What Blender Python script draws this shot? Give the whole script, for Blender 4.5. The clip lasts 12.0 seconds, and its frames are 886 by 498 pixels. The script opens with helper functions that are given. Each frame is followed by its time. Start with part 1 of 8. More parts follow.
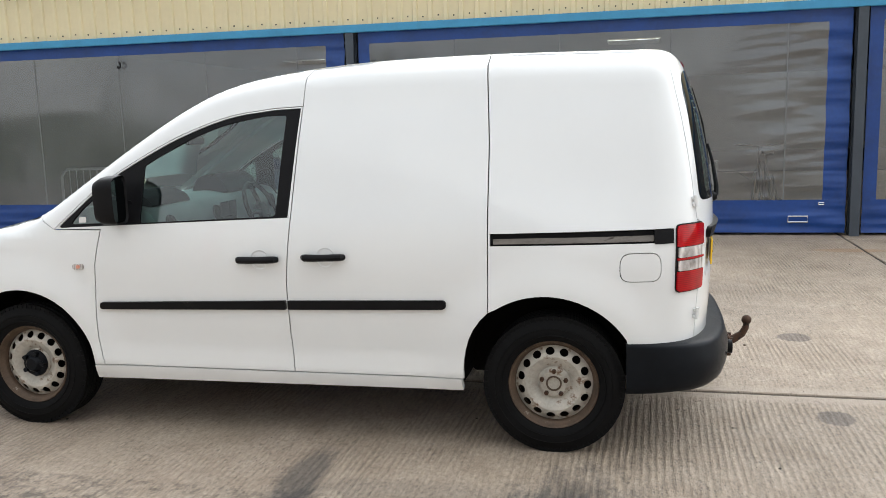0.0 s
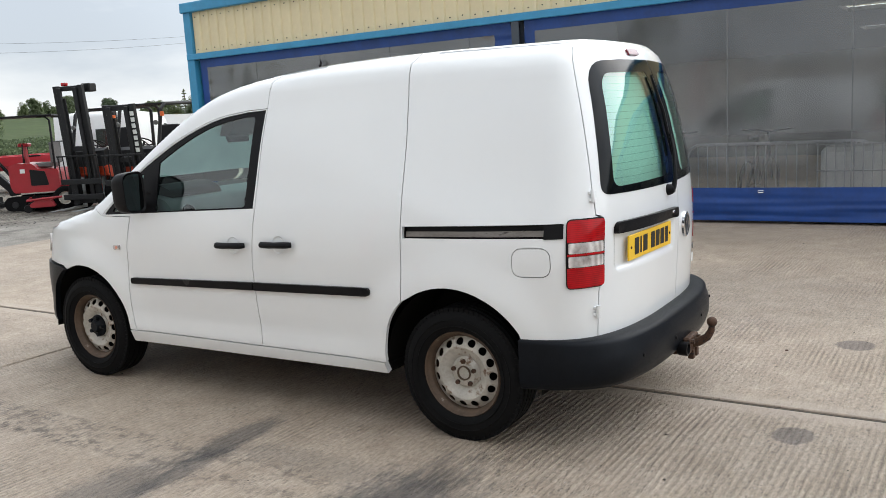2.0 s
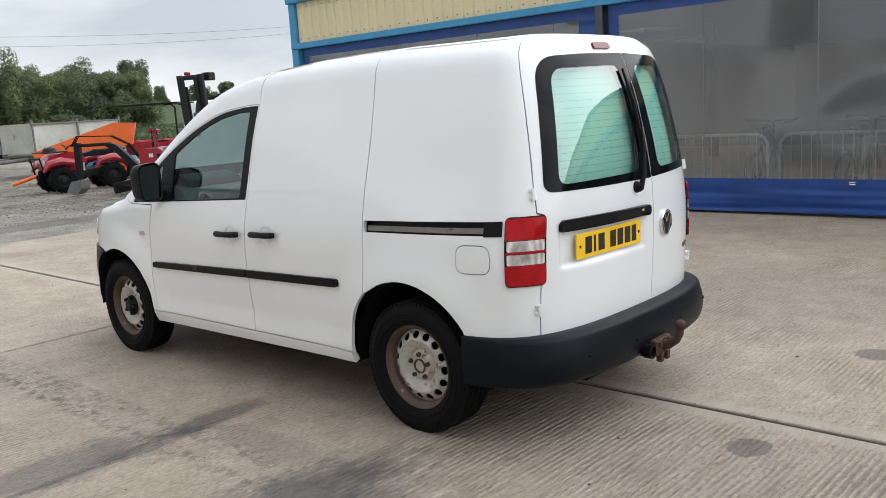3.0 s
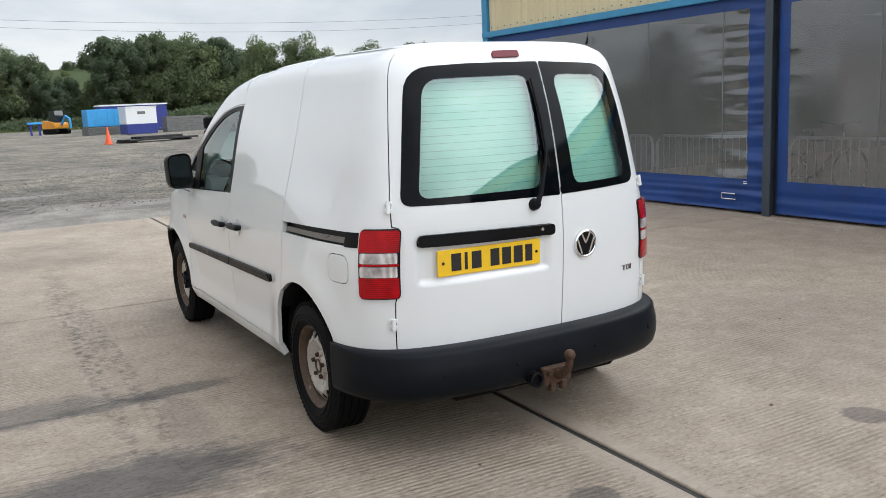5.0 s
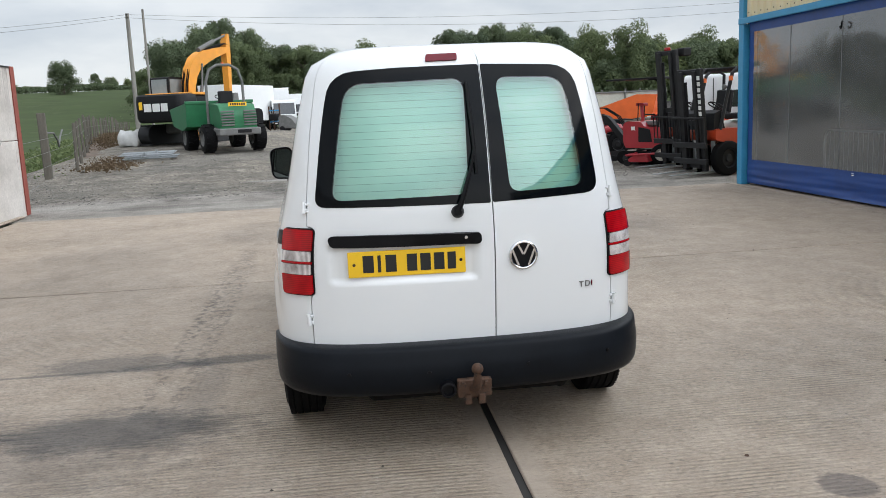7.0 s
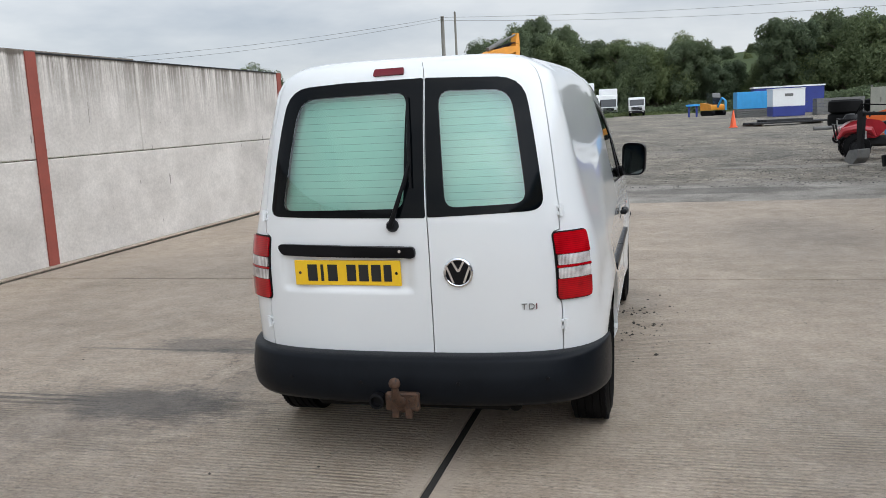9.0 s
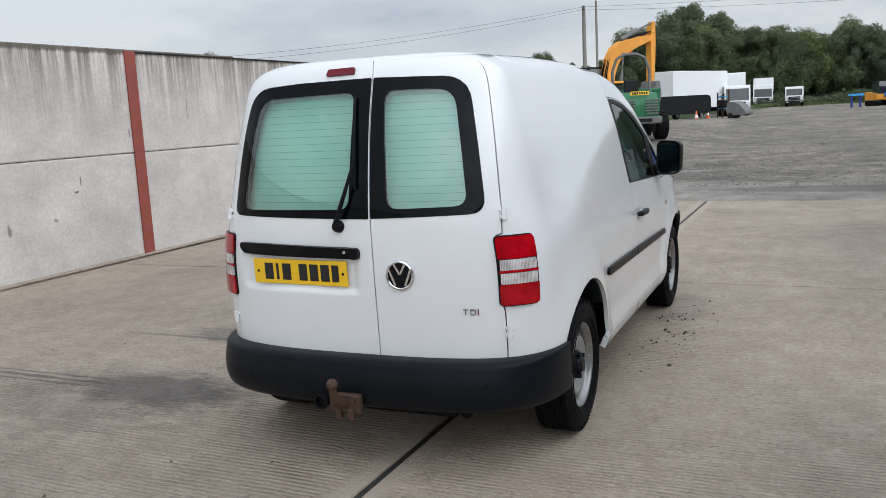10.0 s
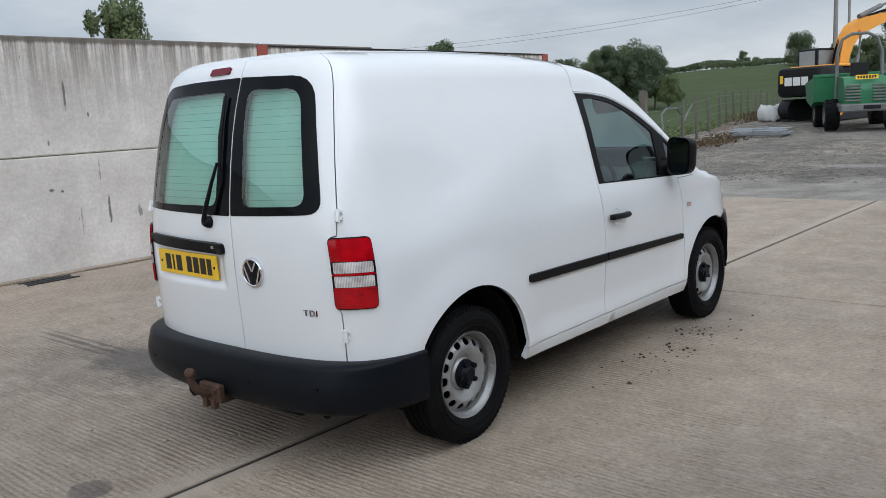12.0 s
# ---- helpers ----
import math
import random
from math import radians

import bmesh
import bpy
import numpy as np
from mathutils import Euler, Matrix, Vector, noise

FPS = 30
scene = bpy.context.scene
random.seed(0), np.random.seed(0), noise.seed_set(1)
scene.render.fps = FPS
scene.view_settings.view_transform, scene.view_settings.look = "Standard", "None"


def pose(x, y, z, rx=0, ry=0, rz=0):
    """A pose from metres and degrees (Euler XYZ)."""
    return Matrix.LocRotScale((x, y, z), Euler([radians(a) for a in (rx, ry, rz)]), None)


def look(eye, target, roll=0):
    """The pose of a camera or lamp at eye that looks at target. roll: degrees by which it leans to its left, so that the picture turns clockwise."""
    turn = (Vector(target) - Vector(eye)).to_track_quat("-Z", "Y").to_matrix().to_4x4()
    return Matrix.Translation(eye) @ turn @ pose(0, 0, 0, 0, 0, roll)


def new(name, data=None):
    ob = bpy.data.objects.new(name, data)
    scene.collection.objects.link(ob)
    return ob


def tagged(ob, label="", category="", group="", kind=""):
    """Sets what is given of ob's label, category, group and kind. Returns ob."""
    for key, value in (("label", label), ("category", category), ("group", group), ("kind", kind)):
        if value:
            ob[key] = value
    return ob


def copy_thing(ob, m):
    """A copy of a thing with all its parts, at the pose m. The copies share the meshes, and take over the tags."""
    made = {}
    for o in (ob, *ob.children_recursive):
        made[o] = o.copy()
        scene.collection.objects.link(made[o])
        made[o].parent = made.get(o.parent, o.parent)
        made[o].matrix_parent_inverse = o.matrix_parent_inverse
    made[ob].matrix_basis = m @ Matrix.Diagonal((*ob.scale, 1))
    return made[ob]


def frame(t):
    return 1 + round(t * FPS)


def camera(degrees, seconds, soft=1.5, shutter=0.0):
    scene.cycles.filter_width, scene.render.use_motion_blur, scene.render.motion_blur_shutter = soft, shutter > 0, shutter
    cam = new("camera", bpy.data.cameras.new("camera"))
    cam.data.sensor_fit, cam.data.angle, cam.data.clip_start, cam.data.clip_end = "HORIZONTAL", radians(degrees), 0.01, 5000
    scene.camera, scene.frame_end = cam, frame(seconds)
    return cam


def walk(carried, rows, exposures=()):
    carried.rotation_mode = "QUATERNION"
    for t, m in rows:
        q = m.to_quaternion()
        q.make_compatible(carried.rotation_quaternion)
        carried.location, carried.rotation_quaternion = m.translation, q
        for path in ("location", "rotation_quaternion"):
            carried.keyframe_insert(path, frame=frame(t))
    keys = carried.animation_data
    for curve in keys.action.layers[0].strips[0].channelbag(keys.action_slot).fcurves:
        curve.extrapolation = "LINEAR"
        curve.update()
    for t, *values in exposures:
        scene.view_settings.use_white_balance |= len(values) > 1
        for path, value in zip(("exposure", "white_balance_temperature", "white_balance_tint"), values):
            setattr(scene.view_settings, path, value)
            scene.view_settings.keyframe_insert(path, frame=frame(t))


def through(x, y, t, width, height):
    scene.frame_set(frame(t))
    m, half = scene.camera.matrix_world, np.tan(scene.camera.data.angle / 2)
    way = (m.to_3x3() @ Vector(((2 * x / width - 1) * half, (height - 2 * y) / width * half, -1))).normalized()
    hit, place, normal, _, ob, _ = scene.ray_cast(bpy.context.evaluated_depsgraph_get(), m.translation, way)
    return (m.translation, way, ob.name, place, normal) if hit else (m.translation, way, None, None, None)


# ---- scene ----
cam = camera(55.0, 12.0, 0.6)
PATH = [
    (0, (0.338, -4.529, 1.508), (-0.094, -2.6, 1.206), -1.6),
    (0.5, (0.754, -4.453, 1.523), (0.143, -2.572, 1.227), -1.8),
    (1, (1.24, -4.421, 1.526), (0.47, -2.6, 1.228), -2.3),
    (1.5, (1.608, -4.23, 1.502), (0.692, -2.479, 1.196), -2.9),
    (2, (1.988, -4.05, 1.507), (0.927, -2.383, 1.192), -3.4),
    (2.5, (2.413, -3.872, 1.526), (1.215, -2.304, 1.201), -3.7),
    (3, (2.696, -3.571, 1.515), (1.372, -2.109, 1.182), -3.7),
    (3.5, (3.005, -3.275, 1.514), (1.569, -1.925, 1.177), -3.5),
    (3.7, (3.163, -3.155, 1.523), (1.686, -1.85, 1.183), -3.2),
    (5.3, (3.875, -1.934, 1.541), (2.1, -1.077, 1.2), -2.6),
    (5.5, (3.947, -1.747, 1.534), (2.137, -0.97, 1.19), -2.6),
    (6, (4.043, -1.347, 1.542), (2.166, -0.748, 1.198), -2.6),
    (6.5, (4.254, -0.927, 1.536), (2.327, -0.513, 1.2), -2.6),
    (7, (4.321, -0.535, 1.533), (2.363, -0.298, 1.201), -2.5),
    (7.2, (4.318, -0.368, 1.535), (2.352, -0.203, 1.208), -2.5),
    (8.8, (4.269, 0.913, 1.54), (2.337, 0.499, 1.23), -2.8),
    (9, (4.21, 1.072, 1.542), (2.295, 0.587, 1.232), -2.8),
    (9.5, (4.106, 1.515, 1.556), (2.242, 0.861, 1.245), -3.0),
    (10, (3.869, 1.863, 1.537), (2.066, 1.056, 1.224), -3.0),
    (10.5, (3.661, 2.23, 1.526), (1.924, 1.29, 1.211), -3.0),
    (11, (3.48, 2.615, 1.543), (1.81, 1.562, 1.223), -3.1),
    (11.5, (3.185, 2.89, 1.526), (1.594, 1.721, 1.206), -3.1),
    (12, (2.937, 3.202, 1.515), (1.432, 1.925, 1.196), -3.0),
]
EXPOSURES = [(0.0, 0.43, 7120, 10), (1.0, 0.37, 7080, 10), (1.5, 0.30, 7010, 10), (2.5, 0.19, 6930, 10), (5.5, 0.06, 6850, 10), (7.2, -0.04, 6770, 10), (9.0, -0.18, 6740, 10), (12.0, -0.38, 6500, 10)]
walk(cam, [(t, look(eye, target, roll)) for t, eye, target, roll in PATH], EXPOSURES)

# ---- light ----
world = bpy.data.worlds.new("world")
scene.world = world
world.use_nodes = True
wn, wl = world.node_tree.nodes, world.node_tree.links
wn.clear()
w_out = wn.new("ShaderNodeOutputWorld")
w_bg = wn.new("ShaderNodeBackground")
w_sky = wn.new("ShaderNodeTexSky")
w_sky.sky_type = "NISHITA"
w_sky.sun_disc = False
w_sky.sun_elevation = radians(31)
w_sky.sun_rotation = radians(28)
w_co = wn.new("ShaderNodeTexCoord")
w_map = wn.new("ShaderNodeMapping")
w_map.inputs["Scale"].default_value = (1.0, 1.0, 3.2)
w_noise = wn.new("ShaderNodeTexNoise")
w_noise.inputs["Scale"].default_value = 2.3
w_noise.inputs["Detail"].default_value = 6.0
w_noise.inputs["Roughness"].default_value = 0.55
w_ramp = wn.new("ShaderNodeValToRGB")
w_ramp.color_ramp.elements[0].position = 0.38
w_ramp.color_ramp.elements[0].color = (5.9, 6.8, 8.1, 1)
w_ramp.color_ramp.elements[1].position = 0.60
w_ramp.color_ramp.elements[1].color = (9.3, 10.0, 10.9, 1)
w_mix = wn.new("ShaderNodeMix")
w_mix.data_type = "RGBA"
w_mix.inputs[0].default_value = 0.86
wl.new(w_co.outputs["Generated"], w_map.inputs["Vector"])
wl.new(w_map.outputs["Vector"], w_noise.inputs["Vector"])
wl.new(w_noise.outputs["Fac"], w_ramp.inputs["Fac"])
wl.new(w_sky.outputs["Color"], w_mix.inputs[6])
wl.new(w_ramp.outputs["Color"], w_mix.inputs[7])
w_sep = wn.new("ShaderNodeSeparateXYZ")
wl.new(w_co.outputs["Generated"], w_sep.inputs[0])
w_up = wn.new("ShaderNodeMapRange")
for w_k, w_v in enumerate((0.10, 0.80, 0.94, 1.26), 1):
    w_up.inputs[w_k].default_value = w_v
wl.new(w_sep.outputs["Z"], w_up.inputs[0])
w_lift = wn.new("ShaderNodeVectorMath")
w_lift.operation = "SCALE"
wl.new(w_mix.outputs[2], w_lift.inputs[0])
wl.new(w_up.outputs[0], w_lift.inputs["Scale"])
# the cloud is brighter towards the hidden sun
w_dot = wn.new("ShaderNodeVectorMath")
w_dot.operation = "DOT_PRODUCT"
w_dot.inputs[1].default_value = (0.40, 0.76, 0.51)
wl.new(w_co.outputs["Generated"], w_dot.inputs[0])
w_glow = wn.new("ShaderNodeMapRange")
w_glow.interpolation_type = "SMOOTHSTEP"
for w_k, w_v in enumerate((0.15, 1.0, 1.0, 3.0), 1):
    w_glow.inputs[w_k].default_value = w_v
wl.new(w_dot.outputs["Value"], w_glow.inputs[0])
w_bright = wn.new("ShaderNodeVectorMath")
w_bright.operation = "SCALE"
wl.new(w_lift.outputs[0], w_bright.inputs[0])
wl.new(w_glow.outputs[0], w_bright.inputs["Scale"])
wl.new(w_bright.outputs[0], w_bg.inputs["Color"])
w_bg.inputs["Strength"].default_value = 0.1
wl.new(w_bg.outputs["Background"], w_out.inputs["Surface"])

sun = new("sun", bpy.data.lights.new("sun", "SUN"))
sun.data.energy, sun.data.angle, sun.data.color = 0.6, radians(170), (1.0, 0.94, 0.85)
sun.matrix_world = look((0, 0, 30), (-23.5, -44.7, 0.0))


# ---- materials ----
def nodes_of(name):
    m = bpy.data.materials.new(name)
    m.use_nodes = True
    n, l = m.node_tree.nodes, m.node_tree.links
    return m, n, l, n["Principled BSDF"]


def tex(n, l, scale, detail=4.0, rough=0.55, stretch=(1, 1, 1), coord="Object"):
    co = n.new("ShaderNodeTexCoord")
    mp = n.new("ShaderNodeMapping")
    mp.inputs["Scale"].default_value = stretch
    t = n.new("ShaderNodeTexNoise")
    t.inputs["Scale"].default_value = scale
    t.inputs["Detail"].default_value = detail
    t.inputs["Roughness"].default_value = rough
    l.new(co.outputs[coord], mp.inputs["Vector"])
    l.new(mp.outputs["Vector"], t.inputs["Vector"])
    return t.outputs["Fac"]


def ramp(n, l, fac, *stops):
    r = n.new("ShaderNodeValToRGB")
    e = r.color_ramp.elements
    while len(e) < len(stops):
        e.new(0.5)
    for k, (p, c) in enumerate(stops):
        e[k].position = p
        e[k].color = (*c, 1) if len(c) == 3 else c
    l.new(fac, r.inputs["Fac"])
    return r.outputs["Color"]


def blend(n, l, fac, a, b, mode="MIX"):
    m = n.new("ShaderNodeMix")
    m.data_type, m.blend_type = "RGBA", mode
    for sock, v in ((m.inputs[0], fac), (m.inputs[6], a), (m.inputs[7], b)):
        if isinstance(v, (int, float)):
            sock.default_value = v
        elif isinstance(v, tuple):
            sock.default_value = (*v, 1)
        else:
            l.new(v, sock)
    return m.outputs[2]


def calc(n, l, op, a, b=0.0, clamp=False):
    m = n.new("ShaderNodeMath")
    m.operation, m.use_clamp = op, clamp
    for sock, v in zip(m.inputs, (a, b)):
        if isinstance(v, (int, float)):
            sock.default_value = v
        else:
            l.new(v, sock)
    return m.outputs[0]


def bumped(n, l, p, height, strength, distance):
    b = n.new("ShaderNodeBump")
    b.inputs["Strength"].default_value, b.inputs["Distance"].default_value = strength, distance
    l.new(height, b.inputs["Height"])
    l.new(b.outputs["Normal"], p.inputs["Normal"])


def surface(name, colour, rough=0.6, metal=0.0, vary=0.12, scale=6.0, wear=None, wear_at=0.62, bump=0.0, bump_scale=60.0, coat=0.0, stretch=(1, 1, 1), random_shade=0.0, shine=0.5):
    """A painted, plastic, metal or mineral surface: two scales of shade, an optional second colour in patches, fine relief."""
    m, n, l, p = nodes_of(name)
    big, fine = tex(n, l, scale, 3.0, stretch=stretch), tex(n, l, scale * 9, 4.0, stretch=stretch)
    both = calc(n, l, "ADD", calc(n, l, "MULTIPLY", big, 0.65), calc(n, l, "MULTIPLY", fine, 0.35))
    lo, hi = (tuple(max(0.0, c * k) for c in colour) for k in (1 - vary, 1 + vary))
    col = ramp(n, l, both, (0.3, lo), (0.7, hi))
    if wear:
        patch = ramp(n, l, tex(n, l, scale * 1.7, 8.0, 0.65, stretch), (wear_at, (0, 0, 0)), (wear_at + 0.08, (1, 1, 1)))
        col = blend(n, l, patch, col, wear)
    if random_shade:
        info = n.new("ShaderNodeObjectInfo")
        shade = ramp(n, l, info.outputs["Random"], (0.0, (1 - random_shade,) * 3), (1.0, (1 + random_shade,) * 3))
        col = blend(n, l, 1.0, col, shade, "MULTIPLY")
    l.new(col, p.inputs["Base Color"])
    l.new(calc(n, l, "ADD", calc(n, l, "MULTIPLY", both, 0.24), rough - 0.12, True), p.inputs["Roughness"])
    p.inputs["Metallic"].default_value = metal
    p.inputs["Coat Weight"].default_value = coat
    p.inputs["Specular IOR Level"].default_value = shine
    p.inputs["Coat Roughness"].default_value = 0.04
    if bump:
        bumped(n, l, p, tex(n, l, bump_scale, 5.0, stretch=stretch), 0.6, bump)
    return m


def clear(name, colour, rough=0.02, through=0.85, ior=1.45):
    """Thin glass: light goes straight through it, tinted, and it mirrors by the angle."""
    m, n, l, p = nodes_of(name)
    n.remove(p)
    out = n["Material Output"]
    tr, gl, mx = n.new("ShaderNodeBsdfTransparent"), n.new("ShaderNodeBsdfGlossy"), n.new("ShaderNodeMixShader")
    fr = n.new("ShaderNodeFresnel")
    fr.inputs["IOR"].default_value = ior
    tr.inputs["Color"].default_value = (*(c * through for c in colour), 1)
    gl.inputs["Roughness"].default_value = rough
    gl.inputs["Color"].default_value = (0.95, 0.97, 0.96, 1)
    l.new(fr.outputs[0], mx.inputs[0])
    l.new(tr.outputs[0], mx.inputs[1])
    l.new(gl.outputs[0], mx.inputs[2])
    l.new(mx.outputs[0], out.inputs["Surface"])
    return m


# ---- mesh tools ----
class Shape:
    """Collects vertices and faces of one mesh."""

    def __init__(self):
        self.v, self.f, self.n = [], [], {}

    def add(self, verts, faces, m=None):
        k = len(self.v)
        self.v += [tuple(m @ Vector(p)) if m else tuple(p) for p in verts]
        self.f += [tuple(i + k for i in f) for f in faces]
        return self

    def box(self, x0, y0, z0, x1, y1, z1, bevel=0.0, m=None):
        c, h = [((a + b) / 2) for a, b in ((x0, x1), (y0, y1), (z0, z1))], [abs(b - a) / 2 for a, b in ((x0, x1), (y0, y1), (z0, z1))]
        b = min(bevel, 0.45 * min(h))
        if b <= 0:
            vs = [(c[0] + i * h[0], c[1] + j * h[1], c[2] + k * h[2]) for i in (-1, 1) for j in (-1, 1) for k in (-1, 1)]
            return self.add(vs, [(0, 1, 3, 2), (4, 6, 7, 5), (0, 4, 5, 1), (2, 3, 7, 6), (0, 2, 6, 4), (1, 5, 7, 3)], m)
        vs, at = [], {}
        for i in (-1, 1):
            for j in (-1, 1):
                for k in (-1, 1):
                    for a in range(3):
                        at[(i, j, k, a)] = len(vs)
                        vs.append(tuple(c[q] + (i, j, k)[q] * (h[q] - (0 if q == a else b)) for q in range(3)))
        fs = []
        for a in range(3):
            q, r = (a + 1) % 3, (a + 2) % 3
            for s in (-1, 1):
                ring = []
                for u, w in ((-1, -1), (1, -1), (1, 1), (-1, 1)):
                    t = [0, 0, 0]
                    t[a], t[q], t[r] = s, u, w
                    ring.append(at[(*t, a)])
                fs.append(tuple(ring if s > 0 else ring[::-1]))
            for u in (-1, 1):
                for w in (-1, 1):
                    t0, t1 = [0, 0, 0], [0, 0, 0]
                    t0[a], t1[a] = -1, 1
                    t0[q] = t1[q] = u
                    t0[r] = t1[r] = w
                    ring = (at[(*t0, q)], at[(*t1, q)], at[(*t1, r)], at[(*t0, r)])
                    fs.append(ring if u * w > 0 else ring[::-1])
        for i in (-1, 1):
            for j in (-1, 1):
                for k in (-1, 1):
                    ring = tuple(at[(i, j, k, a)] for a in range(3))
                    fs.append(ring if i * j * k > 0 else ring[::-1])
        return self.add(vs, fs, m)

    def lathe(self, profile, m=None, n=32, closed=False):
        """Turns (r, z) pairs about z."""
        vs, fs, k = [], [], len(profile)
        for i in range(n):
            a = 2 * math.pi * i / n
            vs += [(r * math.cos(a), r * math.sin(a), z) for r, z in profile]
        for i in range(n):
            j = (i + 1) % n
            for q in range(k if closed else k - 1):
                w = (q + 1) % k
                fs.append((i * k + q, j * k + q, j * k + w, i * k + w))
        return self.add(vs, fs, m)

    def rod(self, a, b, r, r2=None, n=10):
        a, b = Vector(a), Vector(b)
        d = b - a
        m = Matrix.Translation(a) @ d.to_track_quat("Z", "Y").to_matrix().to_4x4()
        r2 = r if r2 is None else r2
        return self.lathe([(0.0001, 0), (r, 0), (r2, d.length), (0.0001, d.length)], m, n)

    def tube(self, points, r, n=8):
        pts = [Vector(p) for p in points]
        rs = r if isinstance(r, (list, tuple)) else [r] * len(pts)
        vs, fs, up = [], [], None
        for i, p in enumerate(pts):
            d = (pts[min(i + 1, len(pts) - 1)] - pts[max(i - 1, 0)]).normalized()
            if up is None:
                up = Vector((0, 0, 1)) if abs(d.z) < 0.9 else Vector((1, 0, 0))
            side = d.cross(up).normalized()
            up = side.cross(d).normalized()
            vs += [tuple(p + rs[i] * (math.cos(2 * math.pi * k / n) * side + math.sin(2 * math.pi * k / n) * up)) for k in range(n)]
        for i in range(len(pts) - 1):
            for k in range(n):
                w = (k + 1) % n
                fs.append((i * n + k, i * n + w, (i + 1) * n + w, (i + 1) * n + k))
        fs += [tuple(range(n))[::-1], tuple((len(pts) - 1) * n + k for k in range(n))]
        return self.add(vs, fs)

    def prism(self, outline, lo, hi, axis="y", m=None):
        """An outline (a, b) drawn out along an axis: y takes (x, z), x takes (y, z), z takes (x, y)."""
        put = {"y": lambda a, b, d: (a, d, b), "x": lambda a, b, d: (d, a, b), "z": lambda a, b, d: (a, b, d)}[axis]
        k = len(outline)
        vs = [put(a, b, lo) for a, b in outline] + [put(a, b, hi) for a, b in outline]
        fs = [tuple(range(k)), tuple(range(2 * k - 1, k - 1, -1))] + [(i, i + k, (i + 1) % k + k, (i + 1) % k) for i in range(k)]
        return self.add(vs, fs, m)

    def grid(self, rows):
        k, n = len(rows[0]), len(rows)
        return self.add([p for row in rows for p in row], [(i * k + j, i * k + j + 1, (i + 1) * k + j + 1, (i + 1) * k + j) for i in range(n - 1) for j in range(k - 1)])

    def mesh(self, name, material, smooth=32):
        me = bpy.data.meshes.new(name)
        me.from_pydata(self.v, [], self.f)
        me.validate()
        bm = bmesh.new()
        bm.from_mesh(me)
        if len(bm.faces) < 60000 and not self.n:
            bmesh.ops.recalc_face_normals(bm, faces=bm.faces)
        bm.to_mesh(me)
        bm.free()
        me.materials.append(material)
        if smooth:
            me.shade_smooth()
            me.set_sharp_from_angle(angle=radians(smooth))
        if self.n:
            me.normals_split_custom_set_from_vertices([tuple(self.n.get(i, (0, 0, 0))) for i in range(len(me.vertices))])
        return me

    def make(self, name, material, parent=None, label="", smooth=32, face=None):
        me = self.mesh(name, material, smooth)
        if face and sum((p.normal * p.area for p in me.polygons), Vector()).dot(Vector(face)) < 0:
            me.flip_normals()
        ob = new(name, me)
        if parent:
            ob.parent = parent
        return tagged(ob, label)


def thing(name, label, category, m=None, group=""):
    ob = new(name)
    ob.empty_display_size = 0.2
    if m:
        ob.matrix_world = m
    return tagged(ob, label, category, group)


def smoothstep(a, b, x):
    t = min(1.0, max(0.0, (x - a) / (b - a)))
    return t * t * (3 - 2 * t)


def smooth_rows(rows, sigma, step=0.005):
    """The rows of a table, resampled and rounded off."""
    x = np.arange(rows[0][0] - 4 * sigma, rows[-1][0] + 4 * sigma, step)
    y = np.interp(x, [r[0] for r in rows], [r[1] for r in rows])
    k = np.exp(-0.5 * (np.arange(-int(4 * sigma / step), int(4 * sigma / step) + 1) * step / sigma) ** 2)
    pad = len(k) // 2
    return x, np.convolve(np.pad(y, pad, mode="edge"), k / k.sum(), mode="valid")


def smooth_at(x, curve):
    return float(np.interp(x, curve[0], curve[1]))


def table(x, rows):
    return float(np.interp(x, [r[0] for r in rows], [r[1] for r in rows]))


def rounded(points, radius, n=5):
    """An outline with its corners rounded; radius one number or one per corner."""
    out, k = [], len(points)
    for i, p in enumerate(points):
        r = radius[i] if isinstance(radius, (list, tuple)) else radius
        p, a, b = Vector(p), Vector(points[i - 1]), Vector(points[(i + 1) % k])
        u, w = (a - p), (b - p)
        d = min(r, 0.45 * u.length, 0.45 * w.length)
        if d < 1e-4:
            out.append(tuple(p))
            continue
        s, e = p + u.normalized() * d, p + w.normalized() * d
        for q in range(n + 1):
            t = q / n
            out.append(tuple((1 - t) ** 2 * s + 2 * t * (1 - t) * p + t * t * e))
    return out


paint_white, n_, l_, p_ = nodes_of("van_white_paint")
dull = tex(n_, l_, 1.1, 5, 0.6)
l_.new(ramp(n_, l_, dull, (0.3, (0.72, 0.735, 0.74)), (0.7, (0.755, 0.77, 0.77))), p_.inputs["Base Color"])
p_.inputs["Roughness"].default_value = 0.30
p_.inputs["Coat Weight"].default_value = 1.0
p_.inputs["Coat Roughness"].default_value = 0.03
plastic_dark = surface("grey_bumper_plastic", (0.006, 0.0075, 0.010), 0.38, vary=0.25, scale=5.0, bump=0.0006, bump_scale=500, shine=0.11)
plastic_black = surface("black_plastic", (0.006, 0.006, 0.007), 0.40, vary=0.2, scale=8.0, bump=0.0004, bump_scale=600, shine=0.13)
gloss_black = surface("black_glass_border", (0.002, 0.003, 0.004), 0.08, vary=0.1, shine=0.14)
rubber = surface("tyre_rubber", (0.0055, 0.0056, 0.006), 0.66, vary=0.3, scale=7.0, wear=(0.013, 0.0125, 0.012), wear_at=0.66, shine=0.09)
underside = surface("dark_underside", (0.008, 0.0075, 0.007), 0.9, vary=0.3, shine=0.1)
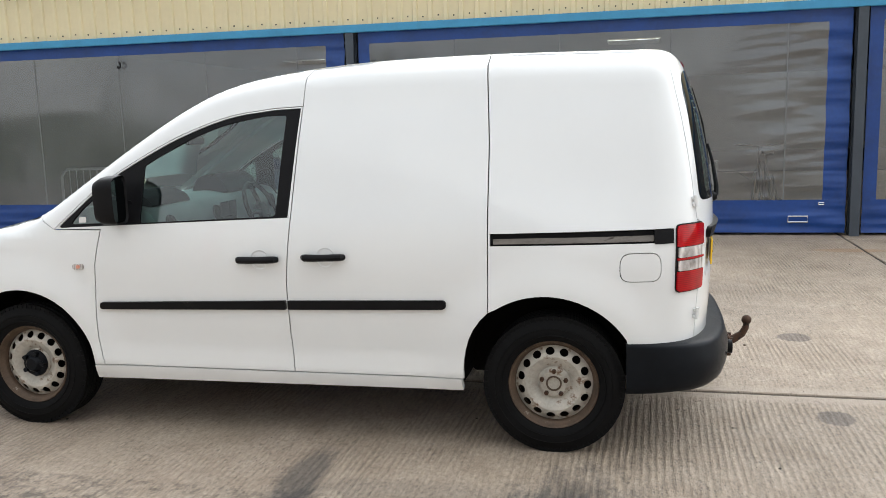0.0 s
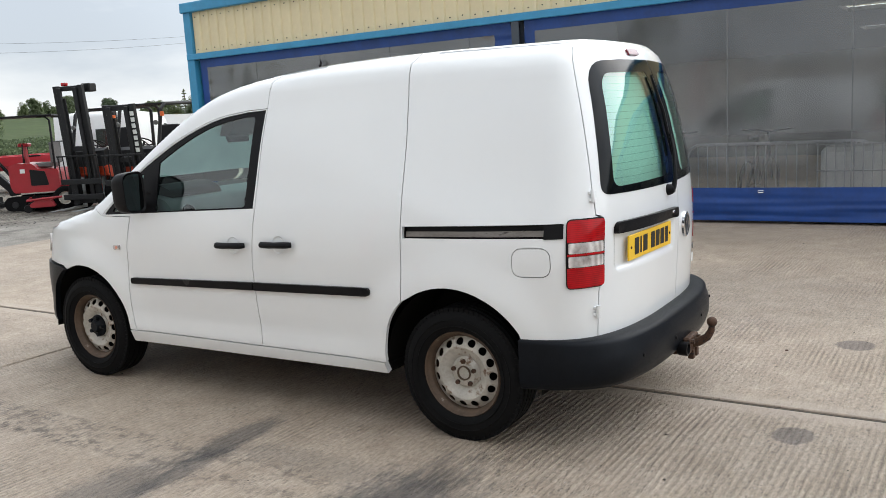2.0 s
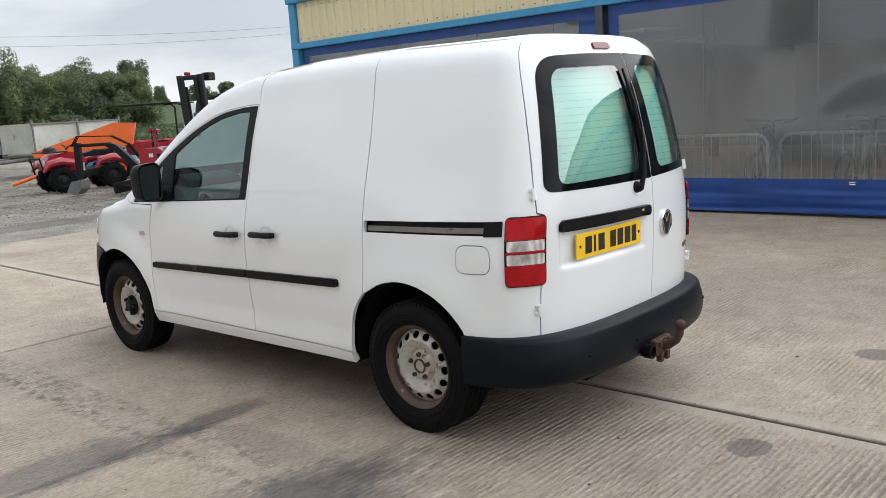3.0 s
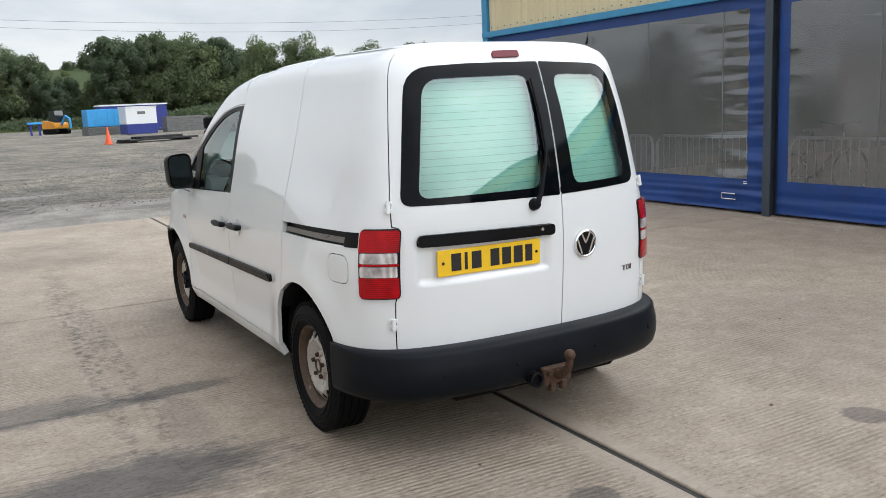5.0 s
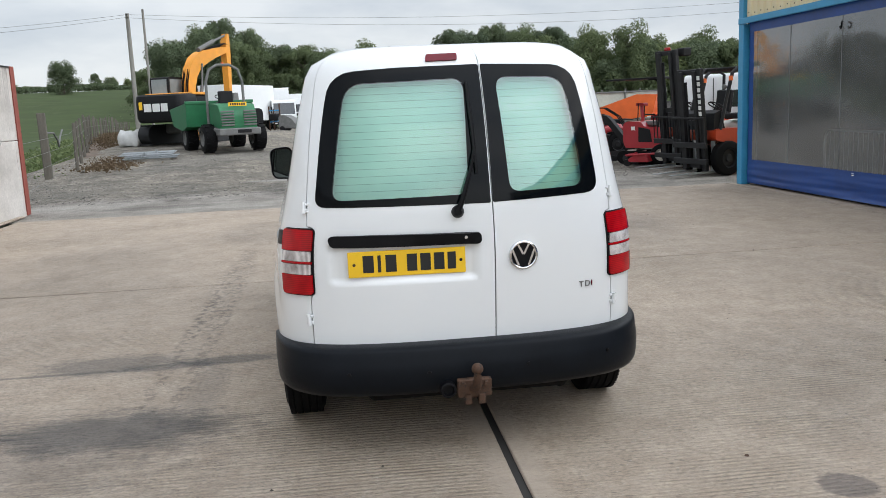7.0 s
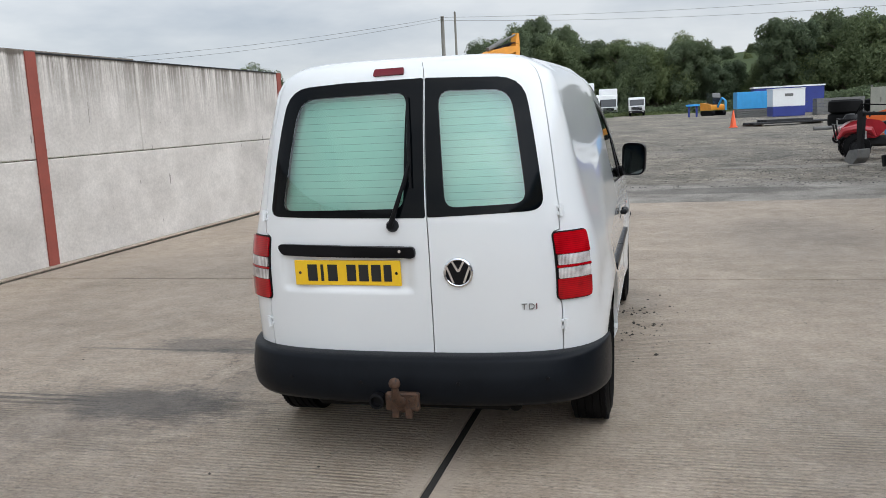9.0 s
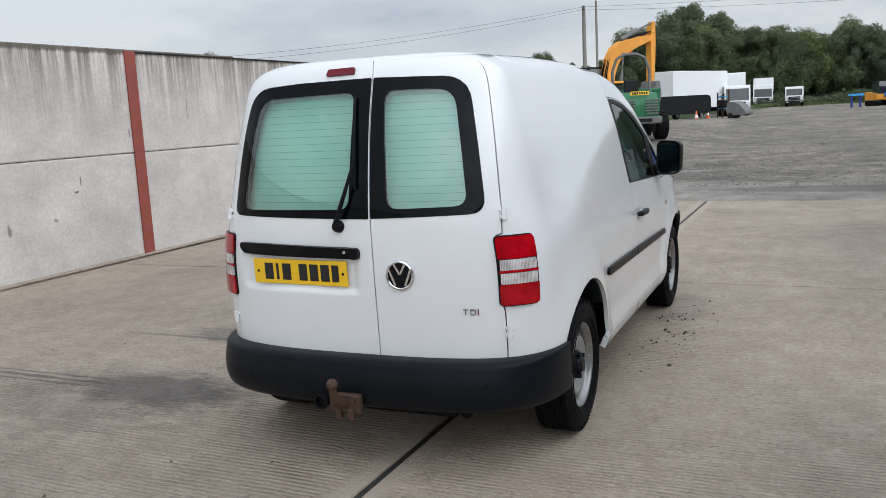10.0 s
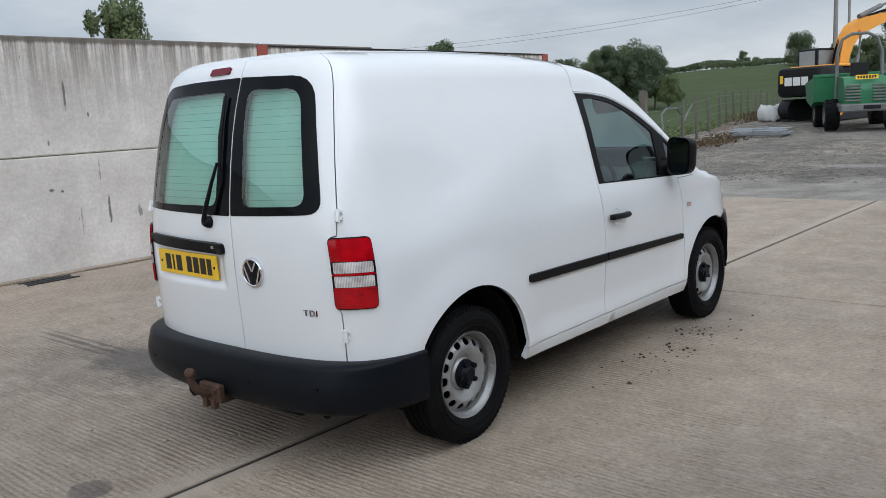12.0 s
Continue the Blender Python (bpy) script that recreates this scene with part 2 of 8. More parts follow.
rim_rusty = surface("rusty_silver_steel", (0.42, 0.395, 0.35), 0.5, 0.25, vary=0.3, scale=9.0, wear=(0.15, 0.085, 0.05), wear_at=0.58, bump=0.001)
rim_rust = surface("brown_rusted_rim_edge", (0.085, 0.055, 0.036), 0.65, 0.2, vary=0.5, scale=14.0, wear=(0.30, 0.27, 0.23), wear_at=0.62, bump=0.001)
rim_silver = surface("silver_painted_steel", (0.36, 0.36, 0.355), 0.42, 0.5, vary=0.22, scale=6.0, wear=(0.2, 0.15, 0.1), wear_at=0.70)
rim_edge = surface("dull_steel_rim_edge", (0.24, 0.24, 0.235), 0.38, 0.6, vary=0.3, scale=8.0, wear=(0.45, 0.45, 0.44), wear_at=0.62)
chrome = surface("chrome", (0.75, 0.76, 0.78), 0.12, 1.0, vary=0.04)
steel = surface("galvanised_steel", (0.42, 0.44, 0.45), 0.45, 0.7, vary=0.2, scale=10)
rail_metal = surface("worn_rail_metal", (0.17, 0.155, 0.14), 0.5, 0.4, vary=0.35, scale=7.0, wear=(0.05, 0.04, 0.035), wear_at=0.60, stretch=(1, 1, 3))
rust = surface("rusted_towbar", (0.075, 0.038, 0.022), 0.8, 0.2, vary=0.45, scale=30, wear=(0.02, 0.018, 0.017), wear_at=0.55, bump=0.002, bump_scale=150)


def ribbed_lens(name, dark, light, axis, pitch, coat):
    """Moulded lamp glass with fine ribs across it."""
    m, n, l, p = nodes_of(name)
    co = n.new("ShaderNodeTexCoord")
    sp = n.new("ShaderNodeSeparateXYZ")
    l.new(co.outputs["Object"], sp.inputs[0])
    along = sp.outputs["Z"] if axis == "z" else calc(n, l, "SUBTRACT", sp.outputs["Y"], sp.outputs["X"])
    rib_ = calc(n, l, "ADD", calc(n, l, "MULTIPLY", calc(n, l, "SINE", calc(n, l, "MULTIPLY", along, 6.2832 / pitch)), 0.13), 0.0)
    cloud = tex(n, l, 16, 4, 0.6)
    f = calc(n, l, "ADD", rib_, cloud, True)
    l.new(ramp(n, l, f, (0.22, dark), (0.80, light)), p.inputs["Base Color"])
    p.inputs["Roughness"].default_value = 0.12
    p.inputs["Specular IOR Level"].default_value = 0.2
    p.inputs["Coat Weight"].default_value = coat
    bumped(n, l, p, rib_, 0.12, 0.001)
    return m


lens_red = ribbed_lens("red_lamp_lens", (0.20, 0.0005, 0.003), (0.50, 0.002, 0.008), "z", 0.0085, 0.35)
lens_white = ribbed_lens("clear_lamp_lens", (0.22, 0.19, 0.18), (0.80, 0.76, 0.74), "y", 0.009, 0.5)
lens_brake = surface("dark_red_lens", (0.13, 0.002, 0.010), 0.15, vary=0.15, coat=0.25, shine=0.2)
plate_yellow = surface("yellow_plate", (0.83, 0.50, 0.012), 0.35, vary=0.05, coat=0.4)
ink = surface("black_ink", (0.01, 0.01, 0.01), 0.5, vary=0.1)
glass_cab = clear("cab_glass", (0.64, 0.90, 0.85), through=0.93, ior=1.85)
glass_rear = clear("rear_door_glass", (0.64, 0.95, 0.85), through=0.98, ior=2.1)
heat_wire = surface("grey_green_wire", (0.30, 0.42, 0.38), 0.6)
lining_white = surface("pale_inner_board", (0.80, 0.90, 0.86), 0.6, vary=0.05, scale=1.5)
lining_grey = surface("grey_cab_trim", (0.36, 0.39, 0.395), 0.7, vary=0.15)
lining_light = surface("light_grey_bulkhead", (0.34, 0.37, 0.37), 0.7, vary=0.06)
seat_cloth = surface("grey_seat_cloth", (0.11, 0.12, 0.13), 0.9, vary=0.25, scale=20)
mirror_glass = surface("mirror_glass", (0.13, 0.15, 0.15), 0.02, 1.0, vary=0.0)
amber = surface("amber_lens", (0.75, 0.30, 0.2), 0.2, vary=0.1, coat=1.0)
sticker = surface("white_label", (0.7, 0.7, 0.68), 0.5, vary=0.05)

cream_clad = surface("cream_coated_steel", (0.72, 0.62, 0.40), 0.45, vary=0.05, scale=1.5, wear=(0.60, 0.50, 0.32), wear_at=0.68)
light_blue = surface("light_blue_steel", (0.035, 0.26, 0.46), 0.45, vary=0.12, scale=3)
royal_blue = surface("blue_tarpaulin", (0.003, 0.046, 0.215), 0.42, vary=0.25, scale=2.5)
post_grey = surface("grey_blue_steel_post", (0.045, 0.058, 0.075), 0.5, vary=0.2, scale=3)
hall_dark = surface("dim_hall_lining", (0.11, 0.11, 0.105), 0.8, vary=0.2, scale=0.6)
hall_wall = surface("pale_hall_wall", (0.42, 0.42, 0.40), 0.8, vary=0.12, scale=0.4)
forklift_red = surface("orange_red_paint", (0.42, 0.042, 0.012), 0.4, vary=0.12, scale=5, coat=0.3)
forklift_dark = surface("charcoal_steel", (0.017, 0.0175, 0.019), 0.5, vary=0.3, scale=6, shine=0.25)
cream_white = surface("cream_white_paint", (0.62, 0.60, 0.54), 0.45, vary=0.08, coat=0.2)
machine_red = surface("red_machine_paint", (0.33, 0.009, 0.018), 0.35, vary=0.15, scale=5, coat=0.4)
machine_orange = surface("orange_machine_paint", (0.75, 0.13, 0.02), 0.45, vary=0.15, scale=4, coat=0.2)
digger_yellow = surface("amber_digger_paint", (0.68, 0.27, 0.025), 0.5, vary=0.15, scale=2, wear=(0.35, 0.16, 0.04), wear_at=0.68)
dumper_green = surface("faded_green_paint", (0.012, 0.135, 0.052), 0.5, vary=0.2, scale=3, wear=(0.08, 0.15, 0.09), wear_at=0.64)
machine_black = surface("dull_black_paint", (0.009, 0.009, 0.010), 0.5, vary=0.3, scale=3, shine=0.2)
dusty_grey = surface("dusty_grey_steel", (0.13, 0.13, 0.125), 0.7, vary=0.3, scale=5)
truck_white = surface("white_lorry_paint", (0.72, 0.73, 0.73), 0.4, vary=0.04, coat=0.3)
# machine cab glass: the sky's reflection is put into its pale base colour
pale_glass = surface("sky_lit_machine_glass", (0.20, 0.23, 0.235), 0.10, vary=0.15, scale=2, coat=1.0)
dark_window = surface("dark_lorry_glass", (0.018, 0.022, 0.026), 0.08, vary=0.1, coat=1.0)
container_blue = surface("bright_blue_container", (0.03, 0.30, 0.62), 0.5, vary=0.12, scale=2)
navy = surface("navy_blue_cabin", (0.015, 0.03, 0.20), 0.5, vary=0.12, scale=2)
canvas = surface("weathered_pale_canvas", (0.44, 0.44, 0.38), 0.85, vary=0.2, scale=1.5, wear=(0.22, 0.21, 0.18), wear_at=0.62)
cone_orange = surface("orange_cone_plastic", (0.80, 0.11, 0.03), 0.5, vary=0.08)
timber = surface("weathered_fence_timber", (0.095, 0.084, 0.068), 0.9, vary=0.35, scale=9, stretch=(1, 1, 0.2))
soil = surface("brown_bare_soil", (0.115, 0.084, 0.062), 0.95, vary=0.35, scale=2, bump=0.03, bump_scale=9)
oxide = surface("red_oxide_steel", (0.24, 0.052, 0.035), 0.6, vary=0.18, scale=5)
light_green = surface("pale_green_machine_paint", (0.10, 0.42, 0.22), 0.5, vary=0.15, scale=3)
bark = surface("grey_bark", (0.10, 0.085, 0.065), 0.95, vary=0.35, scale=8)


def foliage(name, dark, light):
    m, n, l, p = nodes_of(name)
    geo = n.new("ShaderNodeNewGeometry")
    col = ramp(n, l, geo.outputs["Random Per Island"], (0.0, dark), (0.6, tuple((a + b) / 2 for a, b in zip(dark, light))), (1.0, light))
    info = n.new("ShaderNodeObjectInfo")
    col = blend(n, l, 1.0, col, ramp(n, l, info.outputs["Random"], (0.0, (0.80, 0.83, 0.82)), (1.0, (1.15, 1.12, 1.02))), "MULTIPLY")
    l.new(col, p.inputs["Base Color"])
    p.inputs["Roughness"].default_value = 0.7
    p.inputs["Specular IOR Level"].default_value = 0.2
    tl, mx = n.new("ShaderNodeBsdfTranslucent"), n.new("ShaderNodeMixShader")
    l.new(col, tl.inputs["Color"])
    mx.inputs[0].default_value = 0.4
    l.new(p.outputs[0], mx.inputs[1])
    l.new(tl.outputs[0], mx.inputs[2])
    l.new(mx.outputs[0], n["Material Output"].inputs["Surface"])
    return m


leaf_a = foliage("leaves_broad", (0.100, 0.132, 0.070), (0.168, 0.208, 0.104))
leaf_b = foliage("leaves_dark", (0.090, 0.120, 0.074), (0.145, 0.184, 0.104))
leaf_c = foliage("leaves_fresh", (0.106, 0.142, 0.066), (0.176, 0.214, 0.098))
leaf_dry = foliage("dead_weed_stems", (0.075, 0.052, 0.034), (0.145, 0.105, 0.070))

# streaked cast concrete of the yard wall
wall_concrete, n_, l_, p_ = nodes_of("streaked_cast_concrete")
mid_, fine = tex(n_, l_, 1.6, 5, 0.6), tex(n_, l_, 30, 5, 0.65)
col = ramp(n_, l_, mid_, (0.3, (0.48, 0.445, 0.405)), (0.7, (0.64, 0.60, 0.555)))
col = blend(n_, l_, 0.4, col, ramp(n_, l_, fine, (0.3, (0.7, 0.7, 0.7)), (0.7, (1.25, 1.25, 1.25))), "MULTIPLY")
drip = tex(n_, l_, 3.2, 7, 0.75, (3.4, 1, 0.16))
co_ = n_.new("ShaderNodeTexCoord")
sep = n_.new("ShaderNodeSeparateXYZ")
l_.new(co_.outputs["Object"], sep.inputs[0])
near_top = calc(n_, l_, "DIVIDE", calc(n_, l_, "SUBTRACT", sep.outputs["Z"], 1.35), 1.1, True)
near_top = calc(n_, l_, "POWER", near_top, 1.6)
streaks = calc(n_, l_, "MULTIPLY", ramp(n_, l_, drip, (0.40, (0, 0, 0)), (0.58, (1, 1, 1))), near_top)
col = blend(n_, l_, calc(n_, l_, "MULTIPLY", streaks, 0.85), col, (0.105, 0.088, 0.070))
blotch = ramp(n_, l_, tex(n_, l_, 0.9, 6, 0.7, (1, 1, 1.6)), (0.42, (0, 0, 0)), (0.66, (1, 1, 1)))
col = blend(n_, l_, calc(n_, l_, "MULTIPLY", blotch, 0.35), col, (0.25, 0.225, 0.20))
lip = calc(n_, l_, "DIVIDE", calc(n_, l_, "SUBTRACT", calc(n_, l_, "ADD", sep.outputs["Z"], calc(n_, l_, "MULTIPLY", drip, 0.10)), 2.47), 0.03, True)
col = blend(n_, l_, calc(n_, l_, "MULTIPLY", lip, 0.85), col, (0.085, 0.070, 0.055))
marks = ramp(n_, l_, tex(n_, l_, 4.0, 3, 0.5, (3.0, 1, 0.7)), (0.72, (0, 0, 0)), (0.735, (1, 1, 1)))
col = blend(n_, l_, calc(n_, l_, "MULTIPLY", marks, 0.6), col, (0.07, 0.065, 0.06))
# cracks and chips: middle, half width, half height
crumble = tex(n_, l_, 9.0, 6, 0.75, (2.0, 1, 0.7))
for cx, cz, hx, hz, k in ((-1.56, 1.88, 0.016, 0.26, 0.8), (-1.86, 1.05, 0.012, 0.20, 0.75), (-1.93, 0.62, 0.018, 0.22, 0.85), (-1.60, 0.55, 0.010, 0.22, 0.4), (-1.42, 0.88, 0.03, 0.02, 0.85), (-1.30, 0.90, 0.035, 0.018, 0.8), (-1.80, 1.68, 0.014, 0.035, 0.8), (-1.33, 1.40, 0.014, 0.04, 0.7), (-3.3, 1.0, 0.014, 0.06, 0.8), (-3.22, 0.88, 0.05, 0.015, 0.8), (-5.2, 1.75, 0.012, 0.22, 0.5), (-0.6, 1.6, 0.012, 0.3, 0.6), (-2.9, 0.6, 0.03, 0.03, 0.6), (-6.9, 0.8, 0.02, 0.12, 0.6)):
    dx = calc(n_, l_, "DIVIDE", calc(n_, l_, "SUBTRACT", sep.outputs["X"], cx), hx)
    dz = calc(n_, l_, "DIVIDE", calc(n_, l_, "SUBTRACT", sep.outputs["Z"], cz), hz)
    r_ = calc(n_, l_, "SQRT", calc(n_, l_, "ADD", calc(n_, l_, "MULTIPLY", dx, dx), calc(n_, l_, "MULTIPLY", dz, dz)))
    r_ = calc(n_, l_, "ADD", r_, calc(n_, l_, "MULTIPLY", calc(n_, l_, "SUBTRACT", crumble, 0.42), 3.0))
    col = blend(n_, l_, calc(n_, l_, "MULTIPLY", calc(n_, l_, "DIVIDE", calc(n_, l_, "SUBTRACT", 1.1, r_), 0.3, True), k), col, (0.07, 0.062, 0.054))
l_.new(col, p_.inputs["Base Color"])
p_.inputs["Roughness"].default_value = 0.85
bumped(n_, l_, p_, fine, 0.4, 0.006)

# clear sheet of the hall's curtains: scratched, slightly milky
pvc, n_, l_, p_ = nodes_of("clear_curtain_sheet")
tr, gl, mx, mx2 = n_.new("ShaderNodeBsdfTransparent"), n_.new("ShaderNodeBsdfGlossy"), n_.new("ShaderNodeMixShader"), n_.new("ShaderNodeMixShader")
fr = n_.new("ShaderNodeFresnel")
fr.inputs["IOR"].default_value = 1.48
tr.inputs["Color"].default_value = (0.86, 0.87, 0.87, 1)
gl.inputs["Roughness"].default_value = 0.085
p_.inputs["Base Color"].default_value = (0.50, 0.52, 0.54, 1)
p_.inputs["Roughness"].default_value = 0.5
haze = ramp(n_, l_, tex(n_, l_, 1.3, 6, 0.7), (0.3, (0.10, 0.10, 0.10)), (0.75, (0.28, 0.28, 0.28)))
l_.new(haze, mx2.inputs[0])
l_.new(tr.outputs[0], mx2.inputs[1])
l_.new(p_.outputs[0], mx2.inputs[2])
l_.new(calc(n_, l_, "MULTIPLY", fr.outputs[0], 2.8, True), mx.inputs[0])
l_.new(mx2.outputs[0], mx.inputs[1])
l_.new(gl.outputs[0], mx.inputs[2])
l_.new(mx.outputs[0], n_["Material Output"].inputs["Surface"])
pvc_seam = surface("milky_curtain_seam", (0.17, 0.175, 0.18), 0.35, vary=0.3, scale=3.0)
bag_cloth = surface("grey_white_woven_bag", (0.48, 0.48, 0.47), 0.8, vary=0.2, scale=3, wear=(0.10, 0.10, 0.10), wear_at=0.66)
galvanised_dull = surface("dull_galvanised_tube", (0.26, 0.28, 0.29), 0.5, 0.5, vary=0.25, scale=8)
skylight_pane = clear("yellowed_skylight_sheet", (0.80, 0.74, 0.60), through=0.95, ior=1.3)


# ---- ground ----
concrete, n_, l_, p_ = nodes_of("ribbed_concrete")
co_ = n_.new("ShaderNodeTexCoord")
sep = n_.new("ShaderNodeSeparateXYZ")
l_.new(co_.outputs["Object"], sep.inputs[0])
fine = tex(n_, l_, 42, 6, 0.8, (1.5, 0.7, 1))
mid_ = tex(n_, l_, 4, 6, 0.65)
big_ = tex(n_, l_, 0.40, 5, 0.65)
col = ramp(n_, l_, mid_, (0.32, (0.331, 0.262, 0.200)), (0.5, (0.376, 0.305, 0.237)), (0.68, (0.427, 0.352, 0.280)))
col = blend(n_, l_, 1.0, col, ramp(n_, l_, fine, (0.30, (0.56, 0.545, 0.53)), (0.5, (0.99, 0.99, 0.99)), (0.70, (1.32, 1.31, 1.29))), "MULTIPLY")
col = blend(n_, l_, 0.35, col, ramp(n_, l_, big_, (0.35, (0.76, 0.76, 0.77)), (0.65, (1.16, 1.14, 1.10))), "MULTIPLY")
# brush strokes drawn across the slab
stroke = tex(n_, l_, 9.0, 6, 0.72, (7.0, 0.55, 1))
col = blend(n_, l_, 0.85, col, ramp(n_, l_, stroke, (0.30, (0.70, 0.69, 0.67)), (0.52, (1.0, 1.0, 1.0)), (0.72, (1.16, 1.15, 1.13))), "MULTIPLY")
# ridges of the brush, strong in some fields and worn away in others, smooth beside the joint
ridge_warp = tex(n_, l_, 0.8, 3, 0.5, (1, 0.4, 1))
wob = calc(n_, l_, "ADD", calc(n_, l_, "MULTIPLY", sep.outputs["X"], 196.0), calc(n_, l_, "MULTIPLY", ridge_warp, 22.0))
wave = calc(n_, l_, "SINE", calc(n_, l_, "ADD", wob, calc(n_, l_, "MULTIPLY", stroke, 6.0)))
streak = ramp(n_, l_, tex(n_, l_, 2.4, 5, 0.7, (5, 0.9, 1)), (0.32, (0.35, 0.35, 0.35)), (0.56, (1, 1, 1)))
rib_amount = ramp(n_, l_, tex(n_, l_, 0.75, 4, 0.55), (0.40, (0.05, 0.05, 0.05)), (0.62, (0.85, 0.85, 0.85)))
joint_gap = calc(n_, l_, "ABSOLUTE", calc(n_, l_, "SUBTRACT", sep.outputs["Y"], 0.15))
beside = calc(n_, l_, "DIVIDE", calc(n_, l_, "SUBTRACT", joint_gap, 0.09), 0.05, True)
ribs = calc(n_, l_, "MULTIPLY", calc(n_, l_, "MULTIPLY", calc(n_, l_, "MULTIPLY", wave, streak), rib_amount), beside)
col = blend(n_, l_, 1.0, col, ramp(n_, l_, calc(n_, l_, "ADD", calc(n_, l_, "MULTIPLY", ribs, 0.5), 0.5), (0.02, (0.56, 0.55, 0.55)), (0.40, (0.97, 0.97, 0.97)), (0.62, (1.0, 1.0, 1.0)), (0.98, (1.20, 1.19, 1.17))), "MULTIPLY")


def pits(scale, size, cover, shade, k, stretch):
    """Small drawn-out holes and bits of grit in the skin."""
    mp_ = n_.new("ShaderNodeMapping")
    mp_.inputs["Scale"].default_value = stretch
    l_.new(co_.outputs["Object"], mp_.inputs["Vector"])
    v = n_.new("ShaderNodeTexVoronoi")
    v.inputs["Scale"].default_value = scale
    l_.new(mp_.outputs["Vector"], v.inputs["Vector"])
    hole = ramp(n_, l_, v.outputs["Distance"], (size * 0.6, (1, 1, 1)), (size, (0, 0, 0)))
    some = ramp(n_, l_, v.outputs["Color"], (cover, (0, 0, 0)), (cover + 0.02, (1, 1, 1)))
    where = ramp(n_, l_, tex(n_, l_, 2.2, 5, 0.65), (0.36, (0.15, 0.15, 0.15)), (0.60, (1, 1, 1)))
    m = calc(n_, l_, "MULTIPLY", calc(n_, l_, "MULTIPLY", hole, some), where)
    return blend(n_, l_, calc(n_, l_, "MULTIPLY", m, k), col, shade), m


col, pit_a = pits(24.0, 0.30, 0.50, (0.10, 0.086, 0.072), 0.42, (1.8, 0.75, 1))
col, pit_b = pits(46.0, 0.34, 0.45, (0.10, 0.086, 0.072), 0.42, (1.7, 0.75, 1))
col, _ = pits(38.0, 0.26, 0.60, (0.52, 0.47, 0.41), 0.45, (1.4, 0.8, 1))


def spot_mask(cx, cy, rx, ry, edge=0.35, rag=0.9):
    """1 inside a ragged oval."""
    dx = calc(n_, l_, "DIVIDE", calc(n_, l_, "SUBTRACT", sep.outputs["X"], cx), rx)
    dy = calc(n_, l_, "DIVIDE", calc(n_, l_, "SUBTRACT", sep.outputs["Y"], cy), ry)
    r = calc(n_, l_, "SQRT", calc(n_, l_, "ADD", calc(n_, l_, "MULTIPLY", dx, dx), calc(n_, l_, "MULTIPLY", dy, dy)))
    r = calc(n_, l_, "ADD", r, calc(n_, l_, "MULTIPLY", calc(n_, l_, "SUBTRACT", ragged, 0.5), rag))
    return calc(n_, l_, "DIVIDE", calc(n_, l_, "SUBTRACT", 1.0 + edge / 2, r), edge, True)


# smooth trowelled strips beside the joint
trowelled = calc(n_, l_, "MULTIPLY", calc(n_, l_, "SUBTRACT", 1.0, beside), 0.65)
col = blend(n_, l_, trowelled, col, (0.385, 0.318, 0.255))
ragged = tex(n_, l_, 6.0, 9, 0.82, (2.0, 0.8, 1))
# oil and damp stains, then four broad faint darker areas: middle, half lengths, strength
STAINS_AND_DARK_AREAS = [(0.12, -1.72, 0.26, 0.60, 0.72), (0.30, -1.95, 0.50, 0.75, 0.30), (-1.03, -1.30, 0.09, 0.32, 0.70), (-0.97, -1.66, 0.07, 0.30, 0.62), (-1.08, -2.05, 0.20, 0.42, 0.58), (0.12, -2.75, 0.022, 0.60, 0.7), (0.05, -2.70, 0.012, 0.60, 0.7), (0.19, -2.65, 0.012, 0.55, 0.6), (-0.95, -2.45, 0.022, 0.5, 0.6),
          (-0.45, -1.35, 0.55, 0.10, 0.30), (-2.55, 0.85, 0.5, 0.22, 0.22), (-6.0, 2.6, 1.6, 0.8, 0.22), (2.6, -2.2, 0.8, 0.5, 0.18), (-6.8, -1.5, 1.0, 0.6, 0.2), (2.0, -1.0, 1.5, 1.3, 0.22), (2.3, -2.7, 2.3, 1.4, 0.26), (-3.4, -3.5, 3.0, 1.5, 0.22), (0.4, 2.5, 1.3, 1.0, 0.24)]
for cx, cy, rx, ry, k in STAINS_AND_DARK_AREAS:
    col = blend(n_, l_, calc(n_, l_, "MULTIPLY", spot_mask(cx, cy, rx, ry, 0.55, 2.2), min(1.0, k * 1.15)), col, (0.33, 0.355, 0.40), "MULTIPLY")
# two dark patched cores
for cx, cy, rx, ry in ((1.33, -0.19, 0.088, 0.105), (1.39, 1.39, 0.105, 0.115)):
    col = blend(n_, l_, calc(n_, l_, "MULTIPLY", spot_mask(cx, cy, rx, ry, 0.14, 0.75), 0.80), col, (0.36, 0.36, 0.40), "MULTIPLY")
# faint tyre tracks
tread = ramp(n_, l_, tex(n_, l_, 15, 5, 0.7), (0.46, (0, 0, 0)), (0.58, (1, 1, 1)))
for cx, cy, rx, ry in ((-1.4, -1.48, 1.7, 0.05), (-1.4, -1.66, 1.7, 0.05), (-3.5, -1.60, 2.0, 0.14)):
    col = blend(n_, l_, calc(n_, l_, "MULTIPLY", calc(n_, l_, "MULTIPLY", spot_mask(cx, cy, rx, ry, 0.6, 1.2), tread), 0.7), col, (0.42, 0.42, 0.44), "MULTIPLY")
rusty = calc(n_, l_, "MULTIPLY", spot_mask(2.55, 5.2, 0.35, 0.12), 0.4)
col = blend(n_, l_, rusty, col, (0.35, 0.17, 0.06))
l_.new(col, p_.inputs["Base Color"])
p_.inputs["Roughness"].default_value = 0.64
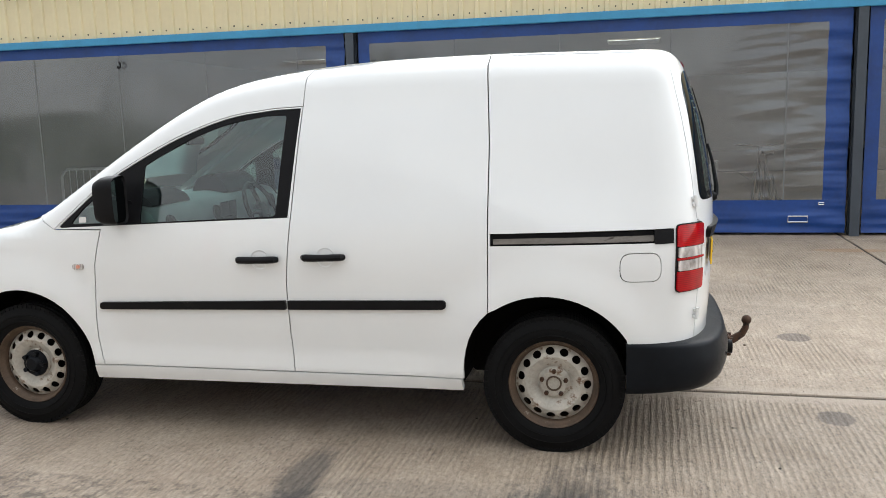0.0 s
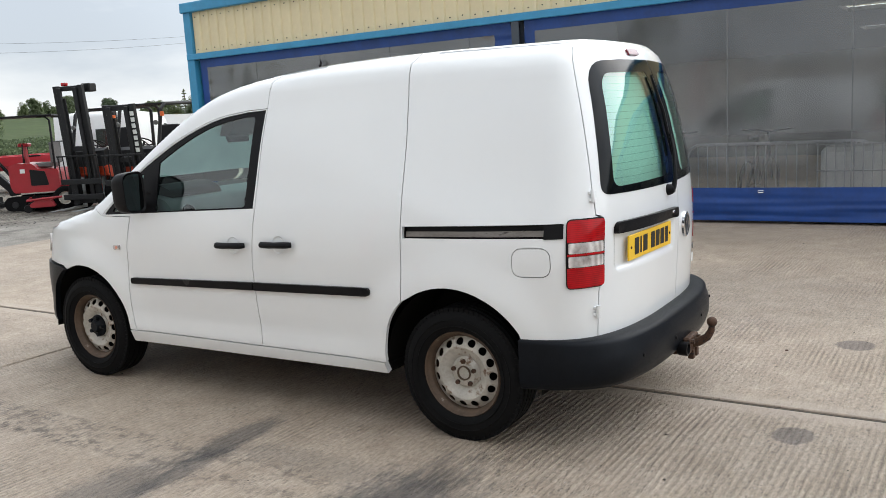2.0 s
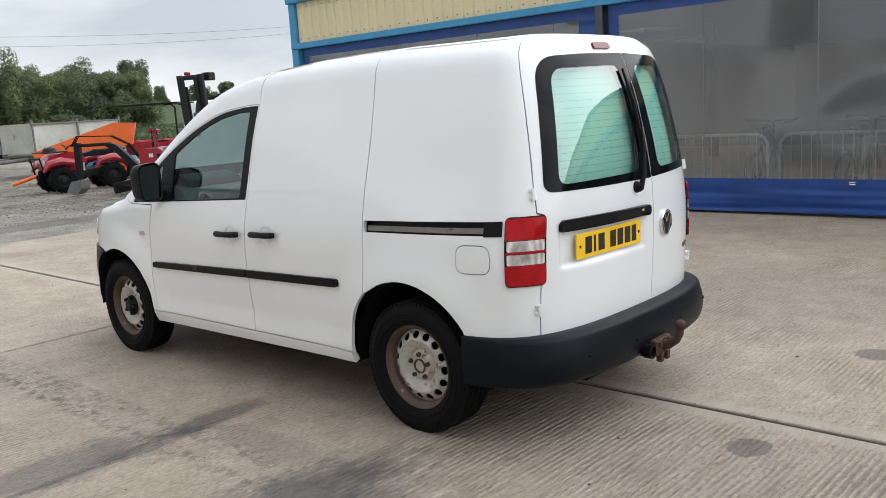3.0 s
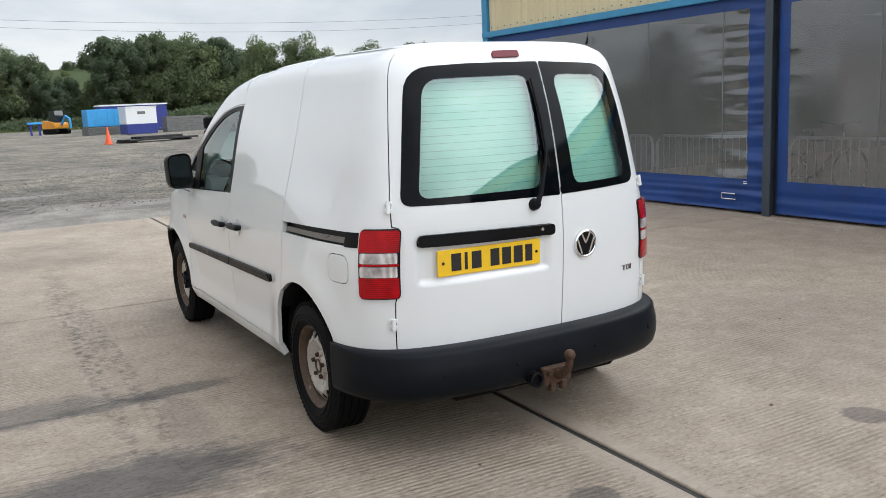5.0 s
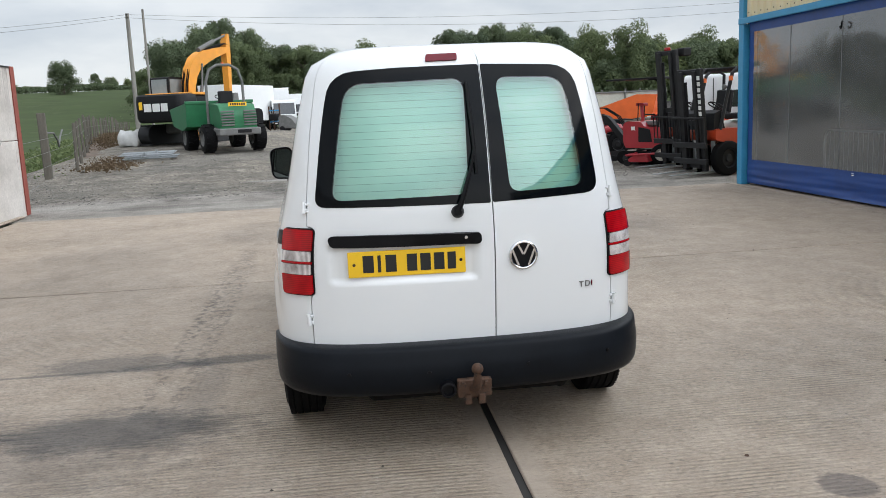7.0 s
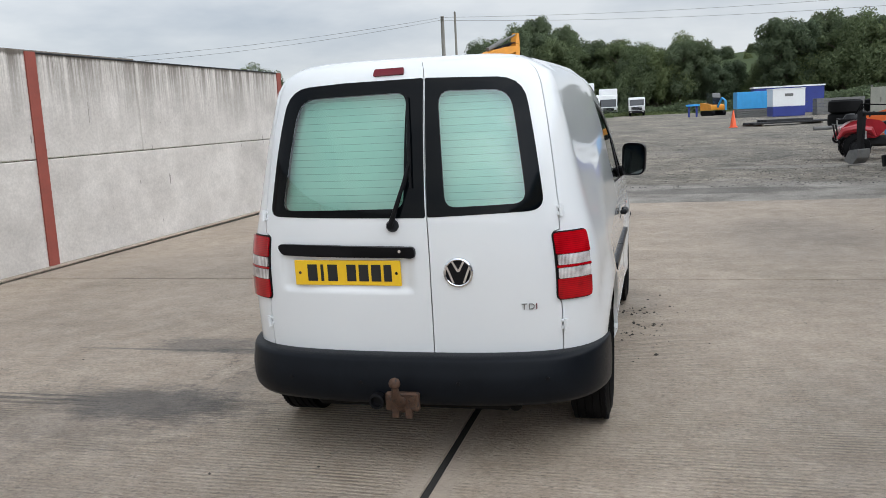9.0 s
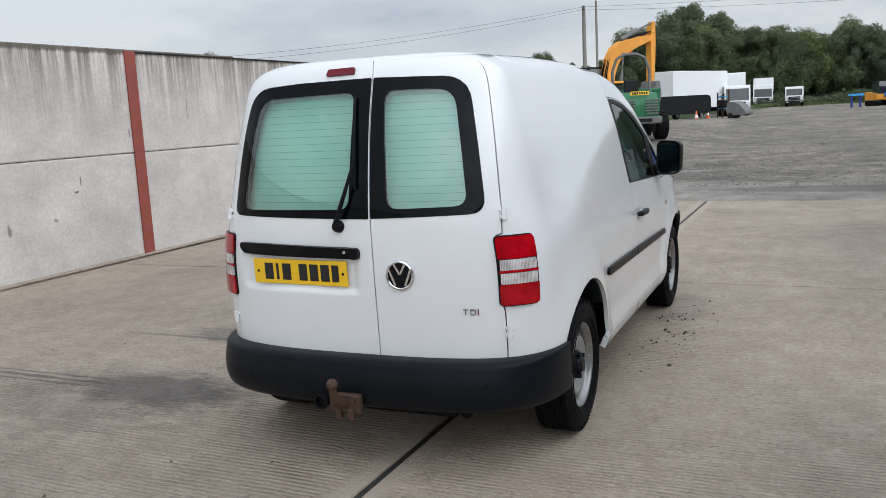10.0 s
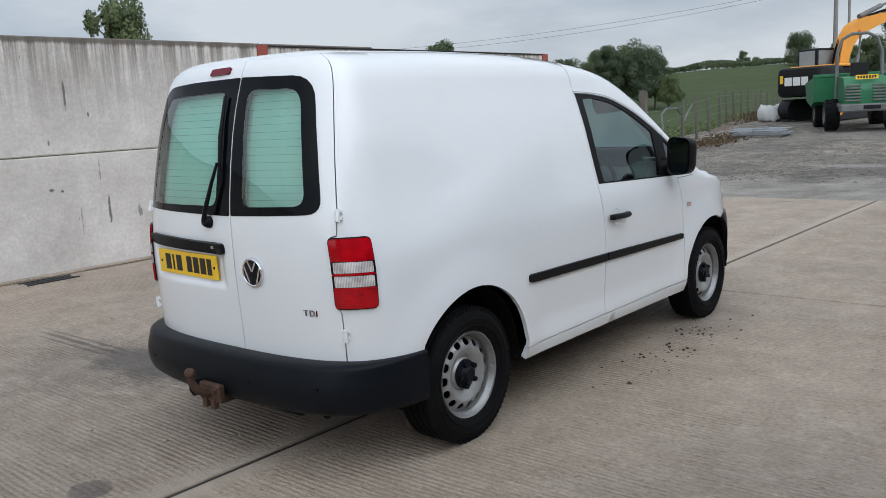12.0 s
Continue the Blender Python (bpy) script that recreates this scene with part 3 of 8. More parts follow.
p_.inputs["Specular IOR Level"].default_value = 0.5
relief = calc(n_, l_, "ADD", calc(n_, l_, "MULTIPLY", ribs, 0.5), calc(n_, l_, "MULTIPLY", fine, 0.5))
relief = calc(n_, l_, "SUBTRACT", relief, calc(n_, l_, "MULTIPLY", calc(n_, l_, "ADD", pit_a, pit_b), 0.5))
bumped(n_, l_, p_, relief, 1.0, 0.013)

# gravel of the yard, thinning into worn tarmac towards the concrete
gravel, n_, l_, p_ = nodes_of("grey_gravel")
co_ = n_.new("ShaderNodeTexCoord")
sep = n_.new("ShaderNodeSeparateXYZ")
l_.new(co_.outputs["Object"], sep.inputs[0])
fine, coarse, mid_, big_ = tex(n_, l_, 20, 6, 0.85), tex(n_, l_, 4, 7, 0.8), tex(n_, l_, 0.9, 7, 0.72), tex(n_, l_, 0.16, 5, 0.65, (0.7, 1.5, 1))
col = ramp(n_, l_, fine, (0.34, (0.042, 0.038, 0.033)), (0.46, (0.150, 0.138, 0.121)), (0.56, (0.240, 0.223, 0.196)), (0.68, (0.46, 0.435, 0.385)))
col = blend(n_, l_, 0.8, col, ramp(n_, l_, coarse, (0.34, (0.42, 0.42, 0.42)), (0.66, (1.60, 1.58, 1.54))), "MULTIPLY")
col = blend(n_, l_, 0.8, col, ramp(n_, l_, mid_, (0.34, (0.50, 0.50, 0.50)), (0.66, (1.45, 1.42, 1.37))), "MULTIPLY")
col = blend(n_, l_, 0.7, col, ramp(n_, l_, big_, (0.36, (0.62, 0.63, 0.65)), (0.64, (1.35, 1.30, 1.22))), "MULTIPLY")
smooth_col = ramp(n_, l_, mid_, (0.34, (0.185, 0.168, 0.148)), (0.5, (0.300, 0.275, 0.242)), (0.64, (0.385, 0.356, 0.315)))
smooth_col = blend(n_, l_, 0.6, smooth_col, ramp(n_, l_, fine, (0.3, (0.6, 0.6, 0.6)), (0.7, (1.35, 1.35, 1.35))), "MULTIPLY")
edge_line = calc(n_, l_, "ADD", sep.outputs["X"], calc(n_, l_, "MULTIPLY", calc(n_, l_, "SUBTRACT", tex(n_, l_, 0.5, 6, 0.7), 0.5), 7.0))
near_ = calc(n_, l_, "DIVIDE", calc(n_, l_, "ADD", edge_line, 13.6), 1.4, True)
col = blend(n_, l_, near_, col, smooth_col)


def patch(cx, cy, rx, ry):
    dx = calc(n_, l_, "DIVIDE", calc(n_, l_, "SUBTRACT", sep.outputs["X"], cx), rx)
    dy = calc(n_, l_, "DIVIDE", calc(n_, l_, "SUBTRACT", sep.outputs["Y"], cy), ry)
    r = calc(n_, l_, "SQRT", calc(n_, l_, "ADD", calc(n_, l_, "MULTIPLY", dx, dx), calc(n_, l_, "MULTIPLY", dy, dy)))
    r = calc(n_, l_, "ADD", r, calc(n_, l_, "MULTIPLY", calc(n_, l_, "SUBTRACT", coarse, 0.5), 1.6))
    return calc(n_, l_, "DIVIDE", calc(n_, l_, "SUBTRACT", 1.15, r), 0.3, True)


for cx, cy, rx, ry, k, shade in ((-11.6, 2.2, 0.55, 1.9, 0.55, (0.085, 0.078, 0.070)), (-15.9, -1.4, 0.35, 1.2, 0.6, (0.36, 0.345, 0.32)), (-11.0, -3.6, 0.3, 1.1, 0.4, (0.085, 0.078, 0.070)), (-17.0, 4.5, 0.5, 2.0, 0.4, (0.33, 0.31, 0.28)), (-24.0, -1.0, 1.5, 5.0, 0.3, (0.26, 0.24, 0.21))):
    col = blend(n_, l_, calc(n_, l_, "MULTIPLY", patch(cx, cy, rx, ry), k), col, shade)
l_.new(col, p_.inputs["Base Color"])
p_.inputs["Roughness"].default_value = 0.88
p_.inputs["Specular IOR Level"].default_value = 0.3
bumped(n_, l_, p_, calc(n_, l_, "ADD", fine, calc(n_, l_, "MULTIPLY", coarse, 0.8)), 0.9, 0.045)

grass_far = surface("grass_field", (0.046, 0.066, 0.024), 0.95, vary=0.25, scale=0.12, wear=(0.060, 0.076, 0.031), wear_at=0.55, shine=0.15)
joint_fill = surface("dark_joint_sealant", (0.022, 0.020, 0.018), 0.75, vary=0.35, scale=12)

# the sheet of ground reaches the horizon; the yard's layers lie on it as thin slabs
SLAB_END = -9.75
def flat(x0, y0, x1, y1, z, name, mat, step=2.0, wobble=0.0):
    nx, ny = max(1, int((x1 - x0) / step)), max(1, int((y1 - y0) / step))
    rows_ = [[(x0 + (x1 - x0) * i / nx, y0 + (y1 - y0) * j / ny, z) for i in range(nx + 1)] for j in range(ny + 1)]
    if wobble:
        rows_ = [[(x, y, z + wobble * noise.noise((x * 0.35, y * 0.35, 0.3))) for x, y, _ in r] for r in rows_]
    return Shape().grid(rows_).make(name, mat, None, "", 180 if wobble else 0)



def land(x, y):
    """Height of the land: level round the yard, a dip at its far end, fields and hills beyond."""
    r, az = math.hypot(x, y), math.degrees(math.atan2(y, x)) % 360
    z = -0.30 + 0.2 * smoothstep(85, 115, -x) + 0.45 * smoothstep(17, 32, -x) * smoothstep(-8.8, -10.5, y)
    tall = 5.0 + 17.0 * math.exp(-(((az - 171) / 13) ** 2)) + 3.4 * math.exp(-(((az - 200) / 13) ** 2)) + 4.0 * math.exp(-(((az - 145) / 10) ** 2))
    near = smoothstep(182, 188, az) * smoothstep(235, 220, az)
    return z + tall * smoothstep(120 - 35 * near, 380 - 140 * near, r) + 0.5 * smoothstep(60, 120, r) * noise.noise((x / 40, y / 40, 1.7))


def yard_height(x, y):
    return -0.012 + 0.22 * smoothstep(85, 116, -x) + (0.03 * noise.noise((x * 0.35, y * 0.35, 0.3)) if x < -12.6 else 0.0) + 0.50 * smoothstep(16, 34, -x) * smoothstep(-0.5, -3.8, y) * smoothstep(62, 48, -x)


steps = [-900, -700, -540, -420, -340, -300, -280, -260, -245, -230, -215, -200, -190, -175, -160, -150, -140, -130, -120, -105, -90, -75, -60, -45, -30, -15, 0, 15, 30, 45, 60, 75, 90, 105, 120, 140, 160, 190, 230, 280, 340, 420, 540, 700, 900]
ground = tagged(Shape().grid([[(x, y, land(x, y)) for x in steps] for y in steps]).make("ground", grass_far, None, "", 180), "green grass fields rising to low hills", "ground", kind="structure")
nx, ny = 140, 70
yard = Shape().grid([[(-128 + 116 * i / nx, -9.4 + 50 * j / ny, yard_height(-128 + 116 * i / nx, -9.4 + 50 * j / ny)) for i in range(nx + 1)] for j in range(ny + 1)])
yard = tagged(yard.make("gravel_yard", gravel, None, "", 180), "grey gravel yard with loose stones", "ground", kind="structure")
apron = tagged(flat(-13.4, -9.4, SLAB_END, 40, -0.010, "tarmac_strip", gravel, 0.8, 0.004), "worn patched tarmac strip", "ground", kind="structure")
pavement = thing("pavement", "ribbed concrete yard slabs with dark joints", "ground")
tagged(pavement, kind="structure")
pavement.matrix_world = pose(0, 0, 0, 0, 0, -0.7)
xs = [SLAB_END, -3.52, 2.70, 8.9, 16.0]
ys = [-5.72, 0.15, 6.02, 12.2, 18.0]
for i in range(4):
    for j in range(4):
        w, lo_, hi_ = 0.014, 0.019 if j == 1 else 0.014, 0.019 if j == 0 else 0.014
        s_ = Shape().box(xs[i] + w, ys[j] + lo_, -0.18, xs[i + 1] - w, ys[j + 1] - hi_, 0.0, 0.006)
        s_.make("slab", concrete, pavement, smooth=0)
Shape().box(SLAB_END, ys[0], -0.19, 16, 18, -0.012).make("joint_filling", joint_fill, pavement, "dark joint filling", 0)

# loose stones on the gravel and crumbs on the slab
def crumbs(name, mat, count, x0, x1, y0, y1, lo, hi, seed, label, centre=None):
    r = random.Random(seed)
    v, f = [], []
    for _ in range(count):
        if centre:
            x, y = r.gauss(centre[0], centre[2]), r.gauss(centre[1], centre[3])
            z = 0.0
        else:
            x, y = x1 - (x1 - x0) * r.random() ** 1.5, r.uniform(y0, y1)
            z = yard_height(x, y) if x < SLAB_END else 0.0
        a, s_ = r.uniform(0, 6.28), lo + (hi - lo) * r.random() ** 3
        k = len(v)
        for q in range(4):
            rr = s_ * r.uniform(0.6, 1.1)
            v.append((x + rr * math.cos(a + 1.57 * q), y + rr * math.sin(a + 1.57 * q), z + 0.15 * s_))
        v += [(x, y, z + s_ * r.uniform(0.5, 0.9)), (x, y, z - 0.3 * s_)]
        for q in range(4):
            f += [(k + q, k + (q + 1) % 4, k + 4), (k + (q + 1) % 4, k + q, k + 5)]
    me = bpy.data.meshes.new(name)
    me.from_pydata(v, [], f)
    me.materials.append(mat)
    tagged(new(name, me), label, "stones", kind="stuff")


stone_mat, n_, l_, p_ = nodes_of("loose_grey_stone")
geo_ = n_.new("ShaderNodeNewGeometry")
l_.new(ramp(n_, l_, geo_.outputs["Random Per Island"], (0.0, (0.05, 0.047, 0.043)), (0.6, (0.15, 0.14, 0.125)), (1.0, (0.27, 0.255, 0.23))), p_.inputs["Base Color"])
p_.inputs["Roughness"].default_value = 0.9
dark_crumb = surface("dark_soil_crumb", (0.05, 0.043, 0.036), 0.95, vary=0.4, scale=40)
crumbs("gravel_stones", stone_mat, 16000, -34, -12.2, -8.5, 12, 0.006, 0.032, 3, "loose grey stones lying on the gravel yard")
crumbs("slab_debris", dark_crumb, 130, 0, 0, 0, 0, 0.004, 0.018, 4, "dark crumbs of dirt fallen beside the van", (-2.0, 0.98, 0.42, 0.12))
crumbs("slab_grit", dark_crumb, 260, -9.5, 4.5, -5.4, 6.0, 0.003, 0.012, 6, "scattered dark grit on the concrete")


# ---- the hall with its curtained bays ----
FACE, CORNER, EAVE = 6.31, -9.43, 2.64
hall = thing("hall", "low cream-clad industrial hall with blue framed curtain doors", "building")
tagged(hall, kind="structure")
HALL_END, DEPTH = 21.3, 24.0
rib = []
for k in range(5):
    x0 = k * 0.2
    rib += [(x0, 0.0), (x0 + 0.125, 0.0), (x0 + 0.14, -0.028), (x0 + 0.185, -0.028)]
rib.append((1.0, 0.0))
clad_mesh = Shape().grid([[(x, y, z) for x, y in rib] for z in (2.72, 3.44)]).mesh("cladding_sheet", cream_clad, 20)
for k in range(30):
    ob = new("cladding_sheet", clad_mesh)
    ob.location = (CORNER + 0.10 + k * 1.0, FACE + 0.0, 0)
    ob.parent = hall
side_mesh = Shape().grid([[(y, x, z) for x, y in rib] for z in (0.05, 3.44)]).mesh("cladding_sheet", cream_clad, 20)
for k in range(24):
    ob = new("cladding_sheet", side_mesh)
    ob.location = (CORNER + 0.03, FACE + 0.05 + k * 1.0, 0)
    ob.parent = hall
screws = Shape()
for k in range(30 * 5):
    x = CORNER + 0.165 + k * 0.2
    for z in ((2.80, 3.34) if k % 2 else (2.812, 3.34)):
        screws.box(x - 0.008, FACE - 0.008, z - 0.008, x + 0.008, FACE - 0.001, z + 0.008)
tagged(screws.make("cladding_screws", forklift_dark, hall, "small dark fixing screws", 0), kind="stuff")
Shape().box(CORNER - 0.06, FACE - 0.075, EAVE + 0.0, HALL_END, FACE - 0.032, EAVE + 0.10, 0.008).make("eave_flashing", light_blue, hall, "light blue flashing strip")
Shape().box(CORNER - 0.10, FACE - 0.10, 3.42, HALL_END, FACE + 0.05, 3.58, 0.012).make("roof_trim", light_blue, hall, "light blue roof edge")
Shape().box(CORNER - 0.07, FACE - 0.06, 0.0, CORNER + 0.10, FACE + 0.10, EAVE, 0.008).make("corner_column", light_blue, hall, "light blue corner column")
Shape().box(CORNER - 0.07, FACE - 0.06, EAVE + 0.10, CORNER + 0.09, FACE + 0.10, 3.42, 0.008).make("corner_flashing", light_blue, hall, "light blue corner flashing")
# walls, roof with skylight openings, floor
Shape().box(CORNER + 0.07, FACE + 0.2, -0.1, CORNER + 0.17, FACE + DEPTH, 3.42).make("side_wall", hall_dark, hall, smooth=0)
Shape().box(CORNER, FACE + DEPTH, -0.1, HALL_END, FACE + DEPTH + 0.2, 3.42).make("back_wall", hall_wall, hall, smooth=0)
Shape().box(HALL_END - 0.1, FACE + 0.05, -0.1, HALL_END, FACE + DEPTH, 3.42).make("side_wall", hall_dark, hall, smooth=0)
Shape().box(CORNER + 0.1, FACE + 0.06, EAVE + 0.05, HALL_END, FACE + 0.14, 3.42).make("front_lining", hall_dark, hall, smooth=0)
holes = [(0.47, 10.1), (0.36, 12.9), (0.05, 18.7), (-5.1, 9.9), (-6.9, 14.5), (-8.2, 18.8), (6.0, 10.5), (6.2, 15.0)]
cuts_x = sorted({CORNER, HALL_END} | {x - 0.5 for x, _ in holes} | {x + 0.5 for x, _ in holes})
cuts_y = sorted({FACE + 0.05, FACE + DEPTH} | {y - 0.65 for _, y in holes} | {y + 0.65 for _, y in holes})
deck = Shape()
for a, b in zip(cuts_x, cuts_x[1:]):
    for c, d in zip(cuts_y, cuts_y[1:]):
        mx_, my_ = (a + b) / 2, (c + d) / 2
        if not any(abs(mx_ - x) < 0.5 and abs(my_ - y) < 0.65 for x, y in holes):
            deck.box(a, c, 2.90, b, d, 2.98)
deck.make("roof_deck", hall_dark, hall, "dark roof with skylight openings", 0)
for x, y in holes:
    lit = Shape().box(x - 0.5, y - 0.65, 2.985, x + 0.5, y + 0.65, 2.992).make("skylight", skylight_pane, hall, "yellowed clear roof sheet", 0)
    lit.visible_shadow = False

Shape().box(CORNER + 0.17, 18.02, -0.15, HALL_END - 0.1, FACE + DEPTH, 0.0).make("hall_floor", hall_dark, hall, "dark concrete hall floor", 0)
# steel posts between the bays
BAYS = [(-9.27, -3.34), (-3.15, 2.82), (3.0, 8.97), (9.15, 15.1)]
for x in (-3.245, 2.91, 9.06, 15.2):
    s_ = Shape().box(x - 0.055, FACE - 0.06, 0, x + 0.055, FACE - 0.045, EAVE).box(x - 0.006, FACE - 0.045, 0, x + 0.006, FACE + 0.08, EAVE).box(x - 0.055, FACE + 0.08, 0, x + 0.055, FACE + 0.095, EAVE)
    s_.make("bay_post", post_grey, hall, "dark grey steel post", 0)


def curtain(x0, x1, seed, crease):
    """A hanging door: blue cloth border with a clear sheet, wrinkled towards its sides."""
    ob = thing("curtain_door", "blue tarpaulin curtain door with a large clear window", "curtain door", group="hall curtain doors")
    lo, hi, left, right = 0.43, 2.50, x0 + 0.15, x1 - 0.26

    def cloth(x, z):
        edge = math.exp(-((x1 - x) / 0.55) ** 2) + 0.12 * math.exp(-((x - x0) / 0.3) ** 2)
        d = 0.040 * edge * noise.noise((x * 1.1 + seed, z * 8.0, seed)) + 0.010 * edge * noise.noise((x * 2.5 + seed, z * 19.0, seed + 4)) + 0.007 * noise.noise((x * 0.5 + seed, z * 1.4, 3.1 + seed))
        d += 0.022 * smoothstep(0.5, 0.1, z) * noise.noise((x * 0.7 + seed, z * 14, 7.7))
        d += 0.003 * noise.noise((x * 3.0 + seed, z * 2.0, 5.5)) * smoothstep(1.7, 2.3, z)
        fold = crease * math.exp(-((x1 - x - 0.65) / 0.50) ** 2) * smoothstep(0.4, 0.6, z)
        d += 0.017 * fold * noise.noise((x * 1.5 + seed, z * 12.0 - x * 1.2, 2.2 + seed)) + 0.004 * fold * noise.noise((x * 4 + seed, z * 30, 1.1))
        d += 0.0015 * smoothstep(2.0, 2.4, z) * abs(noise.noise((x * 7.5 + seed, z * 4.5, 9.0)))
        return FACE + 0.02 + d

    def sheet_of(xa, xb, za, zb, step_x, step_z):
        nx_, nz_ = max(2, int((xb - xa) / step_x)), max(2, int((zb - za) / step_z))
        return Shape().grid([[(xa + (xb - xa) * i / nx_, cloth(xa + (xb - xa) * i / nx_, za + (zb - za) * j / nz_), za + (zb - za) * j / nz_) for i in range(nx_ + 1)] for j in range(nz_ + 1)])

    sheet_of(x0, x1, 0.035, lo, 0.08, 0.012).make("skirt", royal_blue, ob, "creased blue skirt", 180)
    sheet_of(x0, x1, hi, EAVE + 0.02, 0.1, 0.04).make("header", royal_blue, ob, "blue header band", 180)
    sheet_of(x0, left, lo, hi, 0.04, 0.02).make("border", royal_blue, ob, "", 180)
    sheet_of(right, x1, lo, hi, 0.03, 0.015).make("border", royal_blue, ob, "", 180)
    pane = sheet_of(left, right, lo, hi, 0.04, 0.022).make("clear_sheet", pvc, ob, "scratched clear plastic sheet", 180, (0, -1, 0))
    pane.visible_shadow = False
    seam = left + 1.13
    while seam < right - 0.3:
        Shape().grid([[(seam + dx, cloth(seam, lo + (hi - lo) * j / 30) - 0.004, lo + (hi - lo) * j / 30) for dx in (-0.007, 0.007)] for j in range(31)]).make("welded_seam", pvc_seam, ob, "", 180)
        seam += 1.33
    for x, z, big in ((x1 - 0.53, 0.20, True), (x1 - 0.27, 0.385, False), ((x0 + x1) / 2, 0.385, False)):
        w, h = (0.11, 0.035) if big else (0.03, 0.012)
        clip = Shape().tube([(x - w, cloth(x, z) - 0.012, z - h), (x + w, cloth(x, z) - 0.012, z - h), (x + w, cloth(x, z) - 0.012, z + h), (x - w, cloth(x, z) - 0.012, z + h), (x - w, cloth(x, z) - 0.012, z - h)], 0.008 if big else 0.006, 6)
        clip.make("buckle", chrome, ob, "pale metal strap buckle")
    return ob


for k, (a, b) in enumerate(BAYS):
    curtain(a, b, k * 3.3, 1.2 if k == 1 else 0.15)
hook = Shape().tube([(-6.61, FACE - 0.02, 2.41), (-6.58, FACE - 0.05, 2.39), (-6.58, FACE - 0.05, 2.34), (-6.61, FACE - 0.04, 2.32), (-6.63, FACE - 0.04, 2.35)], 0.013, 6)
tagged(hook.make("curtain_hook", plastic_black), "black hook hanging on the clear curtain", "hook")

# ---- the yard wall ----
WALL = -5.79
yard_wall = thing("wall_south", "streaked precast concrete panel wall with red steel posts", "wall")
tagged(yard_wall, kind="structure")
posts_x = [-10.9, -4.25, 1.75, 7.75, 13.75, 19.75]
for a, b in zip(posts_x, posts_x[1:]):
    pieces = [(a + 0.012, b - 0.012, -0.05, 1.258), (a + 0.012, b - 0.012, 1.268, 2.50)]
    if a == -10.9:
        pieces = [pieces[0], (a + 0.012, -6.305, 1.268, 2.47), (-6.295, b - 0.012, 1.268, 2.50)]
    for x0, x1, z0, z1 in pieces:
        Shape().box(x0, WALL - 0.16, z0, x1, WALL, z1, 0.012).make("wall_panel", wall_concrete, yard_wall, smooth=0)
    Shape().box(a, WALL - 0.17, 2.49 if a > -10 else 2.46, b, WALL + 0.012, 2.512 if a > -10 else 2.48, 0.004).make("wall_coping", forklift_dark, yard_wall, "thin dark coping", 0) if a < -4.3 else None
for x in posts_x:
    s_ = Shape().box(x - 0.085, WALL + 0.004, 0, x + 0.085, WALL + 0.020, 2.48).box(x - 0.006, WALL - 0.16, 0, x + 0.006, WALL + 0.004, 2.48).box(x - 0.085, WALL - 0.19, 0, x + 0.085, WALL - 0.165, 2.48)
    s_.make("wall_post", oxide, yard_wall, "red oxide steel post", 0)
Shape().box(-10.45, WALL + 0.0, 0.0, 19.7, WALL + 0.10, 0.025, 0.008).make("wall_foot", concrete, yard_wall, "low concrete strip at the wall's foot", 0)
grate = Shape()
for k in range(9):
    grate.box(-1.27 + k * 0.055, -5.60, 0.0, -1.235 + k * 0.055, -5.42, 0.008)
grate.box(-1.30, -5.62, 0.0, -0.76, -5.60, 0.010).box(-1.30, -5.42, 0.0, -0.76, -5.40, 0.010)
tagged(grate.make("drain_grate", forklift_dark, None, "", 0), "dark iron drain grate in the concrete by the wall", "drain grate")

tagged(Shape().lathe([(0.0001, 0.006), (0.008, 0.005), (0.010, 0.0)], pose(1.06, 1.13, 0), 12).make("ground_bolt", rust), "small rusty bolt in the concrete", "bolt")


# ---- the van: forward is -x, the rear axle at x = 0, the ground at z = 0 ----
N_REAR, XC, R_REF, W_REF, XF, R_FRONT, N_FRONT, EDGE = 2.75, 0.39, 0.73, 0.855, -2.60, -3.55, 2.6, 5.0
_plan = [(XF - (XF - R_FRONT) * math.sin(a) ** (2 / N_FRONT), W_REF * math.cos(a) ** (2 / N_FRONT)) for a in np.linspace(math.pi / 2, 0, 160)]
_plan += [(XF + (XC - XF) * k / 60, W_REF) for k in range(1, 60)]
_plan += [(XC + (R_REF - XC) * math.sin(a) ** (2 / N_REAR), W_REF * max(0.0, math.cos(a)) ** (2 / N_REAR)) for a in np.linspace(0, math.pi / 2, 260)]
_plan = np.array(_plan)
_len = np.r_[0, np.cumsum(np.hypot(*np.diff(_plan, axis=0).T))]
_len += XF - np.interp(XF, _plan[:, 0][:240], _len[:240])  # the length along the side equals x between the two round ends
S0 = float(_len[-1])

WIDTH = [(0.18, 0.79), (0.25, 0.826), (0.31, 0.846), (0.345, 0.853), (0.37, 0.851), (0.40, 0.842), (0.45, 0.840), (0.55, 0.848), (0.68, 0.853), (0.85, 0.853), (0.93, 0.848), (1.0, 0.838),
         (1.1, 0.817), (1.2, 0.7965), (1.3, 0.778), (1.4, 0.758), (1.5, 0.735), (1.6, 0.708), (1.85, 0.652)]
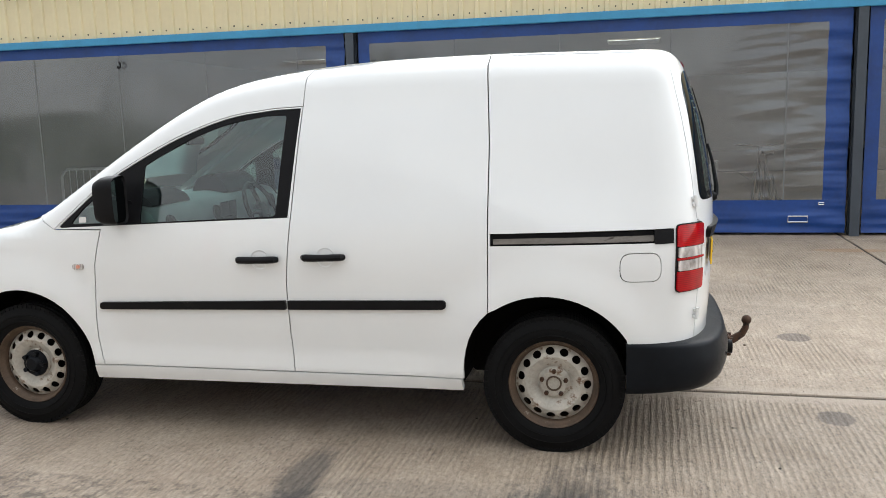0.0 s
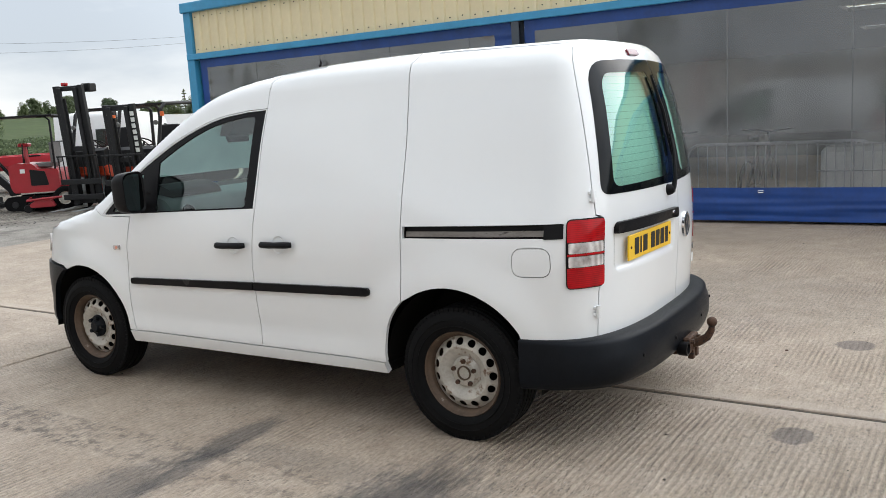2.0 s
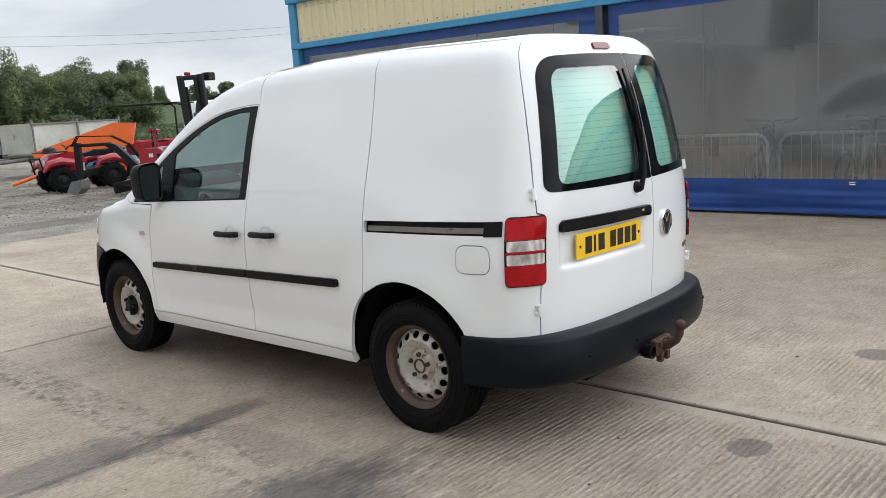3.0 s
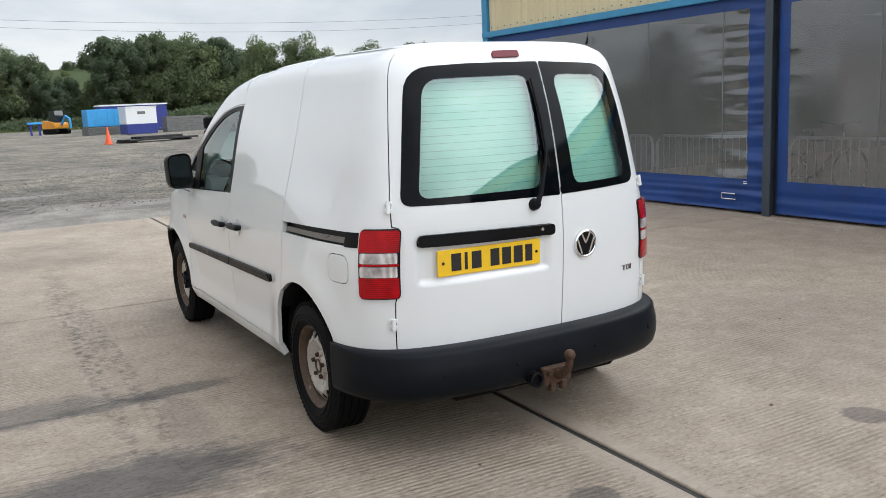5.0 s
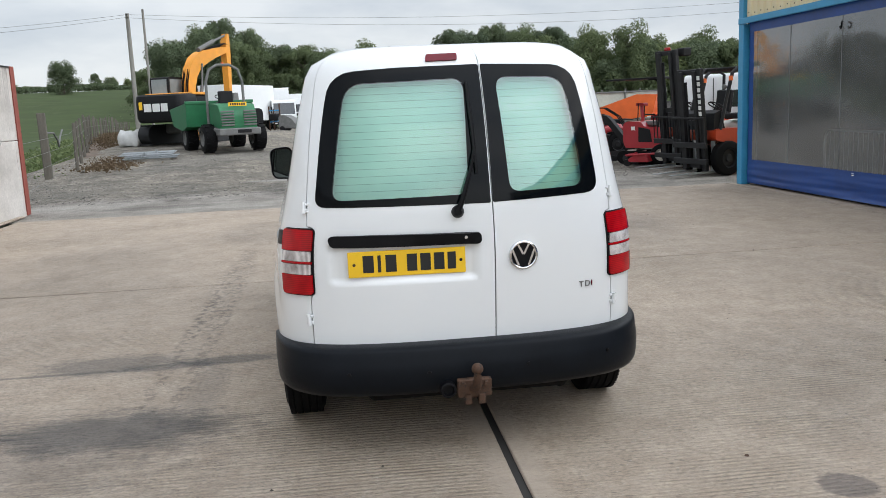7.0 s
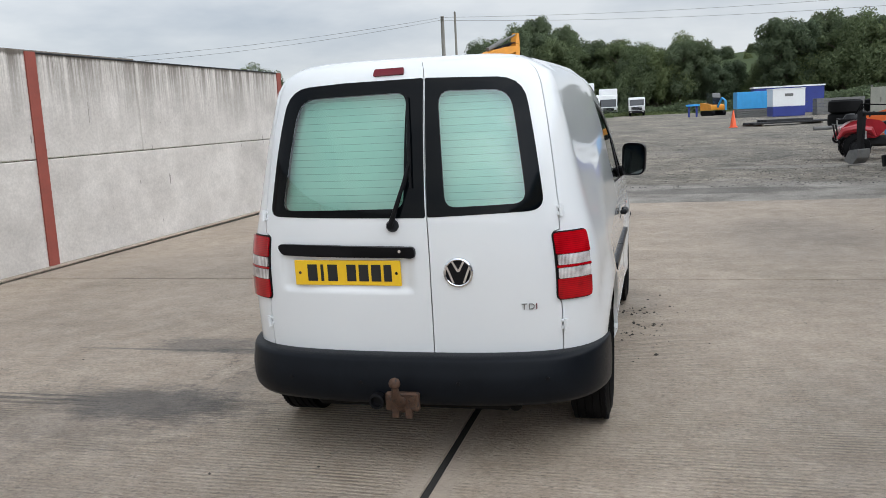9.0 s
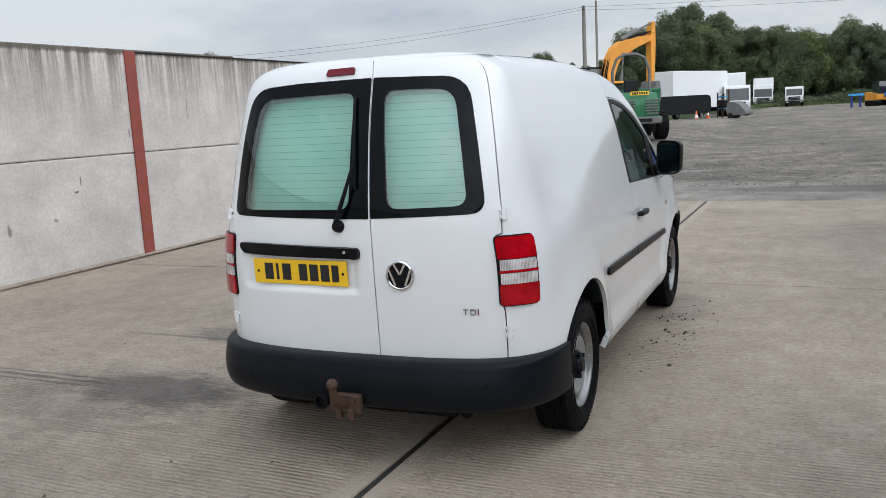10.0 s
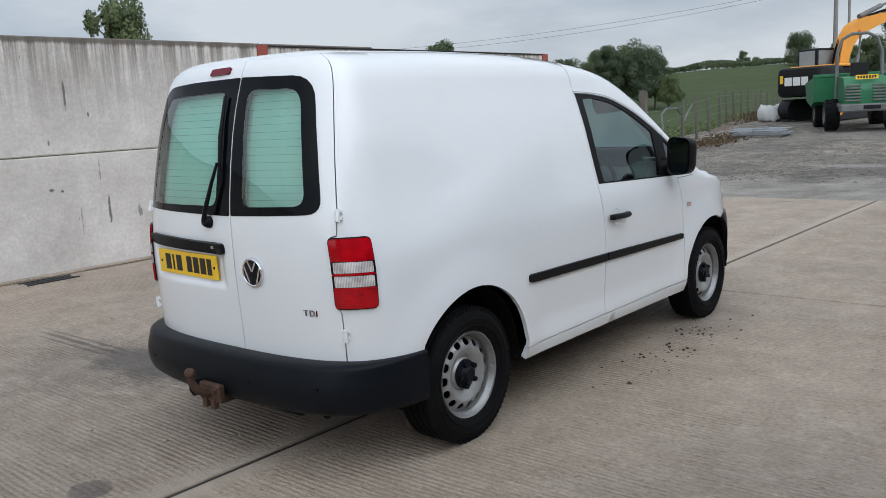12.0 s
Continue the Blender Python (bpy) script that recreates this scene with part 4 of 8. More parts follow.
# how far the lines on the rear doors close in towards the roof
LEAN = [(0.18, 0.924), (0.25, 0.966), (0.31, 0.989), (0.345, 0.997), (0.40, 0.985), (0.45, 0.982), (0.55, 0.992), (0.68, 0.998), (0.85, 0.998), (0.95, 0.994), (1.0, 0.989), (1.1, 0.975), (1.2, 0.959), (1.4, 0.924), (1.6, 0.891), (1.85, 0.854)]
REAR = [(0.2, 0.70), (0.5, 0.705), (0.8, 0.725), (0.95, 0.73), (1.12, 0.726), (1.3, 0.699), (1.5, 0.658), (1.65, 0.608), (1.75, 0.574), (1.85, 0.545)]
TOP = [(-3.6, 0.80), (-3.5, 0.87), (-3.35, 0.93), (-3.1, 0.985), (-2.92, 1.02), (-2.68, 1.070), (-2.57, 1.115), (-2.4, 1.242), (-2.13, 1.424), (-1.95, 1.537), (-1.8, 1.623), (-1.65, 1.690), (-1.5, 1.732),
       (-1.3, 1.763), (-1.1, 1.784), (-0.85, 1.802), (-0.55, 1.810), (-0.2, 1.813), (0.3, 1.807), (1.0, 1.800)]
ROUND = [(-3.6, 0.10), (-2.75, 0.13), (-2.4, 0.20), (-2.1, 0.21), (-1.6, 0.17), (-1.2, 0.17), (-0.3, 0.20), (0.3, 0.245), (1.0, 0.25)]


LEAN = smooth_rows(LEAN, 0.018)
WIDTH, REAR, TOP, ROUND = smooth_rows(WIDTH, 0.018), smooth_rows(REAR, 0.05), smooth_rows(TOP, 0.06), smooth_rows(ROUND, 0.1)


def half_width(x, z):
    w = smooth_at(z, WIDTH)
    for cx in (-2.69, -0.02):
        r = math.hypot(x - cx, z - 0.31)
        w += 0.024 * (1 - smoothstep(0.41, 0.60, r)) * smoothstep(0.2, 0.45, z)
    high = smoothstep(0.9, 1.6, z)
    return w * (1 - (0.050 + 0.008 * high) * smoothstep(0.05 - 1.65 * high, 0.70, x))


def body(s, z=None, turn=None):
    """The van's skin: s runs along the left side, round the rear and back along the right; z is the height, or turn the angle over the roof's round edge."""
    flip = s > S0
    s = 2 * S0 - s if flip else s
    x, y = float(np.interp(s, _len, _plan[:, 0])), float(np.interp(s, _len, _plan[:, 1]))
    top, h = smooth_at(x, TOP), smooth_at(x, ROUND)
    if turn is not None:
        z, c = top - h + h * math.sin(turn) ** (2 / EDGE), max(0.0, math.cos(turn)) ** (2 / EDGE)
    else:
        t = min(1.0, max(0.0, (z - top + h) / h))
        c = (1 - t**EDGE) ** (1 / EDGE)
    y = y / W_REF * half_width(x, z) * c
    if x > XC:
        x = XC + (x - XC) * (smooth_at(z, REAR) - XC) * c / (R_REF - XC)
    elif x < XF:
        x = XF + (x - XF) * (1 - 0.10 * smoothstep(0.55, 0.95, z) - 0.03 * smoothstep(0.4, 0.2, z))
    y = y if flip else -y
    if x > 0.5 and turn is None:
        # the hollow that holds the number plate
        x -= 0.017 * smoothstep(-0.600, -0.565, y) * smoothstep(0.060, 0.020, y) * smoothstep(0.778, 0.812, z) * smoothstep(0.992, 0.955, z)
    return Vector((x, y, z))


def normal(s, z):
    e = 0.008
    return (body(s + e, z) - body(s - e, z)).cross(body(s, z + e) - body(s, z - e)).normalized()


def s_of_y(y, z=0.9):
    """Where on the rear, at the height z, the skin passes y."""
    z = min(z, 1.66)
    y_plan = abs(y) * smooth_at(z, LEAN) * W_REF / half_width(0.65, z)
    s = float(np.interp(-y_plan, -_plan[239:, 1], _len[239:]))
    return 2 * S0 - s if y > 0 else s


def ztop(x):
    return smooth_at(x, TOP) - 0.1 * smooth_at(x, ROUND) + 0.0040


def top_line(a, b, step=0.05):
    """The edge where the sides and doors meet the roof, from s = a to s = b."""
    n = max(2, math.ceil(abs(b - a) / step))
    return [(float(s), ztop(float(np.interp(min(s, 2 * S0 - s), _len, _plan[:, 0])))) for s in np.linspace(a, b, n + 1)]


def other_side(outline):
    return [(2 * S0 - s, z) for s, z in outline][::-1]


def rear(outline):
    return [(s_of_y(y, z), z) for y, z in outline]


def dense(outline, step):
    out = []
    for (a, b), (c, d) in zip(outline, outline[1:] + outline[:1]):
        k = max(1, math.ceil(math.hypot(c - a, d - b) / step))
        out += [(a + (c - a) * i / k, b + (d - b) * i / k) for i in range(k)]
    return out


def within(points, outline):
    inside = np.zeros(len(points), bool)
    x, y = points[:, 0], points[:, 1]
    for (a, b), (c, d) in zip(outline, outline[1:] + outline[:1]):
        if b != d:
            inside ^= ((b > y) != (d > y)) & (x < (c - a) * (y - b) / (d - b) + a)
    return inside


def sheet(outline, holes=(), step=0.05, lift=0.0, fold=0.02, skin=body, shape=None):
    """A piece of the skin inside an outline of (s, z), less its holes, raised by lift, its rims folded inwards."""
    from mathutils.geometry import delaunay_2d_cdt
    rings = [dense(list(r), step) for r in (outline, *holes)]
    verts, edges = [], []
    for r in rings:
        k = len(verts)
        verts += r
        edges += [(k + i, k + (i + 1) % len(r)) for i in range(len(r))]
    rim = np.array(verts)
    lo, hi = rim.min(0), rim.max(0)
    g = np.array([(a, b) for a in np.arange(lo[0] + step / 2, hi[0], step) for b in np.arange(lo[1] + step / 2, hi[1], step)])
    if len(g):
        keep = within(g, rings[0])
        for r in rings[1:]:
            keep &= ~within(g, r)
        g = g[keep]
        g = g[[np.hypot(*(rim - p).T).min() > step * 0.45 for p in g]] if len(g) else g
        verts = verts + [tuple(p) for p in g]
    pts, _, tris, *_ = delaunay_2d_cdt([Vector(p) for p in verts], edges, [], 0, 1e-5)
    mid = np.array([np.mean([pts[i] for i in t], 0) for t in tris])
    keep = within(mid, rings[0])
    for r in rings[1:]:
        keep &= ~within(mid, r)
    tris = [t for t, k in zip(tris, keep) if k]
    norms = [normal(*p) for p in pts]
    place = [skin(*p) + n * lift for p, n in zip(pts, norms)]
    shape = shape or Shape()
    base, first = len(place), len(shape.v)
    count, faces = {}, []
    for t in tris:
        t = tuple(t)
        if (place[t[1]] - place[t[0]]).cross(place[t[2]] - place[t[0]]).dot(norms[t[0]]) < 0:
            t = t[::-1]
        faces.append(t)
        for a, b in ((t[0], t[1]), (t[1], t[2]), (t[2], t[0])):
            count[(min(a, b), max(a, b))] = count.get((min(a, b), max(a, b)), []) + [(a, b)]
    for i, n in enumerate(norms):
        shape.n[first + i] = n
    if fold:
        # the rim has vertices of its own, so that its fold stays sharp; a small round lies between
        for e in count.values():
            if len(e) == 1:
                a, b = e[0]
                k = len(place)
                out = (place[b] - place[a]).cross(norms[a]).normalized()
                place += [place[a], place[b], place[b] - norms[b] * fold, place[a] - norms[a] * fold]
                faces.append((k + 1, k, k + 3, k + 2))
                for j in range(4):
                    shape.n[first + k + j] = out
    return shape.add(place, faces)


def shrink(outline, d):
    """The outline drawn in by d."""
    k, out = len(outline), []
    area = sum(a[0] * b[1] - b[0] * a[1] for a, b in zip(outline, outline[1:] + outline[:1]))
    sign = 1 if area > 0 else -1
    for i, p in enumerate(outline):
        a, b = Vector(p) - Vector(outline[i - 1]), Vector(outline[(i + 1) % k]) - Vector(p)
        if a.length < 1e-6 or b.length < 1e-6:
            continue
        na, nb = Vector((-a.y, a.x)).normalized(), Vector((-b.y, b.x)).normalized()
        m = (na + nb)
        m = m.normalized() if m.length > 1e-6 else na
        m = m / max(0.5, m.dot(na))
        out.append(tuple(Vector(p) + sign * d * m))
    return out


def arc(cx, cz, r, a0, a1, n=18):
    return [(cx + r * math.cos(radians(a0 + (a1 - a0) * i / n)), cz + r * math.sin(radians(a0 + (a1 - a0) * i / n))) for i in range(n + 1)]


def curved(points, n=5):
    """A smooth line through the points."""
    pts = [Vector(q) for q in points]
    pts = [2 * pts[0] - pts[1]] + pts + [2 * pts[-1] - pts[-2]]
    out = []
    for a, b, c, d in zip(pts, pts[1:], pts[2:], pts[3:]):
        for k in range(n):
            u = k / n
            out.append(tuple(0.5 * (2 * b + (c - a) * u + (2 * a - 5 * b + 4 * c - d) * u * u + (3 * b - a - 3 * c + d) * u ** 3)))
    return out + [tuple(pts[-2])]


van = thing("van", "white panel van with dark grey bumpers and steel wheels", "van")
GAP = 0.0027

# outlines on the left side, in (x, z)
front_gap = [(-2.235, 0.336), (-2.258, 0.47), (-2.262, 0.62), (-2.252, 0.84), (-2.215, 1.015)]
rear_gap = [(-1.225, 0.336), (-1.238, 0.52), (-1.244, 0.77), (-1.222, 1.04), (-1.172, 1.585)]
frame_line = curved([(-1.32, 1.579), (-1.52, 1.553), (-1.70, 1.500), (-1.90, 1.416), (-2.18, 1.261), (-2.36, 1.118), (-2.475, 1.018)])
door_line = front_gap + frame_line[::-1] + rear_gap[::-1]
top_front = top_line(-1.16, -2.57, 0.02)
fender = ([(-2.291, 0.336)] + arc(-2.69, 0.31, 0.400, 5, 113, 20) + [(-2.90, 0.70), (-3.12, 0.705), (-3.35, 0.70), (-3.72, 0.69), (-3.72, 0.74)]
          + [(x, ztop(x)) for x in (-3.5, -3.35, -3.1, -2.92, -2.75, -2.62)] + [(-2.57, 1.075), (-2.475, 1.018)] + front_gap[::-1])
cant = [(-1.160, ztop(-1.16)), (-1.172, 1.585)] + frame_line + [(-2.57, 1.075)] + top_front[::-1][:-1]
slide = [(-1.225, 0.336), (-0.398, 0.336), (-0.400, 0.38), (-0.398, 0.42), (-0.389, 0.47), (-0.374, 0.52), (-0.352, 0.565), (-0.322, 0.608), (-0.285, 0.645), (-0.285, 1.40), ] + top_line(-0.303, -1.16) + rear_gap[::-1][:-1]
light_low, light_high = 0.737, 1.034
s_light = float(np.interp(0.525, _plan[240:, 0], _len[240:]))
left_edge = [(-0.686, 0.505), (-0.680, 0.72), (-0.664, 0.77), (-0.664, 1.034), (-0.688, 1.042), (-0.695, 1.15), (-0.696, 1.36), (-0.688, 1.6), (-0.686, 1.70), (-0.690, 1.75)]
s_corner = s_of_y(-0.696, 1.8)
quarter_rear = [(0.325, 0.508)] + rear(left_edge)
quarter = [(-0.285, 0.645)] + arc(-0.03, 0.31, 0.414, 127, 33, 18)[1:] + quarter_rear + top_line(s_corner, -0.303) + [(-0.285, 1.40)]
right_quarter = other_side([(-1.225, 0.336), (-0.43, 0.336)] + arc(-0.03, 0.31, 0.414, 172, 33, 26) + quarter_rear + top_line(s_corner, -1.16) + rear_gap[::-1][:-1])

rail_slot = [(-0.275, 0.944), (0.515, 0.958), (0.515, 1.018), (-0.275, 0.998)]
filler = rounded([(0.288, 0.787), (0.468, 0.790), (0.464, 0.918), (0.290, 0.914)], 0.05)

fender_left = sheet(shrink(fender, GAP)).make("front_wing", paint_white, van)
fender_right = sheet(shrink(other_side(fender), GAP)).make("front_wing", paint_white, van)
for side, line in (("left", door_line), ("right", other_side(door_line))):
    win = [(-2.44, 1.022), (-1.232, 1.069)] + [(-1.179, 1.579)] + [(x + 0.005, z - 0.005) for x, z in frame_line[:-1]]
    win = shrink(win, 0.002)
    win = win if side == "left" else other_side(win)
    door = sheet(shrink(line, GAP), [win]).make("front_door", paint_white, van)
    main = rounded([(-2.005, 1.048), (-1.297, 1.078), (-1.252, 1.548)] + curved([(-1.36, 1.546), (-1.55, 1.512), (-1.72, 1.454), (-1.88, 1.378), (-1.985, 1.322)], 4), [0.02] * 3 + [0.003] * 16 + [0.02])
    small = rounded([(-2.385, 1.042), (-2.135, 1.050), (-2.115, 1.268), (-2.16, 1.243), (-2.32, 1.118)], 0.02)
    a, b = (main, small) if side == "left" else (other_side(main), other_side(small))
    surround = sheet(shrink(win, 0.002), [a, b], lift=-0.003, fold=0.012).make("window_surround", plastic_black, door, "black window surround")
    pane = sheet(a, lift=-0.008, fold=0).make("window_pane", glass_cab, door, "clear side window", face=(0, -1 if side == "left" else 1, 0))
    pane.visible_shadow = False
    pane = sheet(b, lift=-0.008, fold=0).make("quarter_pane", glass_cab, door, "small fixed front window", face=(0, -1 if side == "left" else 1, 0))
    pane.visible_shadow = False
    for lo, hi in ((-2.232, -1.249),):
        strip = rounded([(lo, 0.622), (hi, 0.641), (hi, 0.683), (lo, 0.657)], [0.02, 0.004, 0.004, 0.02])
        sheet(strip if side == "left" else other_side(strip), lift=0.016, fold=0.02, step=0.04).make("rubbing_strip", plastic_black, door, "black plastic rubbing strip")
sheet(shrink(cant, GAP / 2), step=0.018).make("window_pillar", paint_white, van)
sheet(shrink(other_side(cant), GAP / 2), step=0.018).make("window_pillar", paint_white, van)
sliding_door = sheet(shrink(slide, GAP)).make("sliding_door", paint_white, van)
sheet(rounded([(-1.238, 0.641), (-0.478, 0.657), (-0.478, 0.698), (-1.238, 0.683)], [0.004, 0.02, 0.02, 0.004]), lift=0.016, fold=0.02, step=0.04).make("rubbing_strip", plastic_black, sliding_door, "black plastic rubbing strip")
quarter_left = sheet(shrink(quarter, GAP), [rail_slot, filler]).make("rear_quarter", paint_white, van)
quarter_right = sheet(shrink(right_quarter, GAP)).make("rear_quarter", paint_white, van)
sheet(other_side(rounded([(-1.236, 0.641), (-0.474, 0.657), (-0.474, 0.698), (-1.236, 0.683)], [0.004, 0.02, 0.02, 0.004])), lift=0.016, fold=0.02, step=0.04).make("rubbing_strip", plastic_black, quarter_right, "black plastic rubbing strip")
sheet(shrink(filler, 0.0035), lift=0.001, fold=0.02, step=0.03).make("fuel_flap", paint_white, quarter_left)
sheet(shrink(rail_slot, -0.01), lift=-0.035, fold=0).make("rail_channel", plastic_black, quarter_left, "dark channel of the sliding door")
sheet([(-0.262, 0.952), (0.44, 0.966), (0.44, 0.992), (-0.262, 0.976)], lift=-0.016, fold=0.012).make("slide_rail", rail_metal, quarter_left, "worn brown-grey slide rail")
sheet([(0.436, 0.952), (0.518, 0.954), (0.518, 1.016), (0.436, 1.012)], lift=0.004, fold=0.02).make("rail_end_cap", plastic_black, quarter_left, "black rail end cap")
for mirror_it in (False, True):
    end = -0.436 if mirror_it else -0.408
    sill = [(-2.295, 0.262), (end, 0.276), (end - 0.006, 0.332), (-2.292, 0.332)]
    sheet(other_side(sill) if mirror_it else sill, lift=0.0015, fold=0.03).make("sill", paint_white, van)
    nose = arc(-2.69, 0.31, 0.405, 179, 114, 16) + [(-2.905, 0.692), (-3.12, 0.697), (-3.35, 0.694), (-3.72, 0.685), (float(_len[0]) + 0.002, 0.685), (float(_len[0]) + 0.002, 0.26), (-3.5, 0.27), (-3.14, 0.325)]
    sheet(other_side(nose) if mirror_it else nose, lift=0.014, fold=0.03).make("front_bumper", plastic_dark, van, "dark grey front bumper")
    lamp = rounded([(-3.20, 0.77), (-3.17, 0.83), (-3.23, 0.885), (-3.45, 0.84), (-3.62, 0.77), (-3.5, 0.72)], 0.04)
    sheet(other_side(lamp) if mirror_it else lamp, lift=0.008, fold=0.03).make("headlamp", lens_white, van, "clear headlamp")
    dot = rounded([(-2.372, 0.818), (-2.312, 0.820), (-2.312, 0.848), (-2.372, 0.846)], 0.013)
    sheet(other_side(dot) if mirror_it else dot, lift=0.007, fold=0.012, step=0.012).make("side_indicator", lens_white, fender_right if mirror_it else fender_left, "small clear indicator lamp")
    dot = rounded([(-2.352, 0.824), (-2.330, 0.825), (-2.330, 0.842), (-2.352, 0.841)], 0.008)
    sheet(other_side(dot) if mirror_it else dot, lift=0.0085, fold=0.006, step=0.012).make("indicator_bulb", amber, fender_right if mirror_it else fender_left, "orange bulb")

# the roof, bonnet and windscreen
A0 = math.asin(0.9 ** (EDGE / 2))
sides = list(np.arange(-1.16, S0 - 0.02, 0.045)) + [S0]
sides += [2 * S0 - s for s in sides[::-1][1:]]
Shape().grid([[body(s, turn=a) for s in sides] for a in np.linspace(A0, math.pi / 2, 14)]).make("roof", paint_white, van)
for lo, hi, a0, a1, name, mat in ((-1.55, -1.155, A0, math.pi / 2, "roof_front", paint_white), (-2.58, -1.55, A0, 1.12, "windscreen_pillar", paint_white), (-2.56, -1.55, 1.12, math.pi / 2, "windscreen", glass_cab), (-3.72, -2.57, A0, math.pi / 2, "bonnet", paint_white)):
    sh = Shape()
    xs = np.linspace(lo, hi, 52)
    for mirrored in (False, True):
        sh.grid([[body(2 * S0 - s if mirrored else s, turn=a) for s in xs] for a in np.linspace(a0, a1, 9)])
        if name == "windscreen_pillar":
            sh.make(name, mat, van, face=(0, 0, 1))
            sh = Shape()
    if sh.v:
        ob = sh.make(name, mat, van, face=(0, 0, 1))
        ob.visible_shadow = name != "windscreen"

# rear doors
MID = 0.125
door_a = rear([(MID, 0.495), (-0.3, 0.495), (-0.5, 0.498)] + left_edge) + top_line(s_corner, s_of_y(MID, 1.8))
door_b = rear([(MID, 0.495), (0.3, 0.495), (0.5, 0.498)] + [(-y, z) for y, z in left_edge]) + top_line(2 * S0 - s_corner, s_of_y(MID, 1.8))
glass_a = rear(rounded([(-0.658, 1.122), (0.120, 1.112), (0.120, 1.705), (-0.300, 1.702), (-0.625, 1.690)], [0.05, 0.01, 0.01, 0.0, 0.12]))
glass_b = rear(rounded([(0.130, 1.114), (0.640, 1.128), (0.612, 1.690), (0.130, 1.705)], [0.01, 0.07, 0.12, 0.01]))
clear_a = rear(rounded([(-0.585, 1.150), (0.022, 1.154), (0.036, 1.648), (-0.545, 1.640)], [0.05, 0.05, 0.06, 0.09], 7))
clear_b = rear(rounded([(0.212, 1.154), (0.568, 1.162), (0.545, 1.640), (0.194, 1.648)], [0.05, 0.06, 0.09, 0.06], 7))
doors = []
for name, line, glass, see in (("rear_door", door_a, glass_a, clear_a), ("rear_door", door_b, glass_b, clear_b)):
    door = sheet(shrink(line, GAP), [shrink(glass, 0.004)], step=0.022 if line is door_a else 0.045).make(name, paint_white, van)
    sheet(glass, [see], lift=0.002, fold=0.012, step=0.045).make("glass_border", gloss_black, door, "black glass border")
    pane = sheet(see, lift=0.001, fold=0, step=0.045).make("rear_window", glass_rear, door, "pale green heated rear window", face=(1, 0, 0))
    pane.visible_shadow = False
    sheet(shrink(see, -0.03), lift=-0.04, fold=0, step=0.06).make("window_backing", lining_white, door, "pale board behind the glass")
    z0, z1 = 1.185, 1.625
    lo, hi = min(s for s, _ in see), max(s for s, _ in see)
    for k in range(15):
        z = z0 + (z1 - z0) * k / 14
        row = [s for s in np.linspace(lo, hi, 60) if within(np.array([(s, z)]), see)[0]]
        wire = Shape().grid([[body(s, zz) - normal(s, z) * 0.006 for s in row] for zz in (z - 0.0008, z + 0.0008)])
        wire.make("heating_wire", heat_wire, door)
    doors.append(door)

grip = rear(rounded([(-0.592, 0.948), (0.068, 0.940), (0.068, 0.990), (-0.40, 1.000), (-0.592, 1.000)], [0.02, 0.02, 0.02, 0.0, 0.03]))
sheet(grip, lift=0.022, fold=0.04, step=0.04).make("grab_handle", plastic_black, doors[0], "black plastic grab handle")
Shape().lathe([(0.0001, 0.006), (0.007, 0.006), (0.009, 0)], Matrix.Translation(body(s_of_y(-0.0), 0.972) + Vector((0.024, 0, 0))) @ pose(0, 0, 0, 0, 90, 0), 14).make("lock", chrome, doors[0], "chrome lock barrel")

# the number plate, with plain bars for its writing
plate = Shape().box(-0.254, -0.0565, -0.004, 0.254, 0.0565, 0.004, 0.003).make("number_plate", plate_yellow, van, "yellow rear number plate")
ps = s_of_y(-0.258, 0.873)
n3 = normal(ps, 0.873)
right = Vector((0, 0, 1)).cross(n3).normalized()
plate.matrix_world = Matrix.Translation(body(ps, 0.873) + n3 * 0.006) @ Matrix((right, n3.cross(right), n3)).transposed().to_4x4()
plate.parent = doors[0]
for x0, x1 in ((-0.190, -0.143), (-0.126, -0.112), (-0.092, -0.045), (0.000, 0.044), (0.058, 0.103), (0.117, 0.162), (0.176, 0.212)):
    Shape().box(x0, -0.037, 0.0045, x1, 0.038, 0.0057).make("plate_bar", ink, plate, "plain black bar")
for x in (-0.228, 0.234):
    Shape().lathe([(0.0001, 0.003), (0.006, 0.002), (0.007, 0)], pose(x, 0, 0.0045), 12).make("plate_screw", rust if x < 0 else plastic_black, plate)

# badge: a chrome ring and bars on a dark disc
bs = s_of_y(0.253)
bm_ = Matrix.Translation(body(bs, 0.876)) @ normal(bs, 0.876).to_track_quat("Z", "Y").to_matrix().to_4x4()
badge = Shape().lathe([(0.0001, 0.006), (0.056, 0.006), (0.058, 0)], bm_, 40).make("badge", plastic_black, doors[1], "round dark and chrome badge")
Shape().lathe([(0.054, 0.004), (0.054, 0.011), (0.058, 0.013), (0.064, 0.010), (0.065, 0)], bm_, 48).make("badge_ring", chrome, badge, "chrome ring")
bars = Shape()
for x0, z0, x1, z1 in ((-0.026, 0.050, -0.001, 0.004), (0.026, 0.050, 0.001, 0.004), (-0.050, 0.026, -0.022, -0.046), (0.050, 0.026, 0.022, -0.046)):
    d = Vector((x1 - x0, z1 - z0))
    w = Vector((-d.y, d.x)).normalized() * 0.0045
    bars.prism([(x0 + w.x, z0 + w.y), (x1 + w.x, z1 + w.y), (x1 - w.x, z1 - w.y), (x0 - w.x, z0 - w.y)], 0.005, 0.010, "z", bm_)
bars.make("badge_bars", chrome, badge, "chrome bars")
